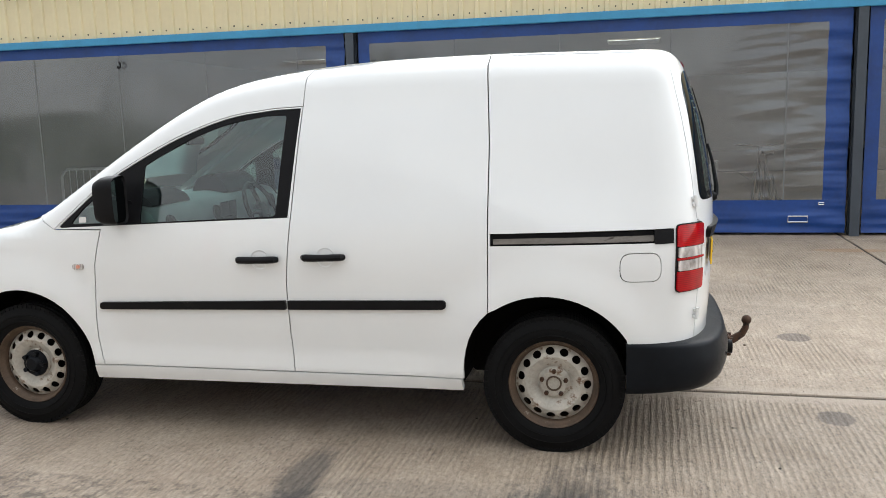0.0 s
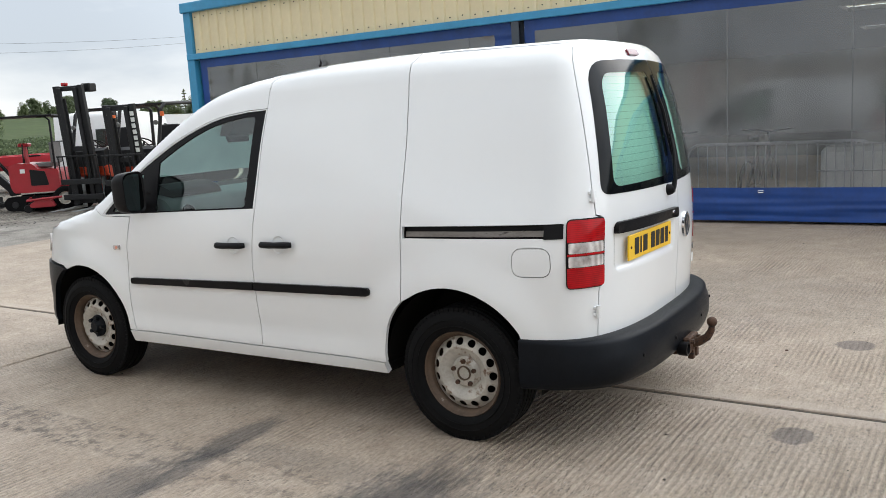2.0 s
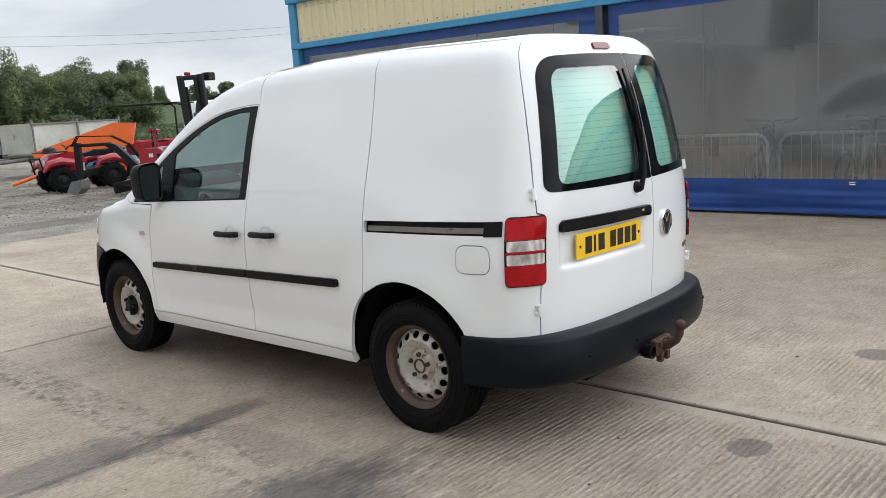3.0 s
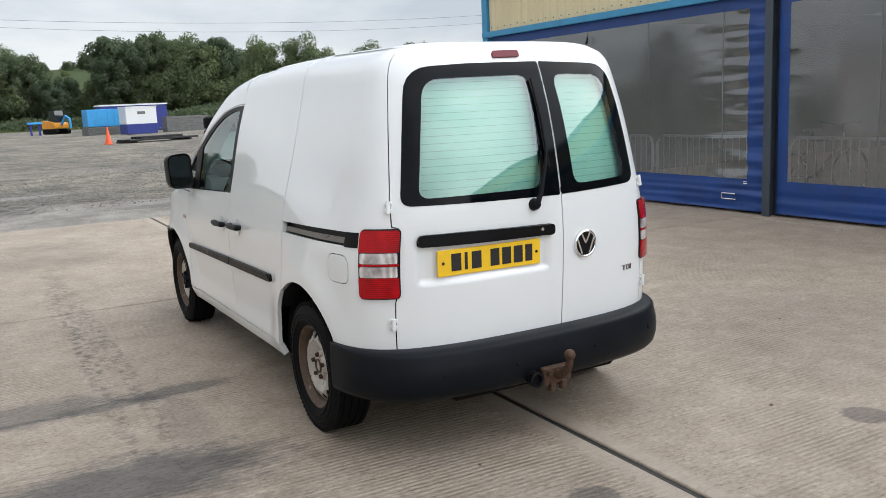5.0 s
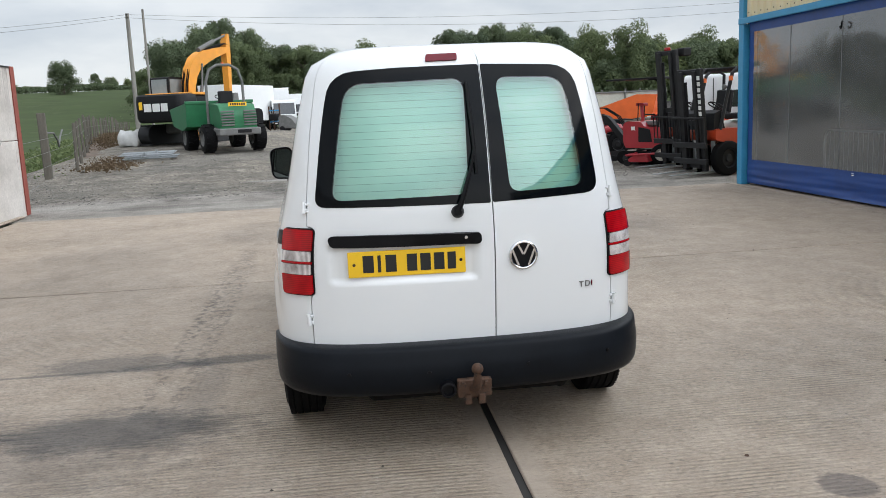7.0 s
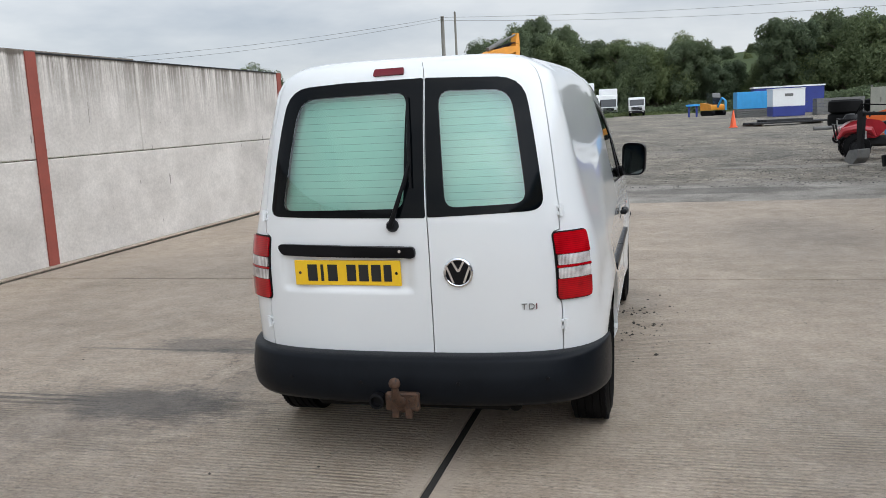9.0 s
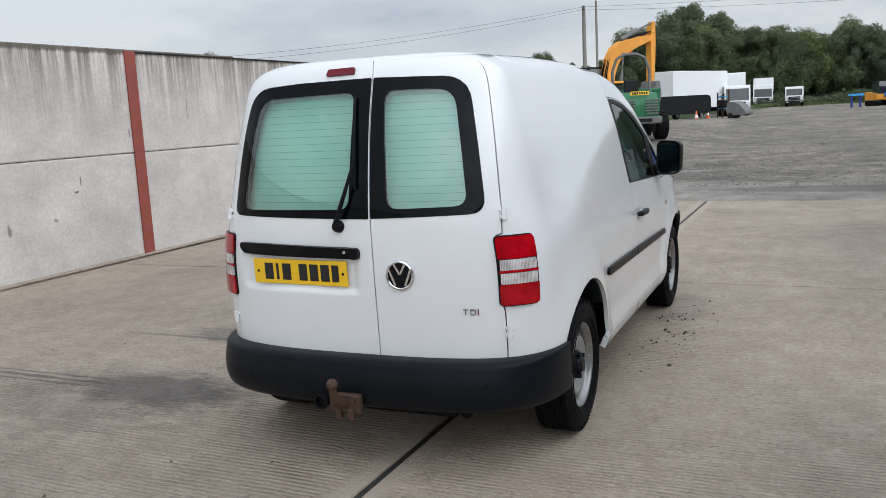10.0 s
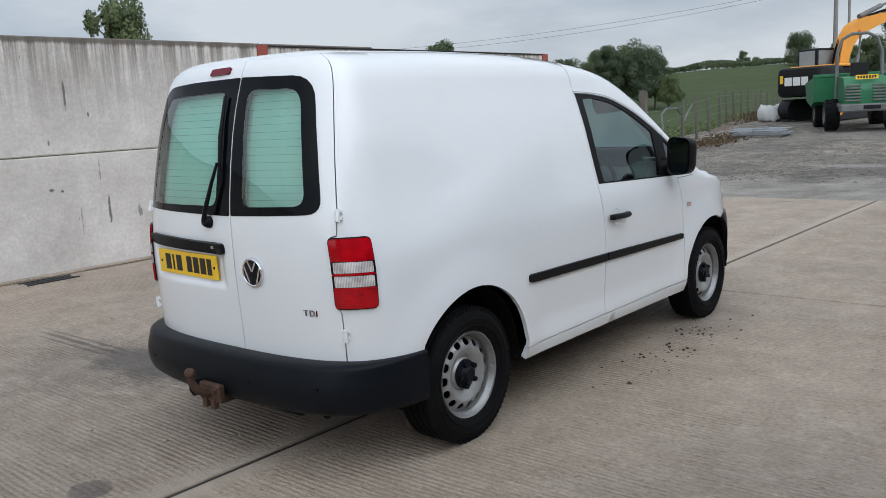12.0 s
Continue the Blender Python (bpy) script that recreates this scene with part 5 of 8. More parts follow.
for k, (word, dy) in enumerate((("T", -0.008), ("D", 0.020), ("I", 0.050))):
    fc = bpy.data.curves.new("letter", "FONT")
    fc.body, fc.size, fc.extrude = word, 0.038, 0.0025
    ss = s_of_y(0.522 + dy, 0.705)
    tmp = new("letter", fc)
    me = bpy.data.meshes.new_from_object(tmp)
    bpy.data.objects.remove(tmp)
    me.materials.append(lens_brake if word == "I" else rim_edge)
    ob = new("badge_letter", me)
    n3 = normal(ss, 0.70)
    right = Vector((0, 0, 1)).cross(n3).normalized()
    up = n3.cross(right)
    ob.matrix_world = Matrix.Translation(body(ss, 0.705) + n3 * 0.003) @ Matrix((right, up, n3)).transposed().to_4x4()
    ob.parent = doors[1]

# lamps at the rear corners
for right_side in (False, True):
    s_in = s_of_y(-0.658)
    lamp_line = rounded([(s_light, light_low), (s_in, light_low), (s_in, light_high), (s_light, light_high)], 0.024)
    fit_side = (lambda o: other_side(o)) if right_side else (lambda o: o)
    unit = sheet(fit_side(lamp_line), lift=0.006, fold=0.03, step=0.03).make("tail_lamp", plastic_black, van, "red and clear tail lamp")
    a, b = s_light + 0.004, s_in - 0.006
    for lo, hi, name, mat, rr in ((0.937, 1.028, "red_lens", lens_red, [0.004, 0.004, 0.018, 0.018]), (0.890, 0.934, "clear_lens", lens_white, 0.006), (0.879, 0.889, "red_lens", lens_red, 0.001), (0.832, 0.877, "clear_lens", lens_white, 0.006), (0.743, 0.830, "red_lens", lens_red, [0.018, 0.018, 0.004, 0.004])):
        inset_ = 0.006 if name == "clear_lens" else 0.0
        sheet(fit_side(rounded([(a + inset_, lo), (b - inset_, lo), (b - inset_, hi), (a + inset_, hi)], rr)), lift=0.014 if name == "red_lens" else 0.013, fold=0.012, step=0.02).make(name, mat, unit)
    # hinges
    for z in (1.122, 0.628):
        ss = s_of_y(-0.690 if z < 1 else -0.698, z)
        ss = 2 * S0 - ss if right_side else ss
        m = Matrix.Translation(body(ss, z)) @ normal(ss, z).to_track_quat("Z", "Y").to_matrix().to_4x4()
        hinge = Shape().rod((0, -0.026, 0.012), (0, 0.026, 0.012), 0.010, n=10)
        hinge.box(-0.017, -0.022, -0.004, 0.017, -0.006, 0.008, 0.003).box(-0.017, 0.008, -0.004, 0.017, 0.022, 0.008, 0.003)
        ob = hinge.make("door_hinge", paint_white, van, "white door hinge")
        up = Vector((0, 0, 1))
        n3 = normal(ss, z)
        rt = up.cross(n3).normalized()
        ob.matrix_world = Matrix.Translation(body(ss, z)) @ Matrix((rt, n3.cross(rt), n3)).transposed().to_4x4()

# high brake lamp and wiper
sheet(rear(rounded([(-0.150, 1.7225), (0.018, 1.7245), (0.018, 1.752), (-0.150, 1.750)], 0.008)), lift=0.010, fold=0.03, step=0.03).make("brake_lamp", lens_brake, doors[0], "high red brake lamp")
def on_rear(y, z, d=0.0):
    s = s_of_y(y, z)
    return body(s, z) + normal(s, z) * d
wiper = Shape().lathe([(0.0001, 0.035), (0.016, 0.033), (0.024, 0.02), (0.028, 0)], Matrix.Translation(on_rear(-0.03, 1.082)) @ pose(0, 0, 0, 0, 84, 0), 18)
wiper.tube([on_rear(-0.03, 1.088, 0.028), on_rear(-0.012, 1.13, 0.036), on_rear(0.035, 1.26, 0.034), on_rear(0.056, 1.34, 0.026)], [0.014, 0.011, 0.008, 0.006], 8)
wiper = wiper.make("rear_wiper", plastic_black, doors[0], "black rear wiper arm")
Shape().tube([on_rear(0.044, 1.625, 0.016), on_rear(0.054, 1.45, 0.018), on_rear(0.062, 1.24, 0.016)], [0.006, 0.009, 0.006], 6).make("wiper_blade", plastic_black, wiper)

# rear bumper: a profile drawn round the corner from wheel arch to wheel arch
PROFILE = [(-0.03, 0.0), (0.0, 0.003), (0.036, 0.0), (0.058, -0.005), (0.070, -0.013), (0.076, -0.026), (0.079, -0.044), (0.090, -0.085), (0.095, -0.13), (0.091, -0.185), (0.078, -0.232), (0.052, -0.262), (0.0, -0.276), (-0.05, -0.270)]
line = list(np.arange(0.318, S0, 0.04)) + [S0]
line += [2 * S0 - s for s in line[::-1][1:]]
rows = []
for s in line:
    ss = min(s, 2 * S0 - s)
    p, n3 = body(s, 0.5), normal(s, 0.5)
    n3.z = 0
    n3.normalize()
    k = 0.14 + 0.86 * smoothstep(0.34, 0.78, ss)
    zt = 0.516 - 0.004 * smoothstep(0.32, 0.8, ss)
    drop = (zt - 0.294 + 0.012 * smoothstep(0.35, 0.8, ss)) / 0.276
    rows.append([tuple(p + n3 * (0.006 + d * k if d > 0 else d) + Vector((0, 0, zt + z * drop - 0.5))) for d, z in PROFILE])
bumper = Shape().grid(rows).make("rear_bumper", plastic_dark, van, "scuffed dark grey plastic rear bumper", 60)
for y, z in ((-0.52, 0.405), (-0.19, 0.40), (0.245, 0.405), (0.60, 0.42)):
    s = s_of_y(y, 0.5)
    p = body(s, 0.5) + Vector((normal(s, 0.5).x, normal(s, 0.5).y, 0)) * 0.103
    Shape().lathe([(0.0001, 0.003), (0.008, 0.002), (0.009, -0.004)], Matrix.Translation((p.x, p.y, z)) @ normal(s, 0.5).to_track_quat("Z", "Y").to_matrix().to_4x4(), 14).make("parking_sensor", plastic_black, bumper)

# tow bar
tow = Shape().tube([(0.60, 0, 0.30), (0.80, 0, 0.318), (0.86, 0, 0.335), (0.90, 0, 0.362), (0.918, 0, 0.395), (0.922, 0, 0.42)], [0.026, 0.025, 0.022, 0.019, 0.017, 0.015], 12)
tow.box(0.80, -0.075, 0.285, 0.835, 0.075, 0.365, 0.006)
tow.box(0.72, -0.05, 0.27, 0.81, 0.05, 0.33, 0.008)
tow.rod((0.83, -0.05, 0.345), (0.852, -0.05, 0.345), 0.012, n=6).rod((0.83, 0.05, 0.345), (0.852, 0.05, 0.345), 0.012, n=6)
tow.box(0.815, 0.015, 0.255, 0.845, 0.045, 0.30, 0.004).box(0.815, -0.045, 0.255, 0.845, -0.015, 0.30, 0.004)
tow = tow.make("tow_bar", rust, van, "rusty tow bar bracket")
Shape().lathe([(0.0001, -0.025)] + [(0.025 * math.cos(radians(a)), 0.025 * math.sin(radians(a))) for a in range(-75, 90, 15)] + [(0.0001, 0.025)], pose(0.922, 0, 0.438), 20).make("tow_ball", rust, tow, "rusty tow ball")
Shape().lathe([(0.0001, 0), (0.028, 0), (0.034, 0.012), (0.034, 0.05), (0.025, 0.052), (0.022, 0.03), (0.0001, 0.03)], pose(0.79, -0.115, 0.325, 0, 90, 0), 20).make("tow_socket", plastic_black, tow, "black trailer socket")

# handles
for lo, mirrored in ((-1.478, False), (-1.150, False), (-1.478, True)):
    hi = lo + 0.198
    owner = [o for o in van.children if o.name.startswith("front_door")][1 if mirrored else 0] if lo < -1.3 else sliding_door
    at_ = (lambda s, z, d: body(2 * S0 - s, z) + normal(2 * S0 - s, z) * d) if mirrored else (lambda s, z, d: body(s, z) + normal(s, z) * d)
    zc = 0.876 if lo < -1.3 else 0.889
    bar = Shape().tube([at_(lo, zc, 0.012), at_(lo + 0.012, zc, 0.03), at_(lo + 0.06, zc, 0.036), at_(lo + 0.1, zc + 0.001, 0.038), at_(hi - 0.05, zc + 0.002, 0.034), at_(hi - 0.012, zc + 0.003, 0.03), at_(hi, zc + 0.003, 0.012)], [0.014, 0.017, 0.017, 0.016, 0.017, 0.017, 0.014], 10)
    bar.make("door_handle", plastic_black, owner, "black pull handle")
    cup = Shape()
    mid = lo + 0.105
    n3 = normal(2 * S0 - mid if mirrored else mid, zc)
    cup.lathe([(0.0001, -0.010), (0.03, -0.006), (0.046, 0.002), (0.05, 0.0015)], Matrix.Translation(at_(mid, zc, 0.001)) @ n3.to_track_quat("Z", "Y").to_matrix().to_4x4(), 28)
    cup.make("handle_dish", paint_white, owner)

# door mirrors
for sgn in (-1, 1):
    m = Matrix.Translation((-2.085, sgn * 0.93, 1.165)) @ pose(0, 0, 0, 0, 0, -9 * sgn)
    case = Shape()
    rings = []
    for u, sx, sz in ((-0.062, 0.50, 0.55), (-0.05, 0.80, 0.82), (-0.02, 0.97, 0.97), (0.03, 1.0, 1.0), (0.05, 0.98, 0.99)):
        rings.append([(u, sgn * (y * sx), z * sz) for y, z in rounded([(-0.086, -0.116), (0.078, -0.112), (0.088, 0.112), (-0.078, 0.124)], 0.055, 6)])
    for r in rings:
        r.append(r[0])
    case.grid(rings)
    for r in (rings[0],):
        case.add(r[:-1], [tuple(range(len(r) - 1))])
    case.add(rings[-1][:-1], [])
    inner = [(0.042, y * 0.9, z * 0.92) for _, y, z in rings[-1][:-1]]
    k = len(case.v)
    nn = len(inner)
    case.v += inner
    case.f += [(k - nn + i, k - nn + (i + 1) % nn, k + (i + 1) % nn, k + i) for i in range(nn)]
    mirror = case.make("door_mirror", plastic_black, van, "black plastic door mirror")
    mirror.matrix_world = m
    Shape().add([(0.044, y * 0.88, z * 0.90) for _, y, z in rings[-1][:-1]], [tuple(range(nn))]).make("mirror_glass", mirror_glass, mirror, "mirror glass", 0)
    Shape().tube([(-0.02, sgn * -0.06, -0.075), (-0.03, sgn * -0.10, -0.085), (-0.04, sgn * -0.135, -0.09)], [0.032, 0.036, 0.045], 10).make("mirror_arm", plastic_black, mirror)
    Shape().prism(rounded([(-2.13, 1.045), (-2.03, 1.05), (-2.05, 1.16), (-2.12, 1.15)], 0.02), sgn * 0.775, sgn * 0.806).make("mirror_base", plastic_black, van)
tag = sheet([(-2.34, 1.050), (-2.30, 1.051), (-2.30, 1.078), (-2.34, 1.077)], lift=-0.006, fold=0).make("window_label", sticker, van, "small white label on the glass")

# wheels
def rim_plate(mat, mat_edge, cap):
    hub = thing("wheel", "", "")
    tyre = Shape()
    outer = [(0.196, 0.055), (0.205, 0.078), (0.225, 0.090), (0.255, 0.096), (0.283, 0.090), (0.300, 0.078)]
    tread = []
    for a, b in ((0.078, 0.060), (0.050, 0.022), (0.014, -0.014), (-0.022, -0.050), (-0.060, -0.078)):
        tread += [(0.3165, a), (0.3165, b), (0.309, b - 0.0015), (0.309, b - 0.0065)]
    tyre.lathe(outer + tread[:-2] + [(r, -z) for r, z in outer[::-1]], None, 64)
    for ring_r in (0.262, 0.232):
        tyre.lathe([(ring_r - 0.003, 0.094), (ring_r, 0.098), (ring_r + 0.003, 0.094)], None, 64)
    for k in range(72):
        tyre.box(0.290, -0.004, 0.060, 0.3168, 0.004, 0.082, 0.0, pose(0, 0, 0, 0, 0, k * 5))
    tyre.make("tyre", rubber, hub, "black worn tyre")
    edge = Shape().lathe([(0.197, 0.062), (0.204, 0.074), (0.200, 0.080), (0.194, 0.076), (0.188, 0.062), (0.181, 0.057), (0.178, 0.050), (0.176, 0.034), (0.175, 0.012), (0.170, 0.0), (0.168, -0.05), (0.190, -0.08)], None, 56)
    edge.make("rim", mat_edge, hub)
    from mathutils.geometry import delaunay_2d_cdt
    circle = lambda r, n, cx=0, cy=0: [(cx + r * math.cos(2 * math.pi * i / n), cy + r * math.sin(2 * math.pi * i / n)) for i in range(n)]
    holes = []
    for k in range(15):
        a = 2 * math.pi * k / 15
        holes.append([(0.150 * math.cos(a) + 0.0165 * math.cos(t) * math.cos(a) - 0.0205 * math.sin(t) * math.sin(a), 0.150 * math.sin(a) + 0.0165 * math.cos(t) * math.sin(a) + 0.0205 * math.sin(t) * math.cos(a)) for t in np.linspace(0, 2 * math.pi, 12, endpoint=False)])
    rings = [circle(0.1745, 60)] + holes
    pts, edges = [], []
    for r in rings:
        k = len(pts)
        pts += r
        edges += [(k + i, k + (i + 1) % len(r)) for i in range(len(r))]
    for r, n in ((0.167, 45), (0.125, 40), (0.11, 36), (0.09, 30), (0.075, 28), (0.066, 28), (0.058, 28), (0.03, 16), (0.0, 1)):
        pts += circle(r, n)
    got, _, tris, *_ = delaunay_2d_cdt([Vector(p) for p in pts], edges, [], 0, 1e-5)
    mid = np.array([np.mean([got[i] for i in t], 0) for t in tris])
    keep = within(mid, rings[0])
    for r in holes:
        keep &= ~within(mid, r)
    deep = [(0.0, 0.036), (0.058, 0.036), (0.066, 0.026), (0.075, 0.016), (0.09, 0.028), (0.11, 0.040), (0.122, 0.046), (0.146, 0.040), (0.160, 0.028), (0.168, 0.018), (0.175, 0.016)]
    disc = Shape().add([(p.x, p.y, table(p.length, deep)) for p in got], [tuple(t) for t, q in zip(tris, keep) if q])
    k = len(disc.v)
    disc.add([(p.x, p.y, table(p.length, deep) - 0.006) for p in got], [tuple(t)[::-1] for t, q in zip(tris, keep) if q])
    disc.make("wheel_disc", mat, hub).location.z = 0.016
    Shape().lathe([(0.0001, -0.02), (0.168, -0.02)], None, 24).make("brake_drum", underside, hub)
    if cap:
        c = Shape().lathe([(0.0001, 0.068), (0.030, 0.068), (0.040, 0.058), (0.046, 0.046), (0.066, 0.040), (0.070, 0.030)], None, 28)
        for i in range(5):
            a = 2 * math.pi * i / 5
            c.rod((0.055 * math.cos(a), 0.055 * math.sin(a), 0.03), (0.055 * math.cos(a), 0.055 * math.sin(a), 0.062), 0.015, 0.012, 8)
        c.make("hub_cap", plastic_dark, hub, "grey plastic hub cap").location.z = 0.016
    else:
        Shape().lathe([(0.0001, 0.030), (0.026, 0.030), (0.030, 0.044), (0.034, 0.044), (0.036, 0.034)], None, 28).make("hub_centre", mat_edge, hub).location.z = 0.016
        for i in range(5):
            a = 2 * math.pi * i / 5 + 0.3
            Shape().lathe([(0.0001, 0.046), (0.006, 0.046), (0.010, 0.050), (0.0115, 0.034)], pose(0.056 * math.cos(a), 0.056 * math.sin(a), 0), 6).make("wheel_bolt", rust, hub).location.z = 0.016
    return hub


def place_wheel(hub, m):
    hub.matrix_world = m
    hub.parent = van


wheel_a = rim_plate(rim_rusty, rim_rust, False)
place_wheel(wheel_a, pose(0, -0.755, 0.314, 90, 0, 0))
wheel_b = rim_plate(rim_rusty, rim_rust, True)
place_wheel(wheel_b, pose(-2.682, -0.755, 0.314, 90, 0, 0))
for x in (0, -2.682):
    hub = rim_plate(rim_silver, rim_edge, True) if x == 0 else copy_thing(hub, Matrix())
    place_wheel(hub, pose(x, 0.755, 0.314, -90, 0, 0))

# wheel housings, floor and axle
for x in (-0.02, -2.69):
    for sgn in (-1, 1):
        liner = Shape().grid([[(x + 0.415 * math.cos(radians(a)), sgn * y, 0.31 + 0.415 * math.sin(radians(a))) for a in range(-8, 189, 8)] for y in (0.45, 0.60, 0.75, 0.805)])
        liner.grid([[(x + r * math.cos(radians(a)), sgn * 0.45, 0.31 + r * math.sin(radians(a))) for a in range(-8, 189, 8)] for r in (0.02, 0.415)])
        liner.make("wheel_housing", underside, van, "black wheel housing")
Shape().box(-2.30, -0.80, 0.26, -0.43, 0.80, 0.33, 0.02).box(-0.45, -0.46, 0.25, 0.70, 0.46, 0.36, 0.03).box(-3.42, -0.5, 0.24, -2.28, 0.5, 0.34, 0.03).box(0.38, -0.70, 0.29, 0.66, 0.70, 0.40, 0.03).make("underbody", underside, van, "dark underbody")
Shape().rod((0, -0.70, 0.30), (0, 0.70, 0.30), 0.035).make("rear_axle", underside, van)
Shape().tube([(-1.5, 0.30, 0.26), (-0.5, 0.32, 0.24), (0.2, 0.40, 0.25), (0.55, 0.45, 0.23)], 0.03, 10).make("exhaust", underside, van)

# the cab
Shape().prism(rounded([(-0.76, 0.36), (0.76, 0.36), (0.76, 1.05), (0.66, 1.62), (-0.66, 1.62), (-0.76, 1.05)], 0.05), -1.16, -1.12, "x").make("bulkhead", lining_light, van, "pale grey cab bulkhead")
dash = Shape().prism(rounded([(-2.52, 0.55), (-2.06, 0.55), (-1.98, 0.80), (-1.95, 1.02), (-2.00, 1.10), (-2.16, 1.125), (-2.50, 1.10)], 0.04), -0.74, 0.74)
dash = dash.make("dashboard", lining_grey, van, "grey dashboard")
for y in (-0.62, -0.12, 0.06, 0.62):
    Shape().lathe([(0.0001, 0.0), (0.034, 0.0), (0.040, 0.012), (0.046, 0.0)], pose(-1.955, y, 1.02, 0, 78, 0), 18).make("air_vent", plastic_black, dash)
Shape().box(-1.99, -0.13, 0.66, -1.935, 0.09, 0.99, 0.01).make("centre_console", plastic_black, dash)
for y in (-0.07, 0.03):
    Shape().box(-1.94, y - 0.04, 0.995, -1.925, y + 0.04, 1.075, 0.008).make("air_vent", plastic_black, dash)
for k in range(3):
    Shape().lathe([(0.0001, 0.012), (0.016, 0.012), (0.018, 0)], pose(-1.936, -0.085 + 0.065 * k, 0.76, 0, 90, 0), 12).make("control_knob", chrome, dash, "chrome-edged knob")
Shape().prism(rounded([(-2.26, 1.10), (-2.02, 1.09), (-2.04, 1.17), (-2.12, 1.225), (-2.22, 1.20)], 0.04), 0.16, 0.58).make("instrument_hood", plastic_black, dash, "black instrument hood")
Shape().prism(rounded([(-2.30, 1.11), (-2.02, 1.105), (-2.05, 1.15), (-2.16, 1.19), (-2.27, 1.165)], 0.035), -0.66, -0.28).make("dash_tray", plastic_black, dash, "dark dashboard tray")
wheel = Shape().tube([(0.185 * math.cos(2 * math.pi * k / 28), 0.185 * math.sin(2 * math.pi * k / 28), 0) for k in range(29)], 0.014, 8)
wheel.box(-0.05, -0.05, -0.02, 0.05, 0.05, 0.02, 0.015).rod((-0.17, 0, 0), (0.17, 0, 0), 0.014).rod((0, -0.17, 0), (0, 0, 0), 0.014)
wheel = wheel.make("steering_wheel", plastic_black, van, "black steering wheel")
wheel.matrix_world = pose(-1.90, 0.37, 0.98, 0, 65, 0)
for y in (-0.38, 0.38):
    seat = Shape().box(-1.82, y - 0.24, 0.50, -1.32, y + 0.24, 0.66, 0.06)
    seat.box(-0.07, -0.24, 0, 0.07, 0.24, 0.62, 0.06, Matrix.Translation((-1.36, y, 0.60)) @ pose(0, 0, 0, 0, 12, 0))
    seat = seat.make("cab_seat", seat_cloth, van, "grey cloth cab seat")
    head = Shape().box(-0.045, -0.13, 0, 0.045, 0.13, 0.17, 0.04).rod((0, -0.06, -0.08), (0, -0.06, 0.02), 0.008).rod((0, 0.06, -0.08), (0, 0.06, 0.02), 0.008)
    head = head.make("headrest", seat_cloth, seat)
    head.matrix_world = pose(-1.225, y, 1.235, 0, 8, 0)
for sgn in (-1, 1):
    Shape().box(-2.22, sgn * 0.775 - 0.02, 0.42, -1.26, sgn * 0.775 + 0.02, 1.035, 0.02).make("door_lining", lining_grey, van, "grey door lining")
Shape().box(-2.14, -0.09, 1.40, -2.11, 0.09, 1.46, 0.012).rod((-2.12, 0, 1.45), (-2.07, 0, 1.52), 0.008).make("inner_mirror", plastic_black, van, "inner mirror")


# ---- machines and stores of the yard ----
def heading(x, y, z, az):
    """A pose whose +x points along the compass angle az (degrees from world +x)."""
    return pose(x, y, z, 0, 0, az)


def wheel_part(owner, x, y, z, r, w, rim_mat, name="wheel", lugs=0):
    """A wheel with its axle along the owner's y."""
    t = Shape().lathe([(r * 0.55, -w / 2), (r * 0.80, -w / 2), (r * 0.94, -w * 0.44), (r, -w * 0.32), (r, w * 0.32), (r * 0.94, w * 0.44), (r * 0.80, w / 2), (r * 0.55, w / 2)], pose(x, y, z, 90, 0, 0), 28)
    for k in range(lugs):
        for s in (-1, 1):
            t.box(r * 0.95, -0.02, 0.02 if s > 0 else -w * 0.42, r * 1.05, 0.03, w * 0.42 if s > 0 else -0.02, 0.0, pose(x, y, z, 90, 0, 0) @ pose(0, 0, 0, 0, 0, (k + (0.5 if s > 0 else 0)) * 360 / lugs) @ pose(0, 0, 0, s * 18, 0, 0))
    tyre = t.make("wheel", rubber, owner, "black rubber tyre")
    Shape().lathe([(0.0001, 0), (r * 0.20, 0.0), (r * 0.25, -0.03), (r * 0.50, -0.05), (r * 0.56, w * 0.08)], pose(x, y, z, 90, 0, 0) @ Matrix.Translation((0, 0, w * 0.42)), 20).make("rim", rim_mat, tyre)
    Shape().lathe([(0.0001, 0), (r * 0.20, 0.0), (r * 0.25, -0.03), (r * 0.50, -0.05), (r * 0.56, w * 0.08)], pose(x, y, z, -90, 0, 0) @ Matrix.Translation((0, 0, w * 0.42)), 20).make("rim", rim_mat, tyre)
    return tyre


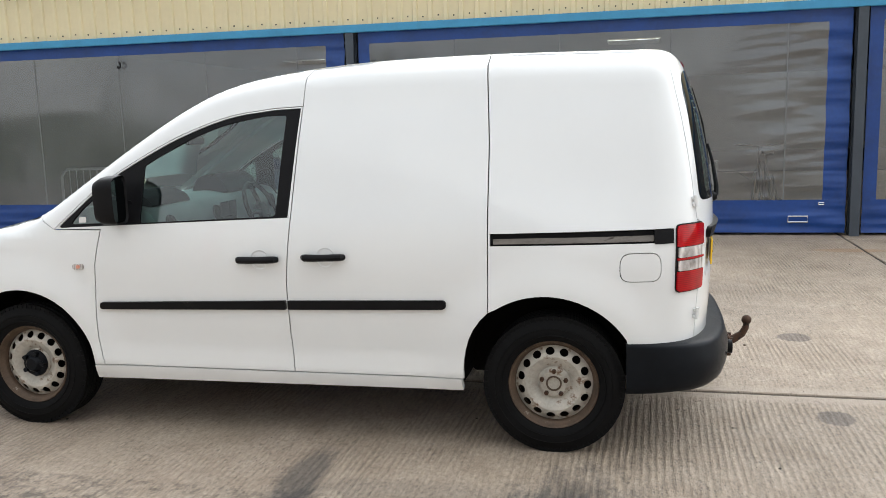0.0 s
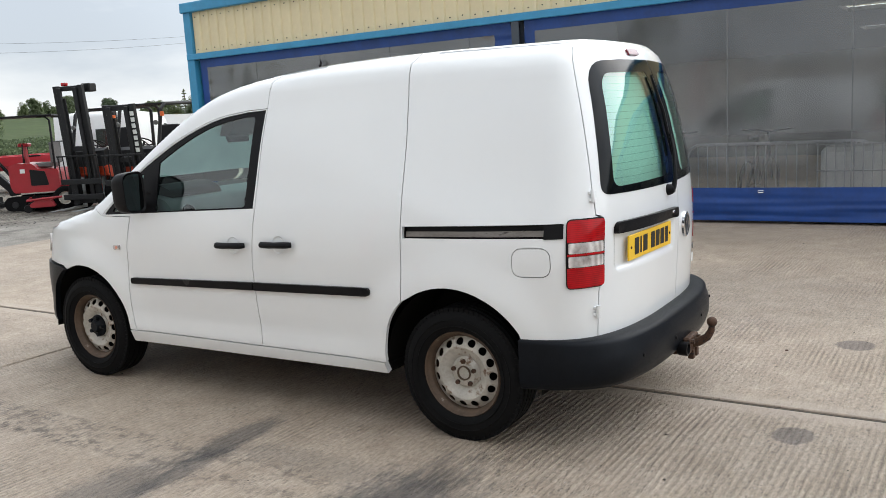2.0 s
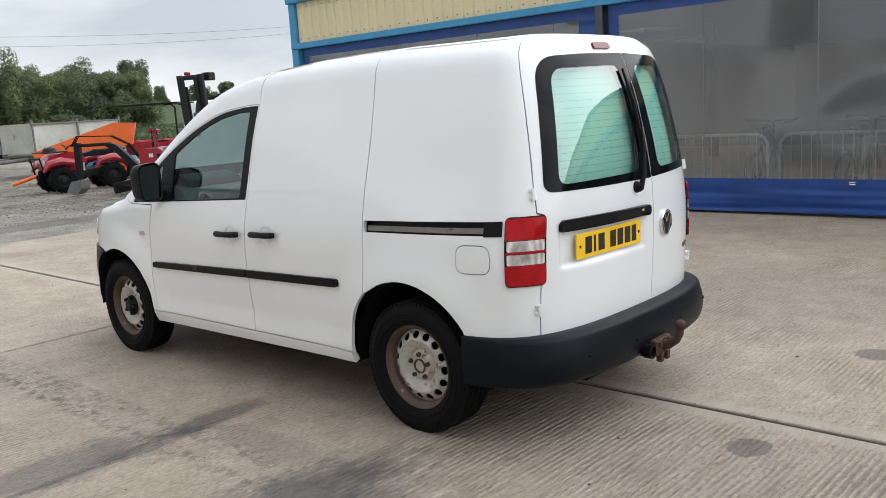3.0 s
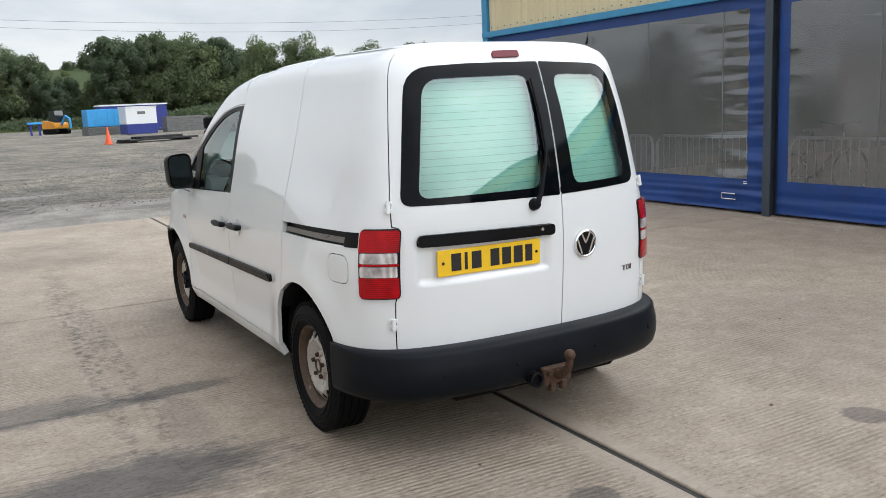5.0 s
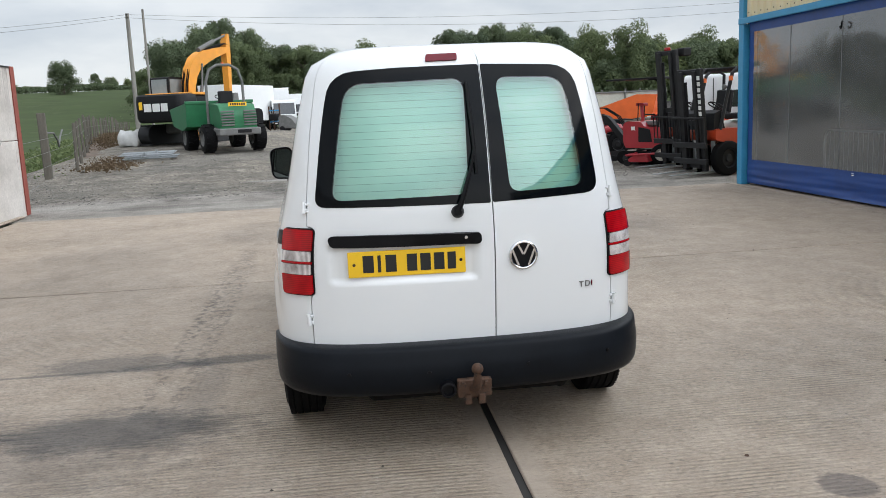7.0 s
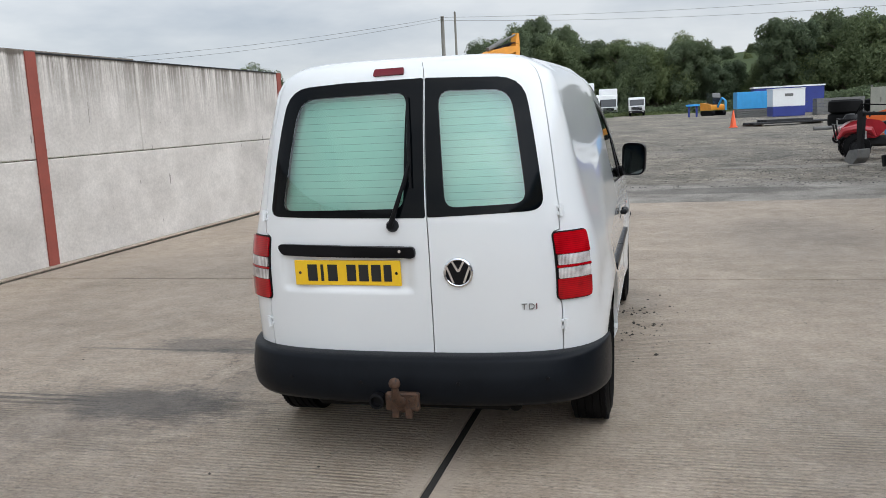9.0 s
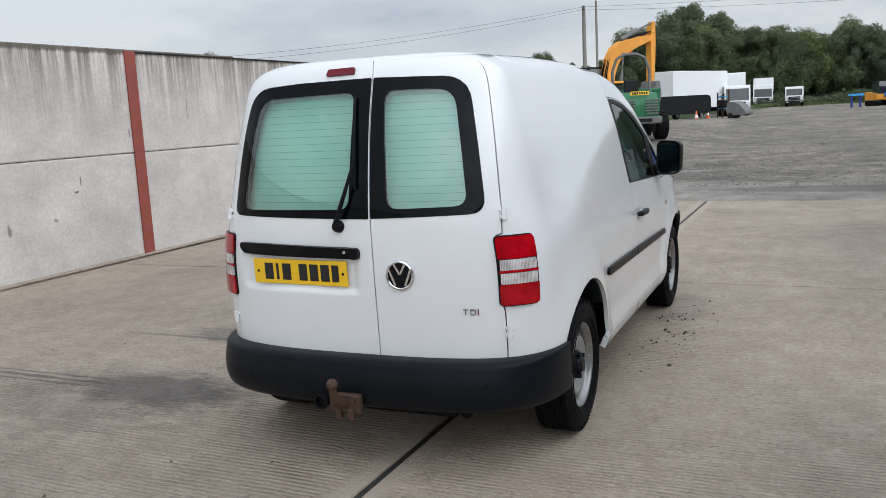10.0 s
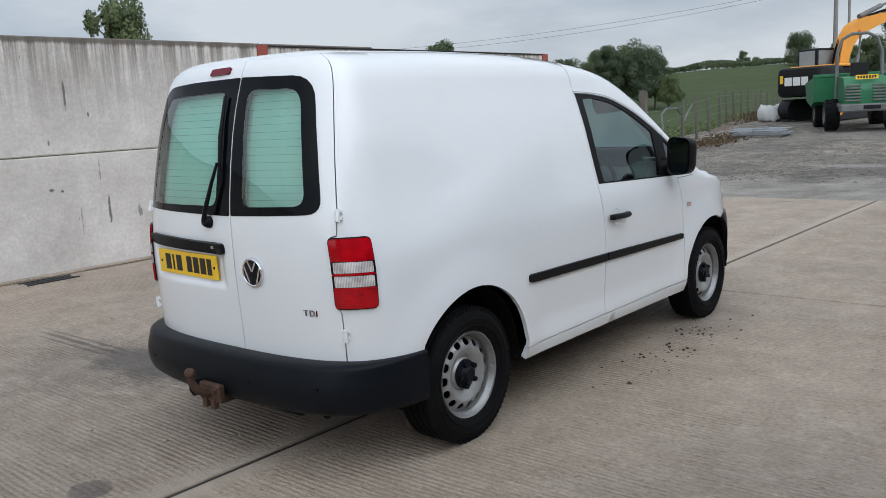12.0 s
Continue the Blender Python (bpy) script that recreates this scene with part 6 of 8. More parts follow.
def forklift(m, mast_h, hood_mat, lamp_top):
    """A counterbalance truck; its forks point along +x from the mast at x = 0.35, its tail lies at -x."""
    f = thing("forklift", "orange and charcoal forklift truck with its mast lowered" if not lamp_top else "orange forklift truck with a tall dark mast", "forklift", m, "parked forklifts")
    wheel_part(f, 0.0, -0.46, 0.34, 0.34, 0.22, forklift_dark)
    wheel_part(f, 0.0, 0.46, 0.34, 0.34, 0.22, forklift_dark)
    wheel_part(f, -1.45, -0.42, 0.27, 0.27, 0.18, forklift_dark)
    wheel_part(f, -1.45, 0.42, 0.27, 0.27, 0.18, forklift_dark)
    Shape().prism(rounded([(-1.95, 0.30), (-0.45, 0.30), (-0.40, 0.55), (0.30, 0.70), (0.30, 0.92), (-0.35, 0.92), (-0.5, 0.80), (-1.95, 0.80)], 0.06), -0.50, 0.50).make("body", forklift_red, f, "orange painted chassis")
    Shape().prism(rounded([(-2.05, 0.45), (-1.2, 0.80), (-0.60, 0.82), (-0.62, 1.02), (-1.25, 1.10), (-2.0, 1.08)], 0.10), -0.47, 0.47).make("counterweight", hood_mat, f, "pale counterweight cover" if hood_mat is cream_white else "")
    Shape().prism([(0.02, 0.90), (0.30, 0.90), (0.28, 1.22), (0.14, 1.28)], -0.44, 0.44).make("cowl", forklift_dark, f)
    seat = Shape().box(-0.98, -0.24, 1.08, -0.50, 0.24, 1.20, 0.05).box(-0.06, -0.23, 0, 0.06, 0.23, 0.52, 0.05, Matrix.Translation((-0.96, 0, 1.16)) @ pose(0, 0, 0, 0, -10, 0))
    seat.make("seat", machine_black, f, "black padded seat")
    w = Shape().tube([(0.16 * math.cos(a), 0.16 * math.sin(a), 0) for a in np.linspace(0, 2 * math.pi, 21)], 0.014, 6).rod((0, 0, -0.28), (0, 0, 0), 0.02).rod((-0.15, 0, 0), (0.15, 0, 0), 0.012)
    w = w.make("steering_wheel", machine_black, f)
    w.matrix_local = pose(-0.12, 0.0, 1.36, 0, -28, 0)
    for y in (-0.48, 0.48):
        Shape().tube([(0.18, y, 0.90), (0.02, y, 1.55), (-0.10, y, 1.98), (-0.22, y, 2.08), (-1.25, y, 2.10), (-1.40, y, 2.02), (-1.38, y, 1.10)], 0.036, 8).make("guard_post", forklift_dark, f, "dark overhead guard post")
    for k in range(7):
        Shape().box(-0.30 - k * 0.15, -0.46, 2.08, -0.25 - k * 0.15, 0.46, 2.11, 0.006).make("guard_bar", forklift_dark, f)
    tilt = pose(0.36, 0, 0, 0, 5, 0)
    for y in (-0.30, 0.30):
        Shape().box(-0.045, y - 0.055, 0.10, 0.045, y + 0.055, mast_h, 0.008, tilt).make("mast_rail", forklift_dark, f, "charcoal mast rail")
        Shape().box(0.02, y * 0.66 - 0.045, 0.15, 0.09, y * 0.66 + 0.045, mast_h - 0.04, 0.008, tilt).make("mast_rail", forklift_dark, f, "charcoal inner mast rail")
        Shape().rod(tilt @ Vector((0.0, y * 0.5, 0.2)), tilt @ Vector((0.0, y * 0.5, mast_h - 0.25)), 0.03).make("lift_cylinder", machine_black, f)
    for z in (0.2, mast_h * 0.5, mast_h - 0.06):
        Shape().box(-0.05, -0.34, z - 0.05, 0.03, 0.34, z + 0.05, 0.01, tilt).make("mast_crossbar", forklift_dark, f)
    for z in (0.30, 0.62):
        Shape().box(0.10, -0.50, z - 0.055, 0.15, 0.50, z + 0.055, 0.008, tilt).make("fork_carriage", forklift_dark, f)
    for k in range(9):
        Shape().box(0.11, -0.49 + k * 0.12, 0.62, 0.13, -0.475 + k * 0.12, 1.16, 0.0, tilt).make("load_guard_bar", forklift_dark, f)
    Shape().box(0.105, -0.50, 1.14, 0.14, 0.50, 1.17, 0.0, tilt).make("load_guard_rail", forklift_dark, f)
    for y in (-0.28, 0.28):
        Shape().box(0.15, y - 0.055, 0.05, 0.19, y + 0.055, 0.70, 0.008).prism([(0.15, 0.045), (1.20, 0.05), (1.22, 0.060), (0.19, 0.09), (0.15, 0.09)], y - 0.05, y + 0.05).make("fork", steel, f, "worn steel fork")
    for y in (-0.44, 0.44):
        Shape().lathe([(0.0001, 0.03), (0.045, 0.03), (0.05, 0.0), (0.03, -0.04)], Matrix.Translation((0.05, y, 1.72)) @ pose(0, 0, 0, 0, 90, 0), 12).make("work_lamp", dusty_grey, f)
    Shape().lathe([(0.0001, 0.09), (0.038, 0.085), (0.042, 0.0)], pose(0.0, 0.56, 1.84), 12).make("beacon", machine_orange, f, "orange beacon")
    if lamp_top:
        Shape().box(-0.12, 0.20, mast_h - 0.15, 0.10, 0.42, mast_h + 0.02, 0.02).make("mast_lamp", machine_black, f).matrix_local = pose(0.36, 0, 0)
        Shape().box(-0.05, -0.36, mast_h, 0.05, -0.24, mast_h + 0.07, 0.02).make("red_lamp", lens_red, f).matrix_local = pose(0.33, 0, 0)
    else:
        for k in range(7):
            Shape().box(0.048, 0.258, mast_h - 0.22 - k * 0.115, 0.052, 0.342, mast_h - 0.14 - k * 0.115, 0.0, tilt).make("lettering_bar", sticker, f, "plain white bar")
    return f


forklift(heading(-11.5, 6.7, 0, 285) @ Matrix.Scale(0.96, 4), 2.10, cream_white, False)
forklift(heading(-13.3, 7.0, 0, 285) @ Matrix.Scale(0.96, 4), 2.58, forklift_red, True)


def panel_van(m, label, glazed):
    """A van with its nose along +x; a glazed one has a window in one rear door."""
    v = thing("parked_van", label, "van", m, "parked white vans")
    side = rounded([(-2.42, 0.30), (2.20, 0.30), (2.42, 0.62), (2.20, 0.98), (1.62, 1.14), (0.95, 1.80), (0.55, 1.97), (-2.30, 2.02), (-2.40, 1.2)], 0.12)
    Shape().prism(side, -0.86, 0.86).make("body", truck_white, v)
    for y in (-0.864, 0.864):
        Shape().prism(rounded([(0.66, 1.18), (1.44, 1.16), (0.96, 1.68), (0.68, 1.70)], 0.06), y - 0.006, y + 0.006).make("side_window", dark_window, v)
        Shape().box(-2.1, y - 0.012, 0.56, 1.5, y + 0.012, 0.64, 0.008).make("rubbing_strip", machine_black, v, "black rubbing strip")
        Shape().box(1.28, y * 1.02 - 0.02, 1.16, 1.40, y * 1.02 + 0.20 * (1 if y > 0 else -1), 1.40, 0.03).make("mirror", machine_black, v, "black door mirror")
        for x in (-1.45, 1.45):
            wheel_part(v, x, y * 0.90, 0.32, 0.32, 0.2, rim_silver)
    Shape().prism([(1.00, 1.76), (1.60, 1.17), (1.62, 1.19), (1.02, 1.78)], -0.72, 0.72).make("windscreen", dark_window, v)
    if glazed:
        Shape().box(-2.415, -0.74, 1.22, -2.385, -0.10, 1.62, 0.012).make("rear_window", dark_window, v)
    Shape().box(-2.416, -0.004, 0.40, -2.39, 0.004, 1.92).make("door_gap", machine_black, v, "dark gap between the rear doors")
    return v


panel_van(heading(-17.0, 10.6, -0.01, 125), "plain white panel van with one rear window behind the forklifts", True)
panel_van(heading(-20.55, 15.7, -0.01, 70), "plain white panel van parked farther along the yard", False)

# quad bike
quad = thing("quad_bike", "red quad bike with black racks and knobbly tyres", "quad bike", heading(-18.5, 6.45, 0, 265))
for x, y in ((0.64, -0.42), (0.64, 0.42), (-0.62, -0.40), (-0.62, 0.40)):
    wheel_part(quad, x, y, 0.31, 0.31, 0.24, forklift_dark, lugs=12)
Shape().prism(rounded([(0.95, 0.55), (1.02, 0.72), (0.80, 0.90), (0.40, 0.98), (0.10, 0.92), (-0.05, 0.75), (0.2, 0.5)], 0.08), -0.30, 0.30).make("front_fairing", machine_red, quad)
for y in (-0.43, 0.43):
    for x in (0.64, -0.62):
        Shape().tube([(x + 0.42, y, 0.52), (x + 0.30, y, 0.70), (x, y, 0.76), (x - 0.30, y, 0.70), (x - 0.40, y, 0.55)], [0.03, 0.09, 0.10, 0.09, 0.03], 8).make("mudguard", machine_red, quad)
    Shape().lathe([(0.0001, 0.03), (0.07, 0.02), (0.08, 0)], Matrix.Translation((0.98, y * 0.6, 0.72)) @ pose(0, 0, 0, 0, 90, 0), 12).make("headlamp", lens_white, quad)
Shape().prism(rounded([(0.1, 0.80), (-0.75, 0.82), (-0.85, 0.92), (-0.3, 0.96), (0.05, 0.88)], 0.05), -0.16, 0.16).make("saddle", machine_black, quad, "black saddle")
Shape().box(-0.55, -0.22, 0.30, 0.60, 0.22, 0.56, 0.08).make("engine", forklift_dark, quad)
for x0, x1, z in ((0.45, 1.0, 0.98), (-1.05, -0.5, 0.95)):
    r_ = Shape().tube([(x0, -0.42, z), (x1, -0.42, z), (x1, 0.42, z), (x0, 0.42, z), (x0, -0.42, z)], 0.016, 6)
    for k in range(5):
        r_.rod((x0 + (x1 - x0) * k / 4, -0.42, z), (x0 + (x1 - x0) * k / 4, 0.42, z), 0.011, n=6)
    r_.make("rack", machine_black, quad, "black tube rack")
Shape().tube([(1.02, -0.35, 0.45), (1.10, -0.35, 0.85), (1.10, 0.35, 0.85), (1.02, 0.35, 0.45)], 0.02, 6).make("bull_bar", machine_black, quad)
Shape().tube([(0.28, -0.38, 1.13), (0.30, -0.12, 1.10), (0.32, 0, 1.02), (0.30, 0.12, 1.10), (0.28, 0.38, 1.13)], 0.02, 6).make("handlebar", machine_black, quad)
Shape().lathe([(0.0001, 0.14), (0.14, 0.10), (0.20, 0.0)], pose(0.72, 0, 0.98), 14).make("rack_bag", machine_black, quad)

# small digger: red body, black arm reaching towards the quad bike
dig = thing("mini_digger", "small red tracked digger with a black arm and a thin canopy", "digger", heading(-15.0, 6.75, 0, 215) @ Matrix.Diagonal((0.97, 0.97, 0.93, 1)))
for y in (-0.34, 0.34):
    tr_ = Shape().prism(rounded([(-0.52, 0.0), (0.52, 0.0), (0.62, 0.16), (0.52, 0.32), (-0.52, 0.32), (-0.62, 0.16)], 0.1), y - 0.09, y + 0.09)
    tr_.make("track", rubber, dig, "black rubber track")
    for x in (-0.36, 0.0, 0.36):
        Shape().lathe([(0.0001, 0.1), (0.07, 0.1), (0.09, 0.06)], Matrix.Translation((x, y, 0.14)) @ pose(0, 0, 0, 90 if y < 0 else -90, 0, 0), 12).make("track_roller", forklift_dark, dig)
Shape().prism(rounded([(1.02, 0.02), (1.08, 0.02), (1.12, 0.27), (1.04, 0.29)], 0.01), -0.50, 0.50).make("blade", machine_black, dig, "black dozer blade")
for y in (-0.22, 0.22):
    Shape().box(0.40, y - 0.03, 0.10, 1.04, y + 0.03, 0.18, 0.01).make("blade_arm", machine_black, dig)
Shape().prism(rounded([(-0.62, 0.40), (0.36, 0.40), (0.42, 0.55), (0.42, 1.00), (0.30, 1.06), (-0.10, 1.04), (-0.18, 0.92), (-0.62, 0.90)], 0.06), -0.42, 0.42).make("body", machine_red, dig)
for y in (-0.424, 0.424):
    Shape().prism(rounded([(-0.40, 0.55), (-0.02, 0.55), (-0.02, 0.92), (-0.34, 0.86)], 0.03), y - 0.004, y + 0.004).make("side_panel", machine_black, dig)
    Shape().box(0.08, y - 0.005, 0.84, 0.18, y + 0.005, 0.93).make("data_plate", sticker, dig, "pale plate")
Shape().tube([(0.38, -0.32, 1.0), (0.38, -0.32, 1.16), (0.34, -0.30, 1.20), (0.0, -0.30, 1.20)], 0.02, 6).make("grab_rail", machine_black, dig)
Shape().box(-0.44, -0.22, 0.94, -0.06, 0.22, 1.05, 0.04).box(-0.50, -0.22, 1.02, -0.40, 0.22, 1.50, 0.04).make("seat", dusty_grey, dig, "grey padded seat")
Shape().rod((0.20, -0.08, 1.0), (0.24, -0.10, 1.42), 0.045).box(0.12, -0.20, 1.42, 0.34, 0.02, 1.50, 0.02).make("control_column", machine_red, dig, "red control column")
for y in (-0.16, 0.10):
    Shape().rod((0.22, y, 1.06), (0.20, y, 1.48), 0.013).make("lever", machine_black, dig)
for y in (-0.40, 0.40):
    Shape().tube([(-0.56, y, 0.9), (-0.56, y, 1.98), (-0.48, y, 2.06), (-0.30, y, 2.07)], 0.022, 6).make("canopy_post", machine_black, dig)
Shape().rod((-0.56, -0.40, 1.5), (-0.56, 0.40, 1.5), 0.016).make("canopy_brace", machine_black, dig)
Shape().box(-0.66, -0.50, 2.07, 0.86, 0.50, 2.11, 0.012).make("canopy", machine_black, dig, "thin dark canopy")
Shape().prism(rounded([(0.42, 0.34), (0.60, 0.32), (0.64, 0.43), (1.20, 1.04), (1.42, 1.17), (1.41, 1.25), (1.17, 1.20), (1.06, 1.11), (0.50, 0.50)], 0.03), -0.07, 0.07).make("boom", machine_black, dig, "black steel boom")
Shape().box(1.28, -0.04, 1.17, 2.18, 0.04, 1.25, 0.02).make("link_arm", machine_black, dig)
Shape().rod((0.62, 0, 0.60), (1.10, 0, 1.0), 0.035).make("boom_cylinder", steel, dig, "bright hydraulic rod")
Shape().prism(rounded([(2.06, 1.28), (2.20, 1.28), (2.22, 0.95), (2.20, 0.30), (2.11, 0.30), (2.07, 0.9)], 0.03), -0.055, 0.055).make("dipper", machine_black, dig)
Shape().box(2.05, -0.072, 0.60, 2.16, -0.070, 0.80).make("warning_label", sticker, dig, "white label")
Shape().prism(rounded([(2.04, 0.38), (2.30, 0.34), (2.44, 0.10), (2.30, 0.02), (2.20, 0.01), (2.06, 0.16)], 0.03), -0.19, 0.19).make("bucket", dusty_grey, dig, "worn grey bucket")
for y in (-0.06, 0.0, 0.06):
    Shape().tube([(0.55, y, 0.75), (0.85, y, 1.18), (1.25, y, 1.40), (1.75, y, 1.42), (2.1, y, 1.44), (2.26, y, 1.20)], 0.013, 6).make("hose", rubber, dig)

# ride-on mower beside the forklifts
mow = thing("ride_on_mower", "red ride-on mower with wide cutting decks", "mower", heading(-14.1, 7.35, 0, 232) @ Matrix.Scale(0.86, 4))
for x, y, r in ((0.55, -0.5, 0.28), (0.55, 0.5, 0.28), (-0.65, -0.42, 0.22), (-0.65, 0.42, 0.22)):
    wheel_part(mow, x, y, r, r, 0.22, cream_white)
Shape().prism(rounded([(-0.95, 0.40), (0.55, 0.40), (0.50, 0.62), (0.2, 0.72), (0.0, 0.80), (-0.2, 1.02), (-0.85, 0.98)], 0.1), -0.36, 0.36).make("bonnet", machine_red, mow)
Shape().box(-0.10, -0.25, 0.80, 0.30, 0.25, 0.90, 0.04).box(-0.16, -0.25, 0.86, -0.06, 0.25, 1.22, 0.04).make("seat", machine_black, mow, "black padded seat")
for y in (-0.62, 0.0, 0.62):
    Shape().prism(rounded([(0.75, 0.12), (1.30, 0.12), (1.32, 0.20), (1.15, 0.30), (0.85, 0.30)], 0.04), y - 0.29, y + 0.29).make("cutting_deck", machine_red, mow)
    Shape().lathe([(0.0001, -0.06), (0.09, -0.06), (0.10, 0), (0.09, 0.06), (0.0001, 0.06)], pose(1.36, y + 0.2, 0.10, 90, 0, 0), 14).make("gauge_roller", machine_black, mow)
Shape().tube([(0.60, -0.95, 0.34), (1.35, -0.95, 0.30), (1.35, 0.95, 0.30), (0.60, 0.95, 0.34)], 0.03, 6).make("deck_frame", machine_red, mow)
for x, z in ((-0.35, 0.80), (-0.62, 0.82)):
    Shape().box(x - 0.08, -0.368, z - 0.06, x + 0.08, -0.363, z + 0.06).make("number_label", sticker, mow, "white label")

# red plant trailer standing behind the digger
ptr = thing("plant_trailer", "low red plant trailer with a raised ramp", "trailer", heading(-21.4, 11.1, 0, 240))
Shape().box(-1.9, -0.85, 0.62, 1.6, 0.85, 0.74, 0.02).make("deck", machine_red, ptr)
for y in (-0.88, 0.88):
    Shape().box(-1.9, y - 0.04, 0.74, 1.6, y + 0.04, 1.02, 0.015).make("side_rail", machine_red, ptr)
    for x in (-0.75, 0.0):
        wheel_part(ptr, x, y * 1.08, 0.30, 0.30, 0.18, cream_white)
    Shape().prism(rounded([(-1.15, 0.62), (-1.0, 0.74), (0.28, 0.74), (0.42, 0.62), (0.28, 0.68), (-1.0, 0.68)], 0.01), y * 1.02, y * 1.02 + 0.2 * (1 if y > 0 else -1)).make("mudguard", machine_red, ptr)
Shape().tube([(1.6, -0.6, 0.66), (2.8, 0, 0.55), (3.1, 0, 0.55)], 0.045, 6).tube([(1.6, 0.6, 0.66), (2.8, 0, 0.55)], 0.045, 6).make("drawbar", machine_red, ptr)
Shape().rod((2.7, 0.1, 0.0), (2.7, 0.1, 0.8), 0.03).make("prop_stand", dusty_grey, ptr)

# orange tipping hopper on a small chassis
hop = thing("orange_hopper", "orange steel hopper on a small wheeled chassis", "hopper", heading(-21.5, 8.40, 0, 240) @ Matrix.Scale(1.0, 4))
Shape().prism([(-1.0, 0.98), (-1.15, 1.58), (-0.55, 1.62), (1.65, 0.92), (1.60, 0.78), (0.2, 0.82)], -0.75, -0.71).prism([(-1.0, 0.98), (-1.15, 1.58), (-0.55, 1.62), (1.65, 0.92), (1.60, 0.78), (0.2, 0.82)], 0.71, 0.75).prism([(-1.0, 0.98), (-1.04, 1.0), (0.2, 0.86), (1.60, 0.82), (1.60, 0.78), (0.2, 0.82)], -0.71, 0.71).prism([(-1.0, 0.98), (-1.15, 1.58), (-1.11, 1.58), (-0.96, 0.98)], -0.71, 0.71).make("hopper_bin", machine_orange, hop, "open orange bin", 0)
for k in range(3):
    Shape().prism([(-0.6 + k * 0.55, 0.9), (-0.52 + k * 0.55, 0.9), (-0.52 + k * 0.55, 1.50 - k * 0.17), (-0.6 + k * 0.55, 1.52 - k * 0.17)], -0.78, -0.75).make("rib", machine_orange, hop)
Shape().box(-1.0, -0.5, 0.42, 1.1, 0.5, 0.62, 0.03).make("chassis", container_blue, hop, "blue chassis")
for x, y in ((-0.6, -0.6), (-0.6, 0.6), (0.6, -0.6), (0.6, 0.6)):
    wheel_part(hop, x, y, 0.32, 0.32, 0.2, machine_orange)
for y in (-0.35, 0.35):
    Shape().rod((0.9, y, 0.5), (2.3, y, 0.06), 0.05).make("ramp_leg", machine_orange, hop)

# canvas-sided trailer
trl = thing("canvas_trailer", "farm trailer with weathered pale canvas sides and a drawbar", "trailer", heading(-27.1, 10.62, 0, 275))
for y in (-1.05, 1.05):
    side = Shape().grid([[(x, y + 0.02 * math.sin(3.1 * x + z) * (1 if 0.9 < z < 1.6 else 0.3), z) for x in np.linspace(-0.95, 2.3, 22)] for z in (0.80, 0.95, 1.2, 1.45, 1.62, 1.74)])
    side.make("side_sheet", canvas, trl)
Shape().grid([[(2.28 + 0.012 * math.sin(4 * y), y, z) for y in np.linspace(-1.05, 1.05, 14)] for z in (0.80, 1.1, 1.5, 1.78)]).make("end_sheet", canvas, trl)
for y in (-1.08, 1.08):
    for x in (-0.9, 0.68, 2.26):
        Shape().box(x - 0.03, y - 0.02, 0.62, x + 0.03, y + 0.02, 1.86, 0.006).make("stake", dusty_grey, trl)
    Shape().box(-0.95, y - 0.025, 1.72, 2.3, y + 0.025, 1.77, 0.006).make("top_rail", dusty_grey, trl)
    Shape().box(-0.95, y * 0.6 - 0.05, 0.50, 2.3, y * 0.6 + 0.05, 0.66, 0.006).make("chassis_beam", dusty_grey, trl)
Shape().box(-0.95, -1.05, 0.66, 2.3, 1.05, 0.76, 0.02).make("bed", timber, trl)
for y in (-1.05, 1.05):
    wheel_part(trl, 0.2, y * 0.82, 0.40, 0.40, 0.28, dusty_grey)
Shape().tube([(2.3, -0.6, 0.62), (4.0, 0, 0.50), (4.4, 0, 0.5)], 0.06, 8).tube([(2.3, 0.6, 0.62), (4.0, 0, 0.50)], 0.06, 8).make("drawbar", dusty_grey, trl)
Shape().rod((3.7, 0.15, 0.2), (3.7, 0.15, 0.75), 0.03).make("jockey_leg", dusty_grey, trl)
wheel_part(trl, 3.7, 0.15, 0.14, 0.14, 0.08, dusty_grey)

# large used tyres, stacked two high
big_tyre = Shape().lathe([(0.42, -0.32), (0.66, -0.34), (0.80, -0.26), (0.82, 0), (0.80, 0.26), (0.66, 0.34), (0.42, 0.32)], None, 26).mesh("used_tyre", rubber)
for k in range(2):
    for z in (0.34, 1.02):
        ob = new("used_tyre", big_tyre)
        ob.matrix_world = pose(-43.4 - 0.2 * k + (0.1 if z > 1 else 0), 12.2 - 1.66 * k, yard_height(-43, 12) + z)
        tagged(ob, "large worn black tractor tyre lying in a stack", "tyre", "stacked tyres")

# green tractor far behind the trailer
tra = thing("tractor", "pale green tractor with a glazed cab", "tractor", heading(-53.4, 17.1, -0.02, 250) @ Matrix.Scale(0.72, 4))
Shape().prism(rounded([(-0.3, 0.8), (2.0, 0.8), (2.1, 1.5), (0.2, 1.75), (-0.3, 1.6)], 0.1), -0.45, 0.45).make("bonnet", light_green, tra)
Shape().prism(rounded([(-1.5, 1.2), (0.1, 1.2), (0.25, 2.55), (-1.4, 2.6)], 0.1), -0.7, 0.7).make("cab", dark_window, tra, "glazed cab")
Shape().box(-1.6, -0.8, 2.6, 0.35, 0.8, 2.75, 0.06).make("cab_roof", light_green, tra)
for x, y, r in ((-1.0, -0.85, 0.8), (-1.0, 0.85, 0.8), (1.5, -0.8, 0.5), (1.5, 0.8, 0.5)):
    wheel_part(tra, x, y, r, r, 0.4, dusty_grey, lugs=0)


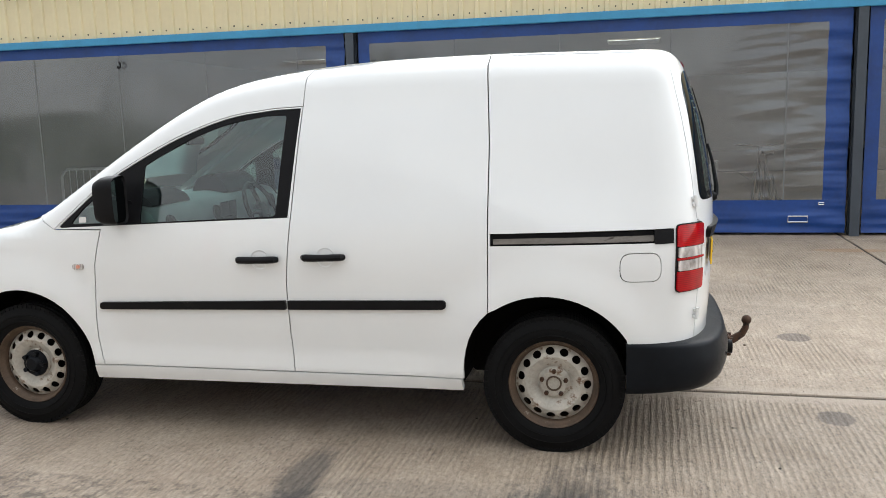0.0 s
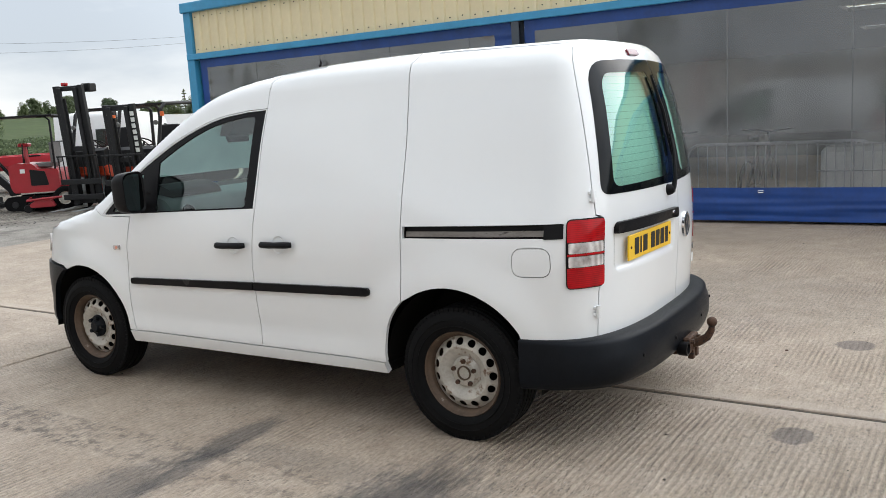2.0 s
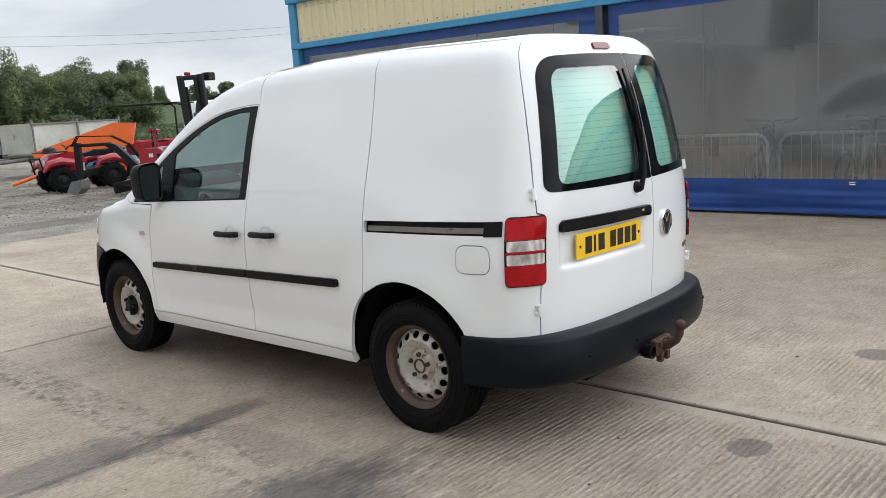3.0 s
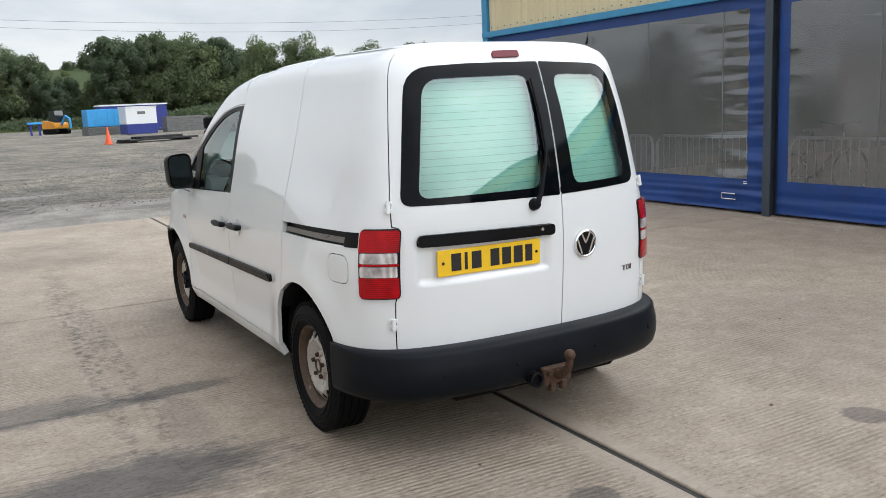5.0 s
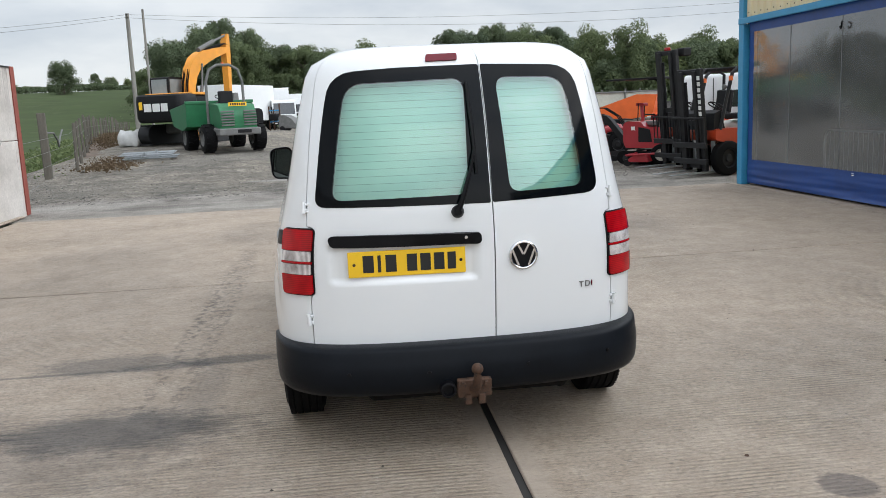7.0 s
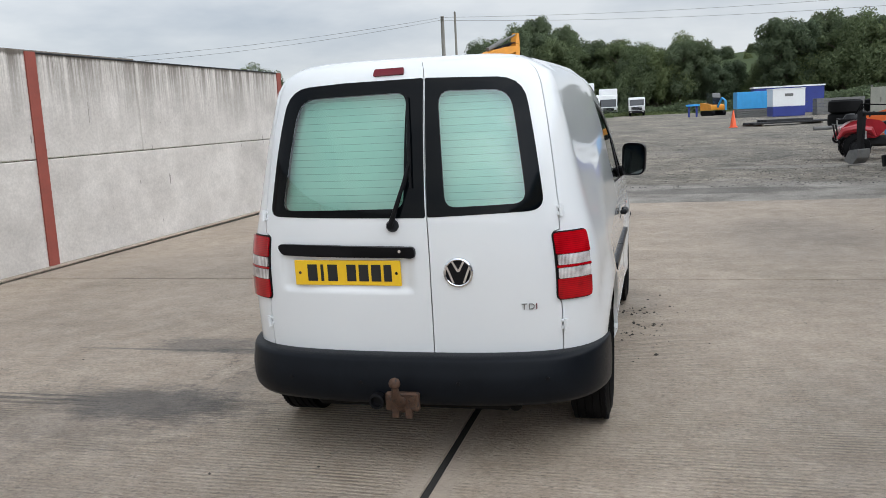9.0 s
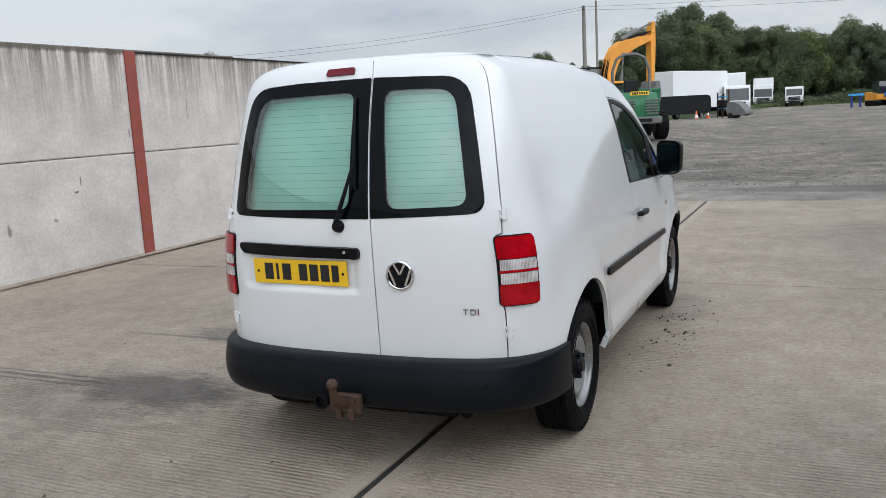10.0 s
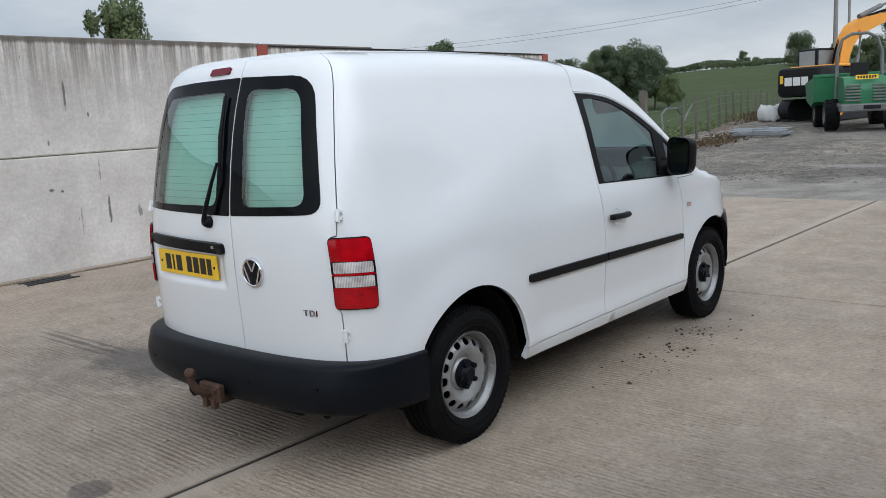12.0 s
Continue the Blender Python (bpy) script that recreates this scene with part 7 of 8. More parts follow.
def lettering_bars(owner, x, y0, z, widths, h, gap):
    y = y0
    for w in widths:
        Shape().box(x - 0.004, y, z, x + 0.004, y + w, z + h).make("lettering_bar", sticker, owner, "plain white bar", 0)
        y += w + gap


# excavator with its counterweight towards the camera
exc = thing("excavator", "large amber and black tracked excavator with its arm raised", "excavator", heading(-32.1, -6.41, 0.50, 158) @ Matrix.Scale(0.85, 4))
for y in (-1.15, 1.15):
    t_ = Shape().prism(rounded([(-1.9, 0.0), (1.9, 0.0), (2.2, 0.45), (1.9, 0.88), (-1.9, 0.88), (-2.2, 0.45)], 0.25), y - 0.28, y + 0.28)
    t_.make("track", forklift_dark, exc, "dusty steel track")
    for k in range(40):
        d = k / 40 * 2
        if d < 1:
            x, z, a = -1.95 + 3.9 * d, 0.0, 0
        else:
            x, z, a = 1.95 - 3.9 * (d - 1), 0.88, 180
        Shape().box(-0.085, -0.30, -0.03, 0.085, 0.30, 0.03, 0.0, Matrix.Translation((x, y, z)) @ pose(0, 0, 0, 0, a, 0)).make("track_shoe", forklift_dark, exc)
    for k in (-1.7, 1.7):
        Shape().lathe([(0.0001, 0.31), (0.3, 0.31), (0.34, 0.25)], Matrix.Translation((k, y * 1.0, 0.44)) @ pose(0, 0, 0, 90 if y < 0 else -90, 0, 0), 16).make("track_wheel", digger_yellow, exc)
Shape().box(-0.7, -0.9, 0.45, 0.7, 0.9, 0.92, 0.08).make("undercarriage", dusty_grey, exc)
weight_line = rounded([(-1.2, -1.30), (-2.2, -1.30), (-2.57, -1.08), (-2.58, 0), (-2.57, 1.08), (-2.2, 1.30), (-1.2, 1.30)], 0.18)
weight = Shape().grid([[(-1.2 + (x + 1.2) * k, y * (0.4 + 0.6 * k), z) for x, y in weight_line + weight_line[:1]] for z, k in ((1.0, 0.0), (1.0, 0.86), (1.06, 0.95), (1.22, 1.0), (2.02, 1.0), (2.20, 0.97), (2.27, 0.90), (2.28, 0.0))])
weight.make("counterweight", machine_black, exc, "black rounded counterweight")
Shape().box(-1.5, -1.22, 1.0, 0.9, 1.22, 1.35, 0.05).make("deck", machine_black, exc)
Shape().box(-1.5, -1.22, 1.35, -0.1, 0.15, 2.22, 0.10).make("engine_housing", machine_black, exc)
Shape().box(-1.55, -1.25, 2.22, -0.15, 1.25, 2.34, 0.03).make("yellow_band", digger_yellow, exc, "amber top band")
cab_ = Shape().prism(rounded([(-1.0, 1.35), (0.75, 1.35), (0.85, 1.9), (0.60, 3.10), (-0.95, 3.10)], 0.12), 0.30, 1.30).make("cab", machine_black, exc, "black cab")
Shape().box(-1.012, 0.40, 2.28, -0.97, 1.20, 3.0, 0.0).make("cab_window", pale_glass, cab_)
for y in (0.296, 1.304):
    Shape().prism(rounded([(-0.88, 1.85), (0.62, 1.85), (0.50, 3.0), (-0.86, 3.0)], 0.06), y - 0.004, y + 0.004).make("cab_window", pale_glass, cab_)
lettering_bars(exc, -2.585, -0.55, 1.50, (0.34, 0.38, 0.38), 0.36, 0.06)
Shape().box(-2.592, 0.75, 1.60, -2.584, 0.92, 1.95).make("emblem", plate_yellow, exc, "small yellow emblem")
def limb(line, widths, y0, y1):
    """A welded steel box drawn along a line in the (x, z) plane, its depth given at each point."""
    line = [Vector(p) for p in line]
    up, down = [], []
    for k, p in enumerate(line):
        d = (line[min(k + 1, len(line) - 1)] - line[max(k - 1, 0)]).normalized()
        n = Vector((-d.y, d.x)) * widths[k] / 2
        up.append(tuple(p + n))
        down.append(tuple(p - n))
    return Shape().prism(down + up[::-1], y0, y1)


BOOM = [(-0.05, 1.45), (0.02, 2.1), (0.14, 2.75), (0.36, 3.30), (0.74, 3.72), (1.25, 3.98), (1.85, 4.16), (2.5, 4.32), (3.2, 4.46), (3.85, 4.56)]
limb(BOOM, [0.40, 0.52, 0.62, 0.70, 0.74, 0.68, 0.58, 0.48, 0.38, 0.26], -0.30, 0.10).make("boom", digger_yellow, exc, "amber angled boom")
limb([(4.10, 5.36), (4.02, 5.0), (3.98, 4.5), (3.98, 3.8), (3.94, 3.0), (3.90, 2.3)], [0.16, 0.36, 0.46, 0.40, 0.32, 0.26], -0.26, 0.06).make("dipper", digger_yellow, exc, "amber dipper arm")
Shape().rod((1.25, -0.10, 4.42), (2.75, -0.10, 4.92), 0.11).rod((2.75, -0.10, 4.92), (4.08, -0.10, 5.32), 0.055).make("arm_cylinder", dusty_grey, exc, "grey hydraulic cylinder")
Shape().rod((4.20, -0.10, 4.55), (4.22, -0.10, 3.5), 0.075).rod((4.22, -0.10, 3.5), (4.10, -0.10, 2.5), 0.04).make("bucket_cylinder", dusty_grey, exc)
for y in (-0.34, 0.14):
    Shape().rod((0.5, y, 1.5), (0.95, y, 2.7), 0.085).rod((0.95, y, 2.7), (1.10, y, 3.75), 0.045).make("boom_cylinder", dusty_grey, exc)
for y in (-0.24, -0.16, -0.02, 0.04):
    Shape().tube([(x - 0.30 * (1 - k / 9) - 0.05, y, z + 0.10 + 0.026 * k) for k, (x, z) in enumerate(BOOM[1:])], 0.028, 6).make("hose", rubber, exc)
    Shape().tube([(3.0, y, 4.62), (3.6, y, 4.86), (4.15, y, 4.80), (4.30, y, 4.4), (4.22, y, 3.6)], 0.024, 6).make("hose", rubber, exc)
for z in (2.2, 3.3):
    Shape().box(-0.30, -0.28, z, -0.20, 0.08, z + 0.06, 0.0, Matrix.Translation((0.15 if z < 3 else 0.45, 0, 0))).make("hose_clamp", forklift_dark, exc)
Shape().prism(rounded([(3.75, 2.35), (4.10, 2.35), (4.25, 1.6), (3.95, 0.9), (3.25, 0.75), (3.55, 1.5)], 0.1), -0.55, 0.35).make("bucket", dusty_grey, exc, "grey steel bucket")

# site dumper, its engine cover towards the camera
dmp = thing("site_dumper", "green site dumper with a roll bar and a front skip", "dumper", heading(-26.82, -4.39, yard_height(-26.8, -4.4), 204) @ Matrix.Scale(0.91, 4))
for x, y in ((-1.15, -0.95), (-1.15, 0.95), (1.35, -0.95), (1.35, 0.95)):
    wheel_part(dmp, x, y, 0.51, 0.51, 0.46, dusty_grey, lugs=14)
cover = Shape().prism(rounded([(-1.95, 0.75), (-1.98, 1.35), (-1.75, 1.72), (-0.55, 1.80), (-0.55, 0.75)], 0.10), -0.68, 0.68).make("engine_cover", dumper_green, dmp)
for k in range(6):
    for y in (-0.42, 0.42):
        Shape().box(-2.03, y - 0.24, 0.95 + k * 0.10, -1.97, y + 0.24, 1.0 + k * 0.10, 0.008).make("louvre", dusty_grey, cover)
Shape().box(-2.05, -0.80, 0.60, -1.60, 0.80, 0.86, 0.04).make("rear_bumper", dusty_grey, dmp)
Shape().box(-2.07, -0.42, 0.68, -2.05, 0.10, 0.80).make("dark_plate", machine_black, dmp)
bar_plate = Shape().box(-1.95, -0.34, 1.66, -1.92, 0.34, 1.80).make("number_plate", plate_yellow, dmp, "yellow number plate")
for k in range(7):
    Shape().box(-1.956, -0.28 + k * 0.085, 1.69, -1.951, -0.22 + k * 0.085, 1.77).make("plate_bar", ink, bar_plate, "plain black bar", 0)
Shape().box(-1.6, -0.85, 0.70, 0.6, 0.85, 0.90, 0.05).make("chassis", dusty_grey, dmp)
Shape().prism([(0.35, 0.95), (1.0, 0.80), (2.3, 0.98), (2.75, 1.65), (0.25, 1.85)], -1.32, -1.25).prism([(0.35, 0.95), (1.0, 0.80), (2.3, 0.98), (2.75, 1.65), (0.25, 1.85)], 1.25, 1.32).prism([(0.35, 0.95), (0.25, 1.85), (0.31, 1.85), (0.41, 0.95)], -1.25, 1.25).prism([(0.41, 0.95), (1.0, 0.80), (2.3, 0.98), (2.75, 1.65), (2.70, 1.66), (2.26, 1.03), (1.0, 0.86), (0.41, 1.0)], -1.25, 1.25).make("skip", dumper_green, dmp, "open green skip", 0)
Shape().box(0.22, -1.35, 1.80, 0.36, 1.35, 1.92, 0.02).make("skip_rim", dumper_green, dmp)
Shape().tube([(-0.55, -0.72, 0.9), (-0.55, -0.70, 2.6), (-0.55, -0.55, 3.05), (-0.55, -0.25, 3.22), (-0.55, 0.25, 3.22), (-0.55, 0.55, 3.05), (-0.55, 0.70, 2.6), (-0.55, 0.72, 0.9)], 0.055, 10).make("roll_bar", dusty_grey, dmp, "grey roll bar")
Shape().box(-0.55, -0.28, 1.70, -0.10, 0.28, 1.85, 0.05).box(-0.62, -0.28, 1.75, -0.50, 0.28, 2.25, 0.05).make("seat", machine_black, dmp)
w_ = Shape().tube([(0.2 * math.cos(a), 0.2 * math.sin(a), 0) for a in np.linspace(0, 2 * math.pi, 21)], 0.016, 6).rod((0, 0, -0.4), (0, 0, 0), 0.025).make("steering_wheel", machine_black, dmp)
w_.matrix_local = pose(0.08, 0, 2.05, 0, -25, 0)
Shape().rod((-0.5, 0, 3.22), (-0.5, 0, 3.34), 0.05).make("beacon", machine_orange, dmp)

# galvanised panels and a filled bag on the ground
pan = thing("galvanised_frames", "loose stack of galvanised steel gate frames on the gravel", "steel frames", heading(-24.2, -6.45, yard_height(-24.2, -6.45), 95) @ Matrix.Scale(0.70, 4))
for k in range(4):
    dx, dy, z = 0.12 * math.sin(k * 2.1), 0.10 * math.cos(k * 1.7), 0.10 + k * 0.085
    for y in (-0.55, 0.0, 0.55):
        Shape().rod((-1.15 + dx, y + dy, z), (1.15 + dx, y + dy + 0.04 * k, z), 0.024).make("frame_tube", galvanised_dull, pan)
    for x in (-1.15, -0.3, 0.5, 1.15):
        Shape().rod((x + dx, -0.55 + dy, z), (x + dx, 0.55 + dy, z), 0.022).make("frame_tube", galvanised_dull, pan)
    Shape().box(-0.9 + 0.4 * k + dx, -0.62 + dy, z - 0.02, -0.8 + 0.4 * k + dx, -0.5 + dy, z + 0.13, 0.01).make("frame_bracket", galvanised_dull, pan)
for x in (-1.0, 1.0):
    Shape().box(x - 0.05, -0.7, 0, x + 0.05, 0.7, 0.072).make("bearer", timber, pan)
bag = Shape()
ball = [[(0.52 * math.copysign(abs(math.cos(a)) ** 0.6, math.cos(a)) * math.cos(b) ** 0.35, 0.5 * math.copysign(abs(math.sin(a)) ** 0.6, math.sin(a)) * math.cos(b) ** 0.35, 0.36 + 0.36 * math.sin(b) + 0.16 * noise.noise((2 * math.cos(a), 2 * math.sin(a), b * 2))) for a in np.linspace(0, 2 * math.pi, 22)] for b in np.linspace(-1.5, 1.5, 10)]
bag.grid(ball)
bag = tagged(bag.make("bulk_bag", bag_cloth, None, "", 60), "slumped white bulk bag beside the excavator", "bag")
bag.matrix_world = heading(-31.2, -8.58, yard_height(-31.2, -8.6) - 0.02, 75) @ Matrix.Scale(0.87, 4)


def cone(x, y, h):
    c = thing("traffic_cone", "orange traffic cone standing on the gravel", "traffic cone", pose(x, y, yard_height(x, y)), "traffic cones")
    Shape().box(-0.25 * h, -0.25 * h, 0, 0.25 * h, 0.25 * h, 0.05 * h, 0.01).make("cone_foot", cone_orange, c)
    Shape().lathe([(0.19 * h, 0.05 * h), (0.035 * h, h), (0.0001, h)], None, 16).make("cone_body", cone_orange, c)
    if h < 0.8:
        Shape().lathe([(0.150 * h, 0.36 * h), (0.105 * h, 0.64 * h)], None, 16).make("reflective_sleeve", sticker, c, "white sleeve")


cone(-49.4, 5.6, 1.0)
for x, y in ((-57.7, -6.0), (-73.0, -7.0)):
    cone(x, y, 0.75)


# lorries
def lorry(m, w, h, box_len, box_h, label):
    t = thing("lorry", label, "lorry", m, "parked lorries")
    cab = Shape().prism(rounded([(0.0, 0.55), (1.75, 0.55), (1.85, 1.25), (1.62, h), (0.0, h)], 0.14), -w / 2, w / 2).make("cab", truck_white, t, "white cab")
    Shape().prism([(1.80, 1.36), (1.685, min(h - 0.30, 2.40)), (1.72, min(h - 0.29, 2.41)), (1.835, 1.37)], -w * 0.44, w * 0.44).make("windscreen", dark_window, cab)
    for z in (0.78, 0.94, 1.10):
        Shape().box(1.78, -w * 0.33, z, 1.89, w * 0.33, z + 0.12, 0.02).make("grille_bar", machine_black, cab)
    Shape().box(1.70, -w / 2, 0.38, 1.94, w / 2, 0.70, 0.06).make("bumper", machine_black, cab)
    for y in (-w * 0.38, w * 0.38):
        Shape().box(1.92, y - 0.13, 0.50, 1.95, y + 0.13, 0.62).make("headlamp", lens_white, cab)
    for s in (-1, 1):
        Shape().box(1.45, s * (w / 2 + 0.08) - 0.07, 1.5, 1.6, s * (w / 2 + 0.08) + 0.07, 2.1, 0.03).make("mirror", machine_black, cab)
        for x in (1.0, -box_len + 0.9):
            wheel_part(t, x, s * (w / 2 - 0.17), 0.48, 0.48, 0.3, dusty_grey)
    if box_h:
        Shape().box(-box_len, -w / 2 - 0.03, 1.0, -0.15, w / 2 + 0.03, box_h, 0.03).make("box_body", truck_white, t, "white box body")
    else:
        Shape().box(-box_len, -w / 2, 0.95, -0.1, w / 2, 1.1, 0.02).make("flat_bed", dusty_grey, t)
    Shape().box(-box_len, -0.45, 0.6, 0.1, 0.45, 0.95).make("chassis", machine_black, t)
    return t


ZL = -0.01
lorry(heading(-121.0, -5.3, 0.2, 2), 2.5, 3.0, 8.5, 3.9, "white box lorry parked facing the yard")
lorry(heading(-114.5, -1.25, 0.2, 2), 2.1, 2.45, 5.0, 0, "small white flatbed lorry facing the yard")
lorry(heading(-85.5, -6.1, 0.0, 6), 2.3, 4.0, 9.0, 3.8, "tall white lorry with a box body")
lorry(heading(-79.5, -5.3, 0.0, 10), 2.2, 2.7, 4.5, 0, "white tipper lorry among stored machines")
for x, y, w in ((-75.4, -8.9, 9.4),):
    bx = thing("box_trailer", "plain white box trailer body standing on the yard", "trailer", heading(x, y, ZL, 158))
    Shape().box(-w / 2, -1.25, 0.9, w / 2, 1.25, 4.1, 0.03).make("box_body", truck_white, bx)
    Shape().box(-w / 2, -0.5, 0.5, w / 2, 0.5, 0.9, 0.02).make("chassis", machine_black, bx)
    for xx in (-w / 2 + 0.8, w / 2 - 0.8):
        for yy in (-1.0, 1.0):
            wheel_part(bx, xx, yy, 0.45, 0.45, 0.28, dusty_grey)

# small stored machine and gear near the lorries
swp = thing("yard_sweeper", "grey rounded sweeper attachment with rusty stands on the gravel", "sweeper", heading(-69.0, -4.6, -0.01, 70))
Shape().prism(rounded([(-0.2, 0.25), (1.3, 0.25), (1.35, 0.5), (0.9, 1.05), (0.3, 1.35), (-0.2, 1.30)], 0.2), -0.7, 0.7).make("hood", dusty_grey, swp)
Shape().rod((0.1, -0.72, 0.22), (0.1, 0.72, 0.22), 0.22, n=20).make("brush_roll", machine_black, swp)
for x, h in ((-0.35, 2.3), (-0.9, 1.9), (-1.3, 2.1)):
    Shape().box(x - 0.05, -0.05, 0, x + 0.05, 0.05, h, 0.01).box(x - 0.25, -0.25, 0, x + 0.25, 0.25, 0.05).make("stand_post", rust, swp, "rusty steel stand")
Shape().rod((-1.3, 0, 1.75), (-0.35, 0, 1.75), 0.05).rod((-1.3, 0, 0.8), (-0.35, 0, 0.9), 0.05).make("cross_tube", container_blue, swp, "blue cross tube")
Shape().box(-1.25, -0.35, 0.9, -0.5, 0.35, 1.5, 0.08).make("gearbox", machine_black, swp)

gen = thing("black_tank", "long black storage tank lying on the yard", "tank", heading(-69.5, -8.6, -0.01, 100))
Shape().prism(rounded([(-2.2, 0.5), (2.2, 0.5), (2.2, 2.0), (-2.2, 2.0)], 0.4), -0.7, 0.7).make("tank_shell", machine_black, gen)
for x in (-1.5, 1.5):
    Shape().box(x - 0.1, -0.7, 0, x + 0.1, 0.7, 0.55, 0.02).make("tank_foot", dusty_grey, gen)

# site cabin, containers, steel stacks and a small yellow digger
cabn = thing("site_cabin", "white over navy site cabin with a small vent", "site cabin", heading(-75.0, 12.3, ZL, 4) @ Matrix.Diagonal((1, 1.15, 1, 1)))
Shape().box(-2.5, -1.15, 0.9, 0, 1.15, 2.35, 0.02).make("cabin_wall", truck_white, cabn, "white upper wall")
Shape().box(-2.5, -1.15, 0.05, 0.0, 1.15, 0.897, 0.02).make("cabin_base", navy, cabn, "navy lower wall")
Shape().box(-2.55, -1.2, 2.35, 0.05, 1.2, 2.42, 0.02).make("cabin_roof", truck_white, cabn)
Shape().box(0.002, -0.3, 1.75, 0.02, 0.3, 1.98).make("vent", dusty_grey, cabn)
con = thing("navy_container", "long navy blue store with a pale roof edge", "container", heading(-91.0, 14.4, 0.05, 4))
Shape().box(-2.4, -3.2, 0.0, 0, 3.6, 2.65, 0.02).make("container_shell", navy, con)
Shape().box(-2.5, -3.3, 2.65, 0.06, 3.7, 2.8, 0.02).make("container_roof", truck_white, con)
blu = thing("blue_container", "bright blue steel container with a door", "container", heading(-80.5, 9.95, ZL, 4) @ Matrix.Diagonal((1, 0.66, 1.04, 1)))
Shape().box(-2.4, -2.1, 0.75, 0, 2.2, 2.25, 0.03).make("container_shell", container_blue, blu)
for y in (-2.1, -1.2, -0.3, 0.6, 1.5, 2.17):
    Shape().box(0.0, y - 0.03, 0.78, 0.03, y + 0.03, 2.22).make("container_rib", container_blue, blu)
Shape().box(0.0, -0.9, 0.85, 0.025, -0.1, 2.1).make("container_door", container_blue, blu)
for k in range(4):
    Shape().box(-2.4, -2.3, 0.0 + k * 0.18, 0.4, 2.4, 0.16 + k * 0.18, 0.01).make("base_beam", dusty_grey, blu, "grey steel beam")
stk = thing("steel_stack", "low stack of dark steel sections on the yard", "steel stack", heading(-51.0, 8.6, yard_height(-51, 8.6), 118))
for k in range(6):
    Shape().box(-2.6 + 0.2 * (k % 3), -0.9 + 0.3 * k, 0.12, 2.6, -0.66 + 0.3 * k, 0.22, 0.01).make("steel_section", forklift_dark, stk)
for k in range(3):
    Shape().box(-1.5, -0.5 + 0.35 * k, 0.222, 1.7, -0.25 + 0.35 * k, 0.36, 0.01).make("steel_section", forklift_dark, stk)
for x in (-2.0, 2.0):
    Shape().box(x - 0.06, -0.9, 0, x + 0.06, 1.1, 0.118).make("bearer", timber, stk)
st2 = thing("plank_stack", "stack of grey scaffold planks behind the trailer", "plank stack", heading(-79, 17.0, ZL, 95))
for k in range(6):
    Shape().box(-2.0, -0.7, k * 0.24, 2.0, 0.7, 0.22 + k * 0.24, 0.01).make("plank_layer", dusty_grey, st2)
yel = thing("compact_digger", "small yellow digger with a black canopy in the far yard", "digger", heading(-96.0, 7.4, 0.05, 30))
for y in (-0.7, 0.7):
    Shape().prism(rounded([(-1.0, 0), (1.0, 0), (1.2, 0.3), (1.0, 0.55), (-1.0, 0.55), (-1.2, 0.3)], 0.15), y - 0.18, y + 0.18).make("track", rubber, yel)
Shape().prism(rounded([(-1.2, 0.6), (0.9, 0.6), (0.9, 1.15), (-0.2, 1.35), (-1.3, 1.45)], 0.12), -0.85, 0.85).make("body", digger_yellow, yel)
Shape().prism(rounded([(-0.5, 1.35), (0.7, 1.2), (0.6, 2.45), (-0.5, 2.5)], 0.08), -0.5, 0.5).make("cab", dark_window, yel)
Shape().tube([(0.8, 0, 0.9), (1.7, 0, 1.9), (2.3, 0, 1.6), (2.4, 0, 0.6)], 0.12, 8).make("arm", container_blue, yel)
rck = thing("blue_stand", "small blue steel stand beside the digger", "stand", heading(-93.0, 5.6, 0.04, 4))
for y in (-0.9, -0.1):
    Shape().box(-0.1, y - 0.1, 0, 0.1, y + 0.1, 1.4, 0.02).make("stand_leg", navy, rck)
Shape().box(-0.3, -1.2, 1.15, 0.3, 0.2, 1.35, 0.02).make("stand_top", container_blue, rck)

# telegraph poles and wires
pole_wood = surface("pale_weathered_pole", (0.21, 0.20, 0.18), 0.9, vary=0.25, scale=5, stretch=(1, 1, 0.1))


def pole(x, y, h, bar):
    p = thing("telegraph_pole", "weathered timber telegraph pole carrying wires", "pole", pose(x, y, -0.3, 0, -1.0 if bar else 0.6, 10), "telegraph poles")
    Shape().lathe([(0.0001, 0), (0.19 if bar else 0.11, 0), (0.14 if bar else 0.08, h), (0.0001, h)], None, 14).make("pole_shaft", pole_wood, p)
    if bar:
        Shape().box(-0.6, -0.05, h - 0.35, 0.6, 0.05, h - 0.24, 0.01).make("crossarm", timber, p)
        for k in (-0.5, 0.0, 0.5):
            Shape().rod((k, 0, h - 0.24), (k, 0, h - 0.10), 0.035).make("insulator", forklift_dark, p)
    else:
        Shape().box(-0.35, -0.03, h - 0.06, 0.35, 0.03, h, 0.01).make("crossarm", timber, p)


pole(-64.2, -15.4, 9.7, True)
pole(-60.5, -13.5, 9.5, False)
pole(-66, 66.5, 11.5, True)
pole(-46, -52, 7.0, True)
for a, b, sag in (((-64.2, -15.4, 9.3), (-66, 62, 11.1), 1.6), ((-64.4, -15.6, 9.1), (-66.2, 61.8, 10.5), 1.9), ((-64.2, -15.4, 9.3), (-46, -52, 6.7), 0.8), ((-64.0, -15.2, 9.1), (-45.8, -52, 6.5), 1.0)):
    wire = Shape().tube([tuple(Vector(a).lerp(Vector(b), t) - Vector((0, 0, sag * 4 * t * (1 - t)))) for t in np.linspace(0, 1, 25)], 0.009, 4)
    tagged(wire.make("overhead_wire", forklift_dark), "thin dark overhead wire between the poles", "wire", "overhead wires")

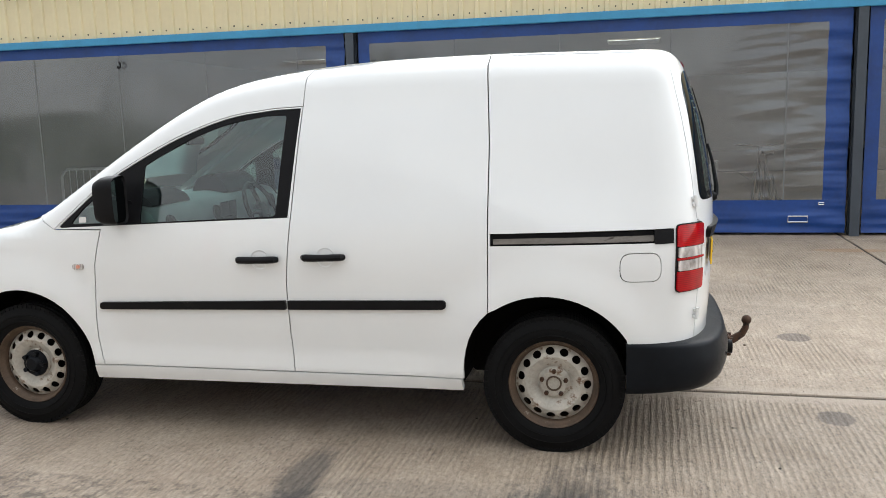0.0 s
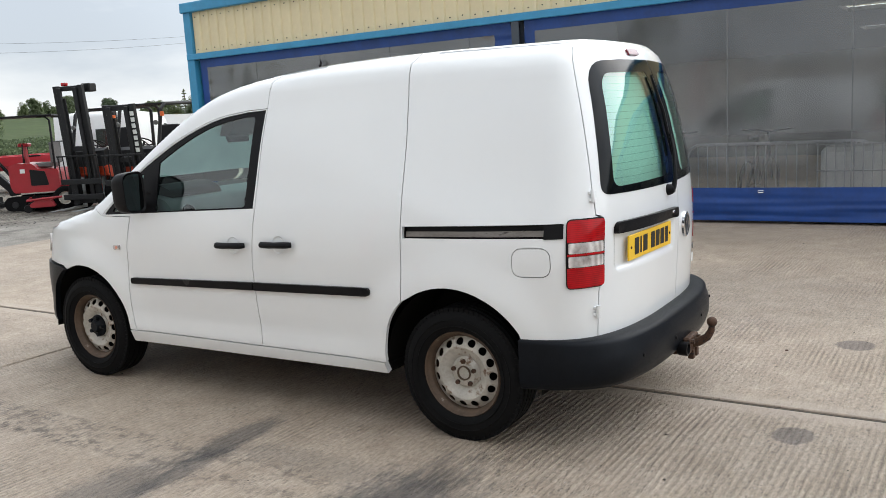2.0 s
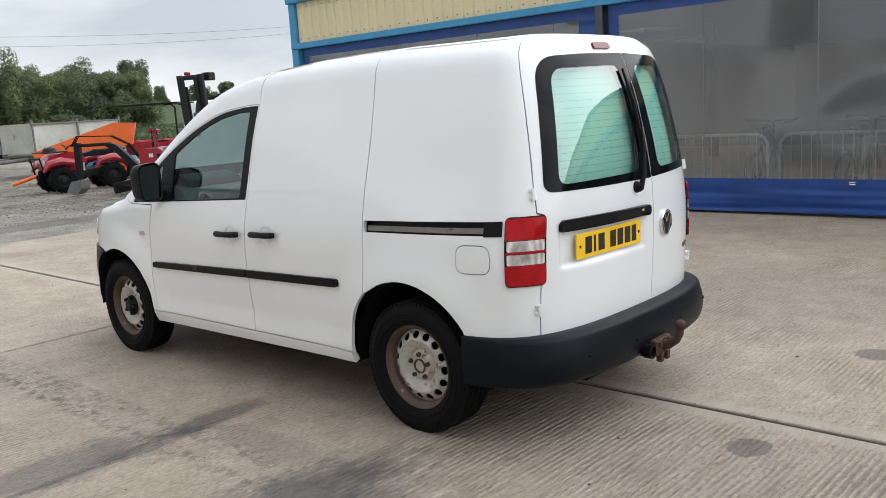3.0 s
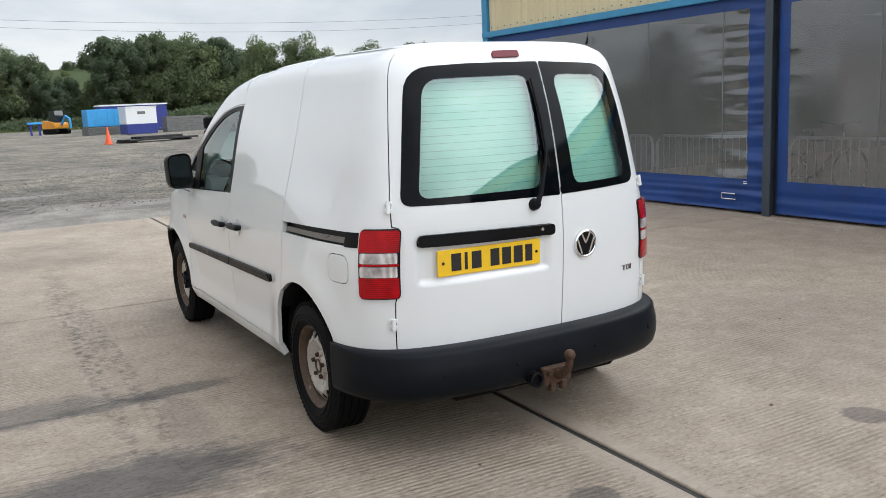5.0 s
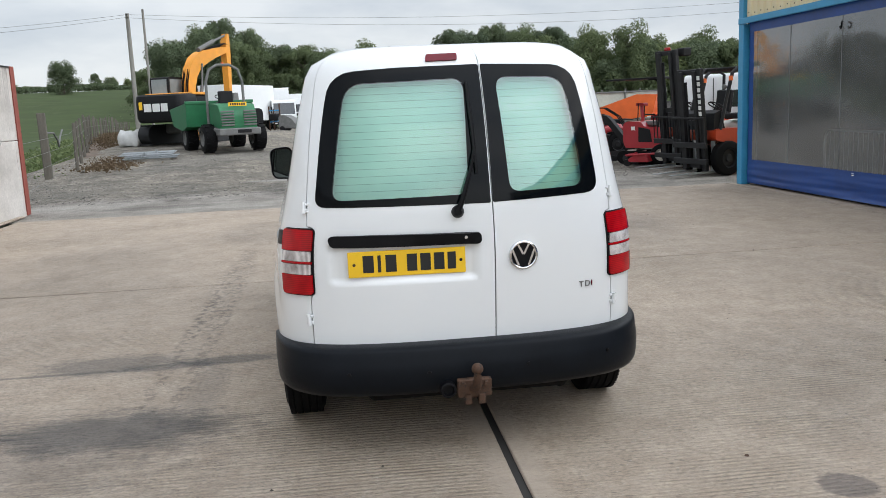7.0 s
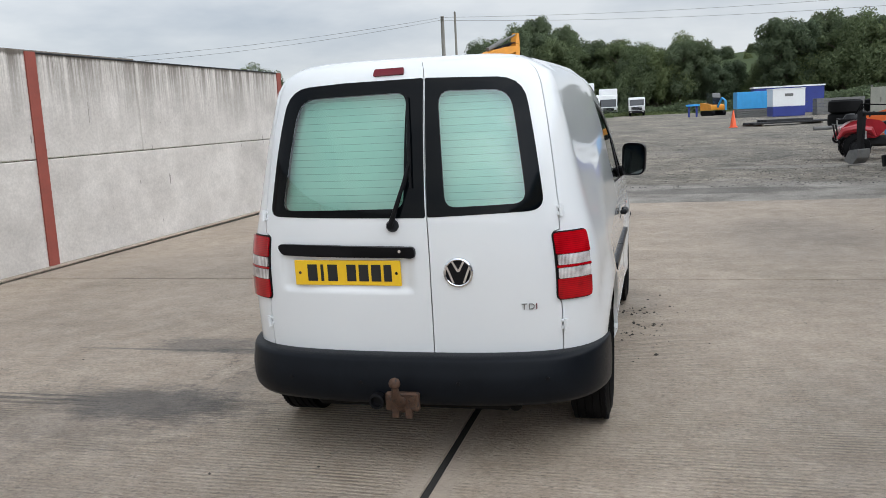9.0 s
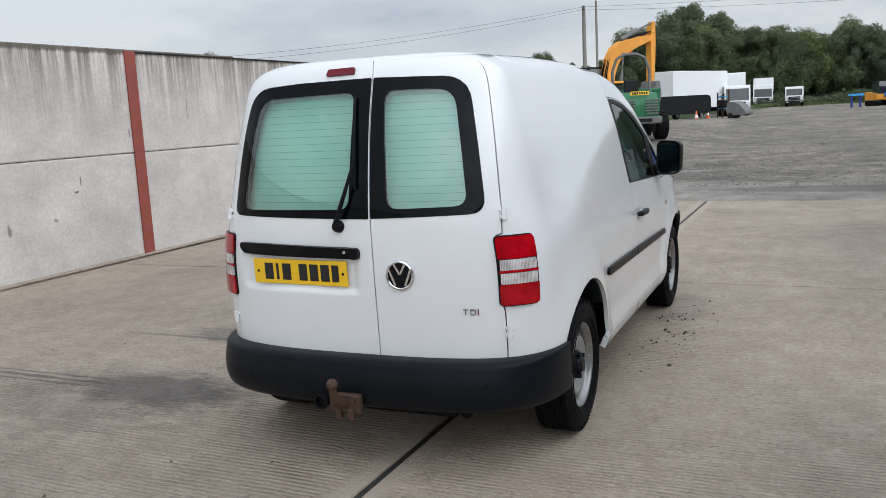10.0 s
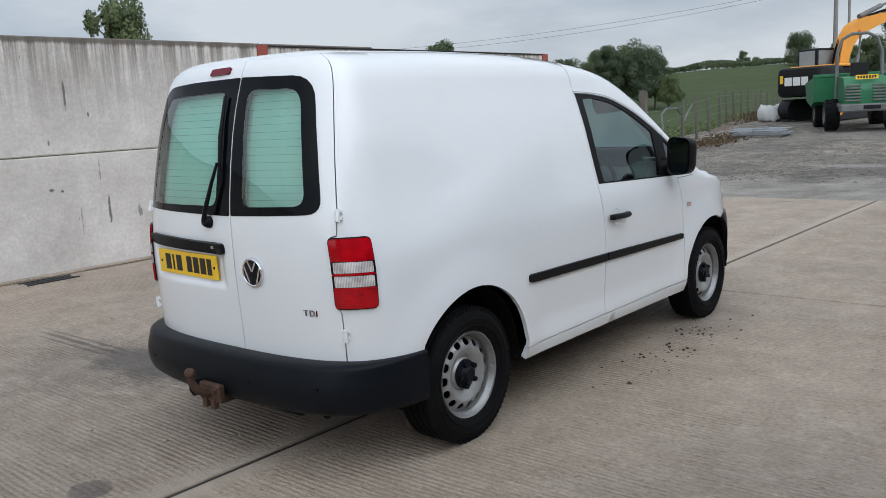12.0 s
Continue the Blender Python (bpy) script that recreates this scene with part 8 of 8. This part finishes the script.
# fence along the field
fence = thing("field_fence", "weathered timber post fence with wire along the field", "fence")
FENCE = [(-10.8, -6.0), (-20.2, -7.7), (-28.0, -9.4), (-35.0, -11.2), (-49.3, -14.2), (-75.0, -19.2), (-95.0, -23.0)]
flen = [0.0]
for a, b in zip(FENCE, FENCE[1:]):
    flen.append(flen[-1] + math.dist(a, b))
for d in np.arange(11.5, flen[-1], 2.2):
    x, y = float(np.interp(d, flen, [p[0] for p in FENCE])), float(np.interp(d, flen, [p[1] for p in FENCE]))
    h = 1.48 + 0.16 * random.random()
    ob = Shape().lathe([(0.0001, 0), (0.055, 0), (0.048, h - 0.04), (0.03, h), (0.0001, h)], None, 8).make("post", timber, fence)
    ob.matrix_world = pose(x + 0.05 * random.random(), y, -0.25 + 0.42 * smoothstep(17, 30, -x) * smoothstep(75, 60, -x), random.uniform(-3, 3), random.uniform(-3, 3), 0)
Shape().box(-0.12, -0.10, 0.0, 0.12, 0.10, 2.05, 0.02, pose(-19.6, -8.15, -0.25, 1, -2, 12)).make("corner_post", timber, fence, "thick weathered corner post", 0)
Shape().rod((-20.9, -7.65, 0.07), (-22.6, -7.95, 0.07), 0.07).make("fallen_rail", timber, fence, "fallen timber rail")
for z in (0.35, 0.65, 0.95, 1.25):
    Shape().tube([(x, y, z - 0.10 + 0.42 * smoothstep(17, 30, -x) * smoothstep(75, 60, -x)) for x, y in FENCE], 0.004, 4).make("strand", dusty_grey, fence)
Shape().tube([(-22.6, -9.0, 0.55), (-22.9, -9.2, 1.05), (-23.6, -9.35, 1.22), (-24.6, -9.45, 1.20), (-25.1, -9.5, 0.95), (-25.5, -9.6, 0.75), (-26.0, -9.7, 1.0), (-26.5, -9.75, 1.28)], 0.03, 8).make("bent_rail", dusty_grey, fence, "bent galvanised rail")
bank = Shape()
rows_ = []
for d in np.arange(13, flen[-1], 0.8):
    x, y = float(np.interp(d, flen, [p[0] for p in FENCE])), float(np.interp(d, flen, [p[1] for p in FENCE]))
    rows_.append([(x + 0.15 * k, y + k * 0.40 + 0.2 * noise.noise((d, k, 0)), -0.12 + 0.14 * smoothstep(13, 17, d) + 0.34 * smoothstep(8, 22, d) * smoothstep(66, 52, d) + 0.13 * smoothstep(8, 16, d) * math.exp(-((k - 0.3) ** 2)) + 0.10 * noise.noise((d * 0.9, k * 2.0, 4.0)) - (0.3 if k in (-1.0, 2.6) else 0)) for k in (-1.0, -0.5, 0, 0.5, 1.0, 1.5, 1.9, 2.6)])
tagged(bank.grid(rows_).make("soil_bank", soil, None, "", 180), "low bank of brown bare soil under the fence", "soil", kind="stuff")

# inside the hall: barriers, a white crate and bicycles seen dimly through the curtains
def barrier(x, y):
    b = thing("crowd_barrier", "galvanised crowd barrier standing in the hall", "barrier", pose(x, y, 0), "crowd barriers")
    Shape().tube([(-1.1, 0, 0.12), (-1.1, 0, 0.78), (-1.05, 0, 0.86), (-0.97, 0, 0.90), (0.97, 0, 0.90), (1.05, 0, 0.86), (1.1, 0, 0.78), (1.1, 0, 0.12)], 0.02, 8).make("barrier_frame", steel, b)
    Shape().rod((-1.1, 0, 0.18), (1.1, 0, 0.18), 0.016).make("lower_rail", steel, b)
    for k in range(17):
        Shape().rod((-0.96 + 0.12 * k, 0, 0.18), (-0.96 + 0.12 * k, 0, 0.88), 0.007, n=6).make("barrier_bar", steel, b)
    for xx in (-0.8, 0.8):
        Shape().box(xx - 0.03, -0.28, 0, xx + 0.03, 0.28, 0.04).make("barrier_foot", steel, b)


for x in (-7.2, -4.9, -2.5, -0.15):
    barrier(x, 7.12)
crate = thing("mesh_crate", "white plastic tank in a wire cage", "crate", pose(0.89, 7.0, 0) @ Matrix.Diagonal((0.82, 0.9, 1, 1)))
Shape().box(-0.55, -0.5, 0.16, 0.55, 0.5, 0.86, 0.05).make("tank", truck_white, crate, "white plastic tank")
for k in range(11):
    Shape().rod((-0.58 + k * 0.116, -0.53, 0.12), (-0.58 + k * 0.116, -0.53, 0.90), 0.009, n=6).make("cage_bar", steel, crate)
for z in (0.3, 0.6, 0.9):
    Shape().rod((-0.6, -0.54, z), (0.6, -0.54, z), 0.009, n=6).make("cage_bar", steel, crate)
Shape().box(-0.6, -0.55, 0, 0.6, 0.55, 0.12, 0.02).make("pallet", timber, crate)


def bicycle(x, y, az):
    b = thing("bicycle", "dark mountain bicycle parked in the dim hall", "bicycle", heading(x, y, 0, az), "bicycles in the hall")
    for wx in (-0.53, 0.53):
        Shape().lathe([(0.31, -0.02), (0.335, 0), (0.31, 0.02)], pose(wx, 0, 0.34, 90, 0, 0), 24, True).make("wheel", rubber, b)
    Shape().tube([(-0.53, 0, 0.34), (-0.12, 0, 0.80), (0.38, 0, 0.82), (-0.05, 0, 0.32), (-0.53, 0, 0.34)], 0.018, 6).rod((-0.05, 0, 0.32), (-0.15, 0, 0.92), 0.016).rod((0.53, 0, 0.34), (0.36, 0, 1.0), 0.016).make("frame", machine_black, b)
    Shape().box(-0.28, -0.07, 0.92, -0.02, 0.07, 0.97, 0.02).make("saddle", machine_black, b)
    Shape().tube([(0.30, -0.34, 1.04), (0.36, -0.12, 1.02), (0.37, 0, 1.0), (0.36, 0.12, 1.02), (0.30, 0.34, 1.04)], 0.014, 6).make("handlebar", machine_black, b)


for x, y, a in ((-1.7, 7.8, 95), (-0.5, 7.9, 85), (2.1, 7.8, 92), (4.6, 7.9, 88), (-3.8, 8.0, 80)):
    bicycle(x, y, a)
for x in (-5.5, 0.5, 6.5):
    col_ = Shape().box(x - 0.08, 14.6, 0, x + 0.08, 14.76, 2.9, 0.01).make("hall_column", post_grey)
    tagged(col_, "dark steel column inside the hall", "column", kind="structure")


# ---- trees ----
def tree_meshes(seed, height, spread, leaf_count, leaf_size, conifer=False):
    rng = random.Random(seed)
    wood = Shape()
    lean = (rng.uniform(-0.3, 0.3), rng.uniform(-0.3, 0.3))
    top_z = height * (0.99 if conifer else 0.82)
    wood.tube([(0, 0, -0.4), (lean[0] * 0.3, lean[1] * 0.3, height * 0.3), (lean[0], lean[1], top_z)], [height * 0.022, height * 0.016, height * 0.004], 7)
    puffs = []
    if conifer:
        for k in range(17):
            z = height * (0.10 + 0.86 * k / 16)
            reach = spread * (1 - k / 17.5) ** 0.85
            for q in range(7 if k < 13 else 4):
                a, r = rng.uniform(0, 6.28), reach * rng.uniform(0.55, 1.15)
                foot = Vector((0, 0, z))
                tip = Vector((r * math.cos(a), r * math.sin(a), z - 0.10 * r + rng.uniform(-0.12, 0.12)))
                wood.tube([foot, foot.lerp(tip, 0.5) - Vector((0, 0, 0.06)), tip], [height * 0.004, height * 0.003, height * 0.001], 4)
                for u in (0.45, 0.75, 1.0):
                    puffs.append((foot.lerp(tip, u), 0.05 + 0.10 * r))
        puffs += [(Vector((0, 0, height * (0.90 + 0.025 * k))), 0.07) for k in range(5)]
    else:
        for k in range(30):
            a, z = k * 2.4 + rng.uniform(-0.5, 0.5), height * rng.uniform(0.30, 0.92)
            reach = spread * rng.uniform(0.35, 0.95) * (1 - 0.55 * max(0, z / height - 0.55) / 0.45)
            tip = Vector((lean[0] + reach * math.cos(a), lean[1] + reach * math.sin(a), z))
            foot = Vector((lean[0] * z / height, lean[1] * z / height, max(height * 0.14, z - reach * 0.8)))
            wood.tube([foot, foot.lerp(tip, 0.5) + Vector((0, 0, 0.1)), tip], [height * 0.009, height * 0.006, height * 0.002], 5)
            puffs.append((tip, spread * rng.uniform(0.16, 0.36)))
        for _ in range(14):
            puffs.append((Vector((lean[0] + rng.uniform(-0.4, 0.4) * spread, lean[1] + rng.uniform(-0.4, 0.4) * spread, height * rng.uniform(0.3, 0.97))), spread * rng.uniform(0.22, 0.42)))
    crown = Shape()
    for _ in range(leaf_count):
        c, r = puffs[rng.randrange(len(puffs))]
        d = Vector((rng.gauss(0, 1), rng.gauss(0, 1), rng.gauss(0, 1))).normalized()
        p = c + d * r * rng.uniform(0.25, 1.15) ** 0.6
        p.z = max(0.1, p.z)
        u = (d + 0.7 * Vector((rng.gauss(0, 1), rng.gauss(0, 1), rng.gauss(0, 1)))).normalized()
        s = leaf_size * rng.uniform(0.6, 1.3)
        a = u.orthogonal().normalized()
        b = u.cross(a)
        n = 5
        ring = [p + s * rng.uniform(0.6, 1.1) * (math.cos(6.283 * q / n) * a + math.sin(6.283 * q / n) * b) + u * s * rng.uniform(-0.25, 0.25) for q in range(n)]
        k = len(crown.v)
        crown.add(ring, [(0, 1, 2), (0, 2, 3), (0, 3, 4)])
        face = (0.6 * d + 0.3 * u + Vector((0, 0, 0.30))).normalized()
        for q in range(n):
            crown.n[k + q] = tuple(face)
    return wood, crown


def grow(name, seed, height, spread, leaves, size, mat, conifer=False):
    wood, crown = tree_meshes(seed, height, spread, leaves, size, conifer)
    t = thing(name, "tall conifer with sparse dark branches" if conifer else "full leafy deciduous tree in summer green", "tree", pose(0, 0, -50))
    wood.make("trunk", bark, t)
    me = bpy.data.meshes.new("crown")
    me.from_pydata(crown.v, [], crown.f)
    me.materials.append(mat)
    me.shade_smooth()
    me.normals_split_custom_set_from_vertices([crown.n[i] for i in range(len(me.vertices))])
    ob = new("crown", me)
    ob.parent = t
    return t


KINDS = [grow("tree", 11, 9.5, 3.4, 21000, 0.098, leaf_a), grow("tree", 12, 8.2, 3.8, 21000, 0.098, leaf_b), grow("tree", 13, 10.5, 3.2, 21000, 0.098, leaf_b), grow("tree", 14, 7.4, 3.3, 19000, 0.095, leaf_c), grow("tree", 15, 9.0, 3.0, 19000, 0.095, leaf_a)]
fir = grow("conifer", 21, 9.0, 1.9, 7000, 0.085, leaf_b, True)


def plant(kind, x, y, scale=1.0, turn=0.0, sink=0.0, group=""):
    t = copy_thing(kind, Matrix.Translation((x, y, land(x, y) - sink)) @ pose(0, 0, 0, 0, 0, turn))
    t.scale = (scale, scale, scale * random.uniform(0.9, 1.12))
    if group:
        tagged(t, group=group)
    return t


rng = random.Random(5)
CAM0 = (3.5, -1.0)


def at_angle(az, r):
    return CAM0[0] + r * math.cos(radians(az)), CAM0[1] + r * math.sin(radians(az))


# a wood behind the yard, with a gap where the hill shows
for row, (r0, n) in enumerate(((130, 56), (139, 52), (150, 46))):
    for k in range(n):
        az = 152.6 + (189.5 - 152.6) * (k + rng.uniform(-0.35, 0.35)) / (n - 1)
        if row > 0 and 171.0 < az < 177.0:
            continue
        near = 0.80 if az < 163 else 1.0
        x, y = at_angle(az, (r0 + rng.uniform(-3, 3)) * near + (10 if az > 182 else 0))
        size = 1.33 * rng.uniform(0.82, 1.02) * (0.56 if 171.5 < az < 176.5 else 0.98) * (0.74 if az < 163 else 1.0)
        plant(KINDS[rng.randrange(5)], x, y, size, rng.uniform(0, 360), 0.3, "wood behind the yard")
# trees on the hill's crest and the far hedges
for k in range(170):
    az = 138 + 80 * (k + rng.uniform(-1.6, 1.6)) / 169
    if 190.5 < az < 206:
        continue
    x, y = at_angle(az, rng.uniform(285, 345))
    plant(KINDS[rng.randrange(5)], x, y, rng.uniform(0.5, 0.95), rng.uniform(0, 360), rng.uniform(1.6, 3.6), "far hedgerow trees")
# trees by the field beyond the wall
for az, r, sc, low in ((202.9, 100, 0.52, 0.2), (203.8, 104, 0.66, 0.2), (204.7, 101, 0.84, 0.2), (205.6, 106, 0.90, 0.3), (206.5, 100, 0.78, 0.2), (207.4, 104, 0.74, 0.2), (208.4, 99, 0.70, 0.2), (209.6, 103, 0.70, 0.2), (211.0, 98, 0.62, 0.2), (213.0, 102, 0.6, 0.2), (217.4, 90, 0.90, 0.2), (196.2, 205, 1.0, 2.0), (199.7, 235, 0.55, 1.2), (199.0, 237, 0.45, 1.4), (194.4, 232, 0.60, 1.8), (193.5, 234, 0.62, 2.0), (192.5, 232, 0.58, 1.8), (191.4, 120, 0.8, 0.2), (190.6, 118, 0.72, 0.2)):
    x, y = at_angle(az, r)
    plant(KINDS[rng.randrange(5)], x, y, sc, rng.uniform(0, 360), low, "trees by the field")
wall_tree = plant(KINDS[4], -9.75, -18.5, 0.60, 40, 0.0)
wall_tree.scale = (0.36, 0.36, 0.60)
for az, r, sc in ((139.7, 160, 0.96), (136.9, 160, 1.24), (136.1, 158, 0.80)):
    x, y = at_angle(az, r)
    plant(fir, x, y, sc, rng.uniform(0, 360), 0.1)
for az, r, sc in ((139.1, 150, 0.78), (138.4, 146, 0.86), (137.6, 150, 0.88), (136.9, 147, 0.80), (136.2, 150, 0.76), (135.4, 148, 0.72), (146.2, 120, 0.52), (146.9, 122, 0.42)):
    x, y = at_angle(az, r)
    plant(KINDS[1], x, y, sc, rng.uniform(0, 360), 0.3)
for t in KINDS + [fir]:
    for o in (*t.children_recursive, t):
        bpy.data.objects.remove(o)

# undergrowth and hedges: many small clumps in one sheet
def scrub(name, label, line, width, height, count, mat, seed, leaf=0.34, lift=0.0):
    r = random.Random(seed)
    s = Shape()
    d = [0.0]
    for a, b in zip(line, line[1:]):
        d.append(d[-1] + math.dist(a, b))
    for _ in range(count):
        q = r.uniform(0, d[-1])
        x = float(np.interp(q, d, [p[0] for p in line])) + r.gauss(0, width / 2)
        y = float(np.interp(q, d, [p[1] for p in line])) + r.gauss(0, width / 2)
        h = height * (0.55 + 0.6 * noise.noise((x * 0.12, y * 0.12, seed)))
        z = land(x, y) + lift + max(0.1, h) * r.random() ** 0.7
        u = Vector((r.gauss(0, 1), r.gauss(0, 1), r.gauss(0.6, 1))).normalized()
        a = u.orthogonal().normalized()
        b = u.cross(a)
        k = leaf * r.uniform(0.45, 1.0)
        s.add([Vector((x, y, z)) + k * r.uniform(0.6, 1.1) * (math.cos(1.2566 * j) * a + math.sin(1.2566 * j) * b) for j in range(5)], [(0, 1, 2), (0, 2, 3), (0, 3, 4)])
    me = bpy.data.meshes.new(name)
    me.from_pydata(s.v, [], s.f)
    me.materials.append(mat)
    tagged(new(name, me), label, "undergrowth", kind="stuff")


arc_line = lambda a0, a1, r, n=14: [at_angle(a0 + (a1 - a0) * k / (n - 1), r) for k in range(n)]
scrub("undergrowth", "dense green undergrowth along the edge of the wood", [(x * (0.80 if k < 7 else 1), y * (0.80 if k < 7 else 1)) for k, (x, y) in enumerate(arc_line(149, 190, 127))], 5.0, 3.2, 80000, leaf_b, 3, 0.19)
scrub("grass_bank", "pale long grass along the far yard edge", arc_line(158, 189, 122), 3.0, 1.1, 24000, leaf_c, 4, 0.16)
scrub("hedge", "far field hedge on the rise", arc_line(186, 216, 230), 2.4, 2.4, 18000, leaf_b, 7)
scrub("hedge", "low hedge behind the parked machines", arc_line(136, 160, 70), 3.0, 1.6, 18000, leaf_a, 8, 0.17)
scrub("dead_weeds", "brown dead weeds and debris along the soil bank", [(x, y + 0.9) for x, y in FENCE[1:5]], 0.8, 0.30, 7000, leaf_dry, 12, 0.05, 0.42)
scrub("rough_grass", "rough grass and weeds along the fence", [(x, y - 1.0) for x, y in FENCE[1:]], 1.4, 0.45, 22000, leaf_c, 9, 0.10)
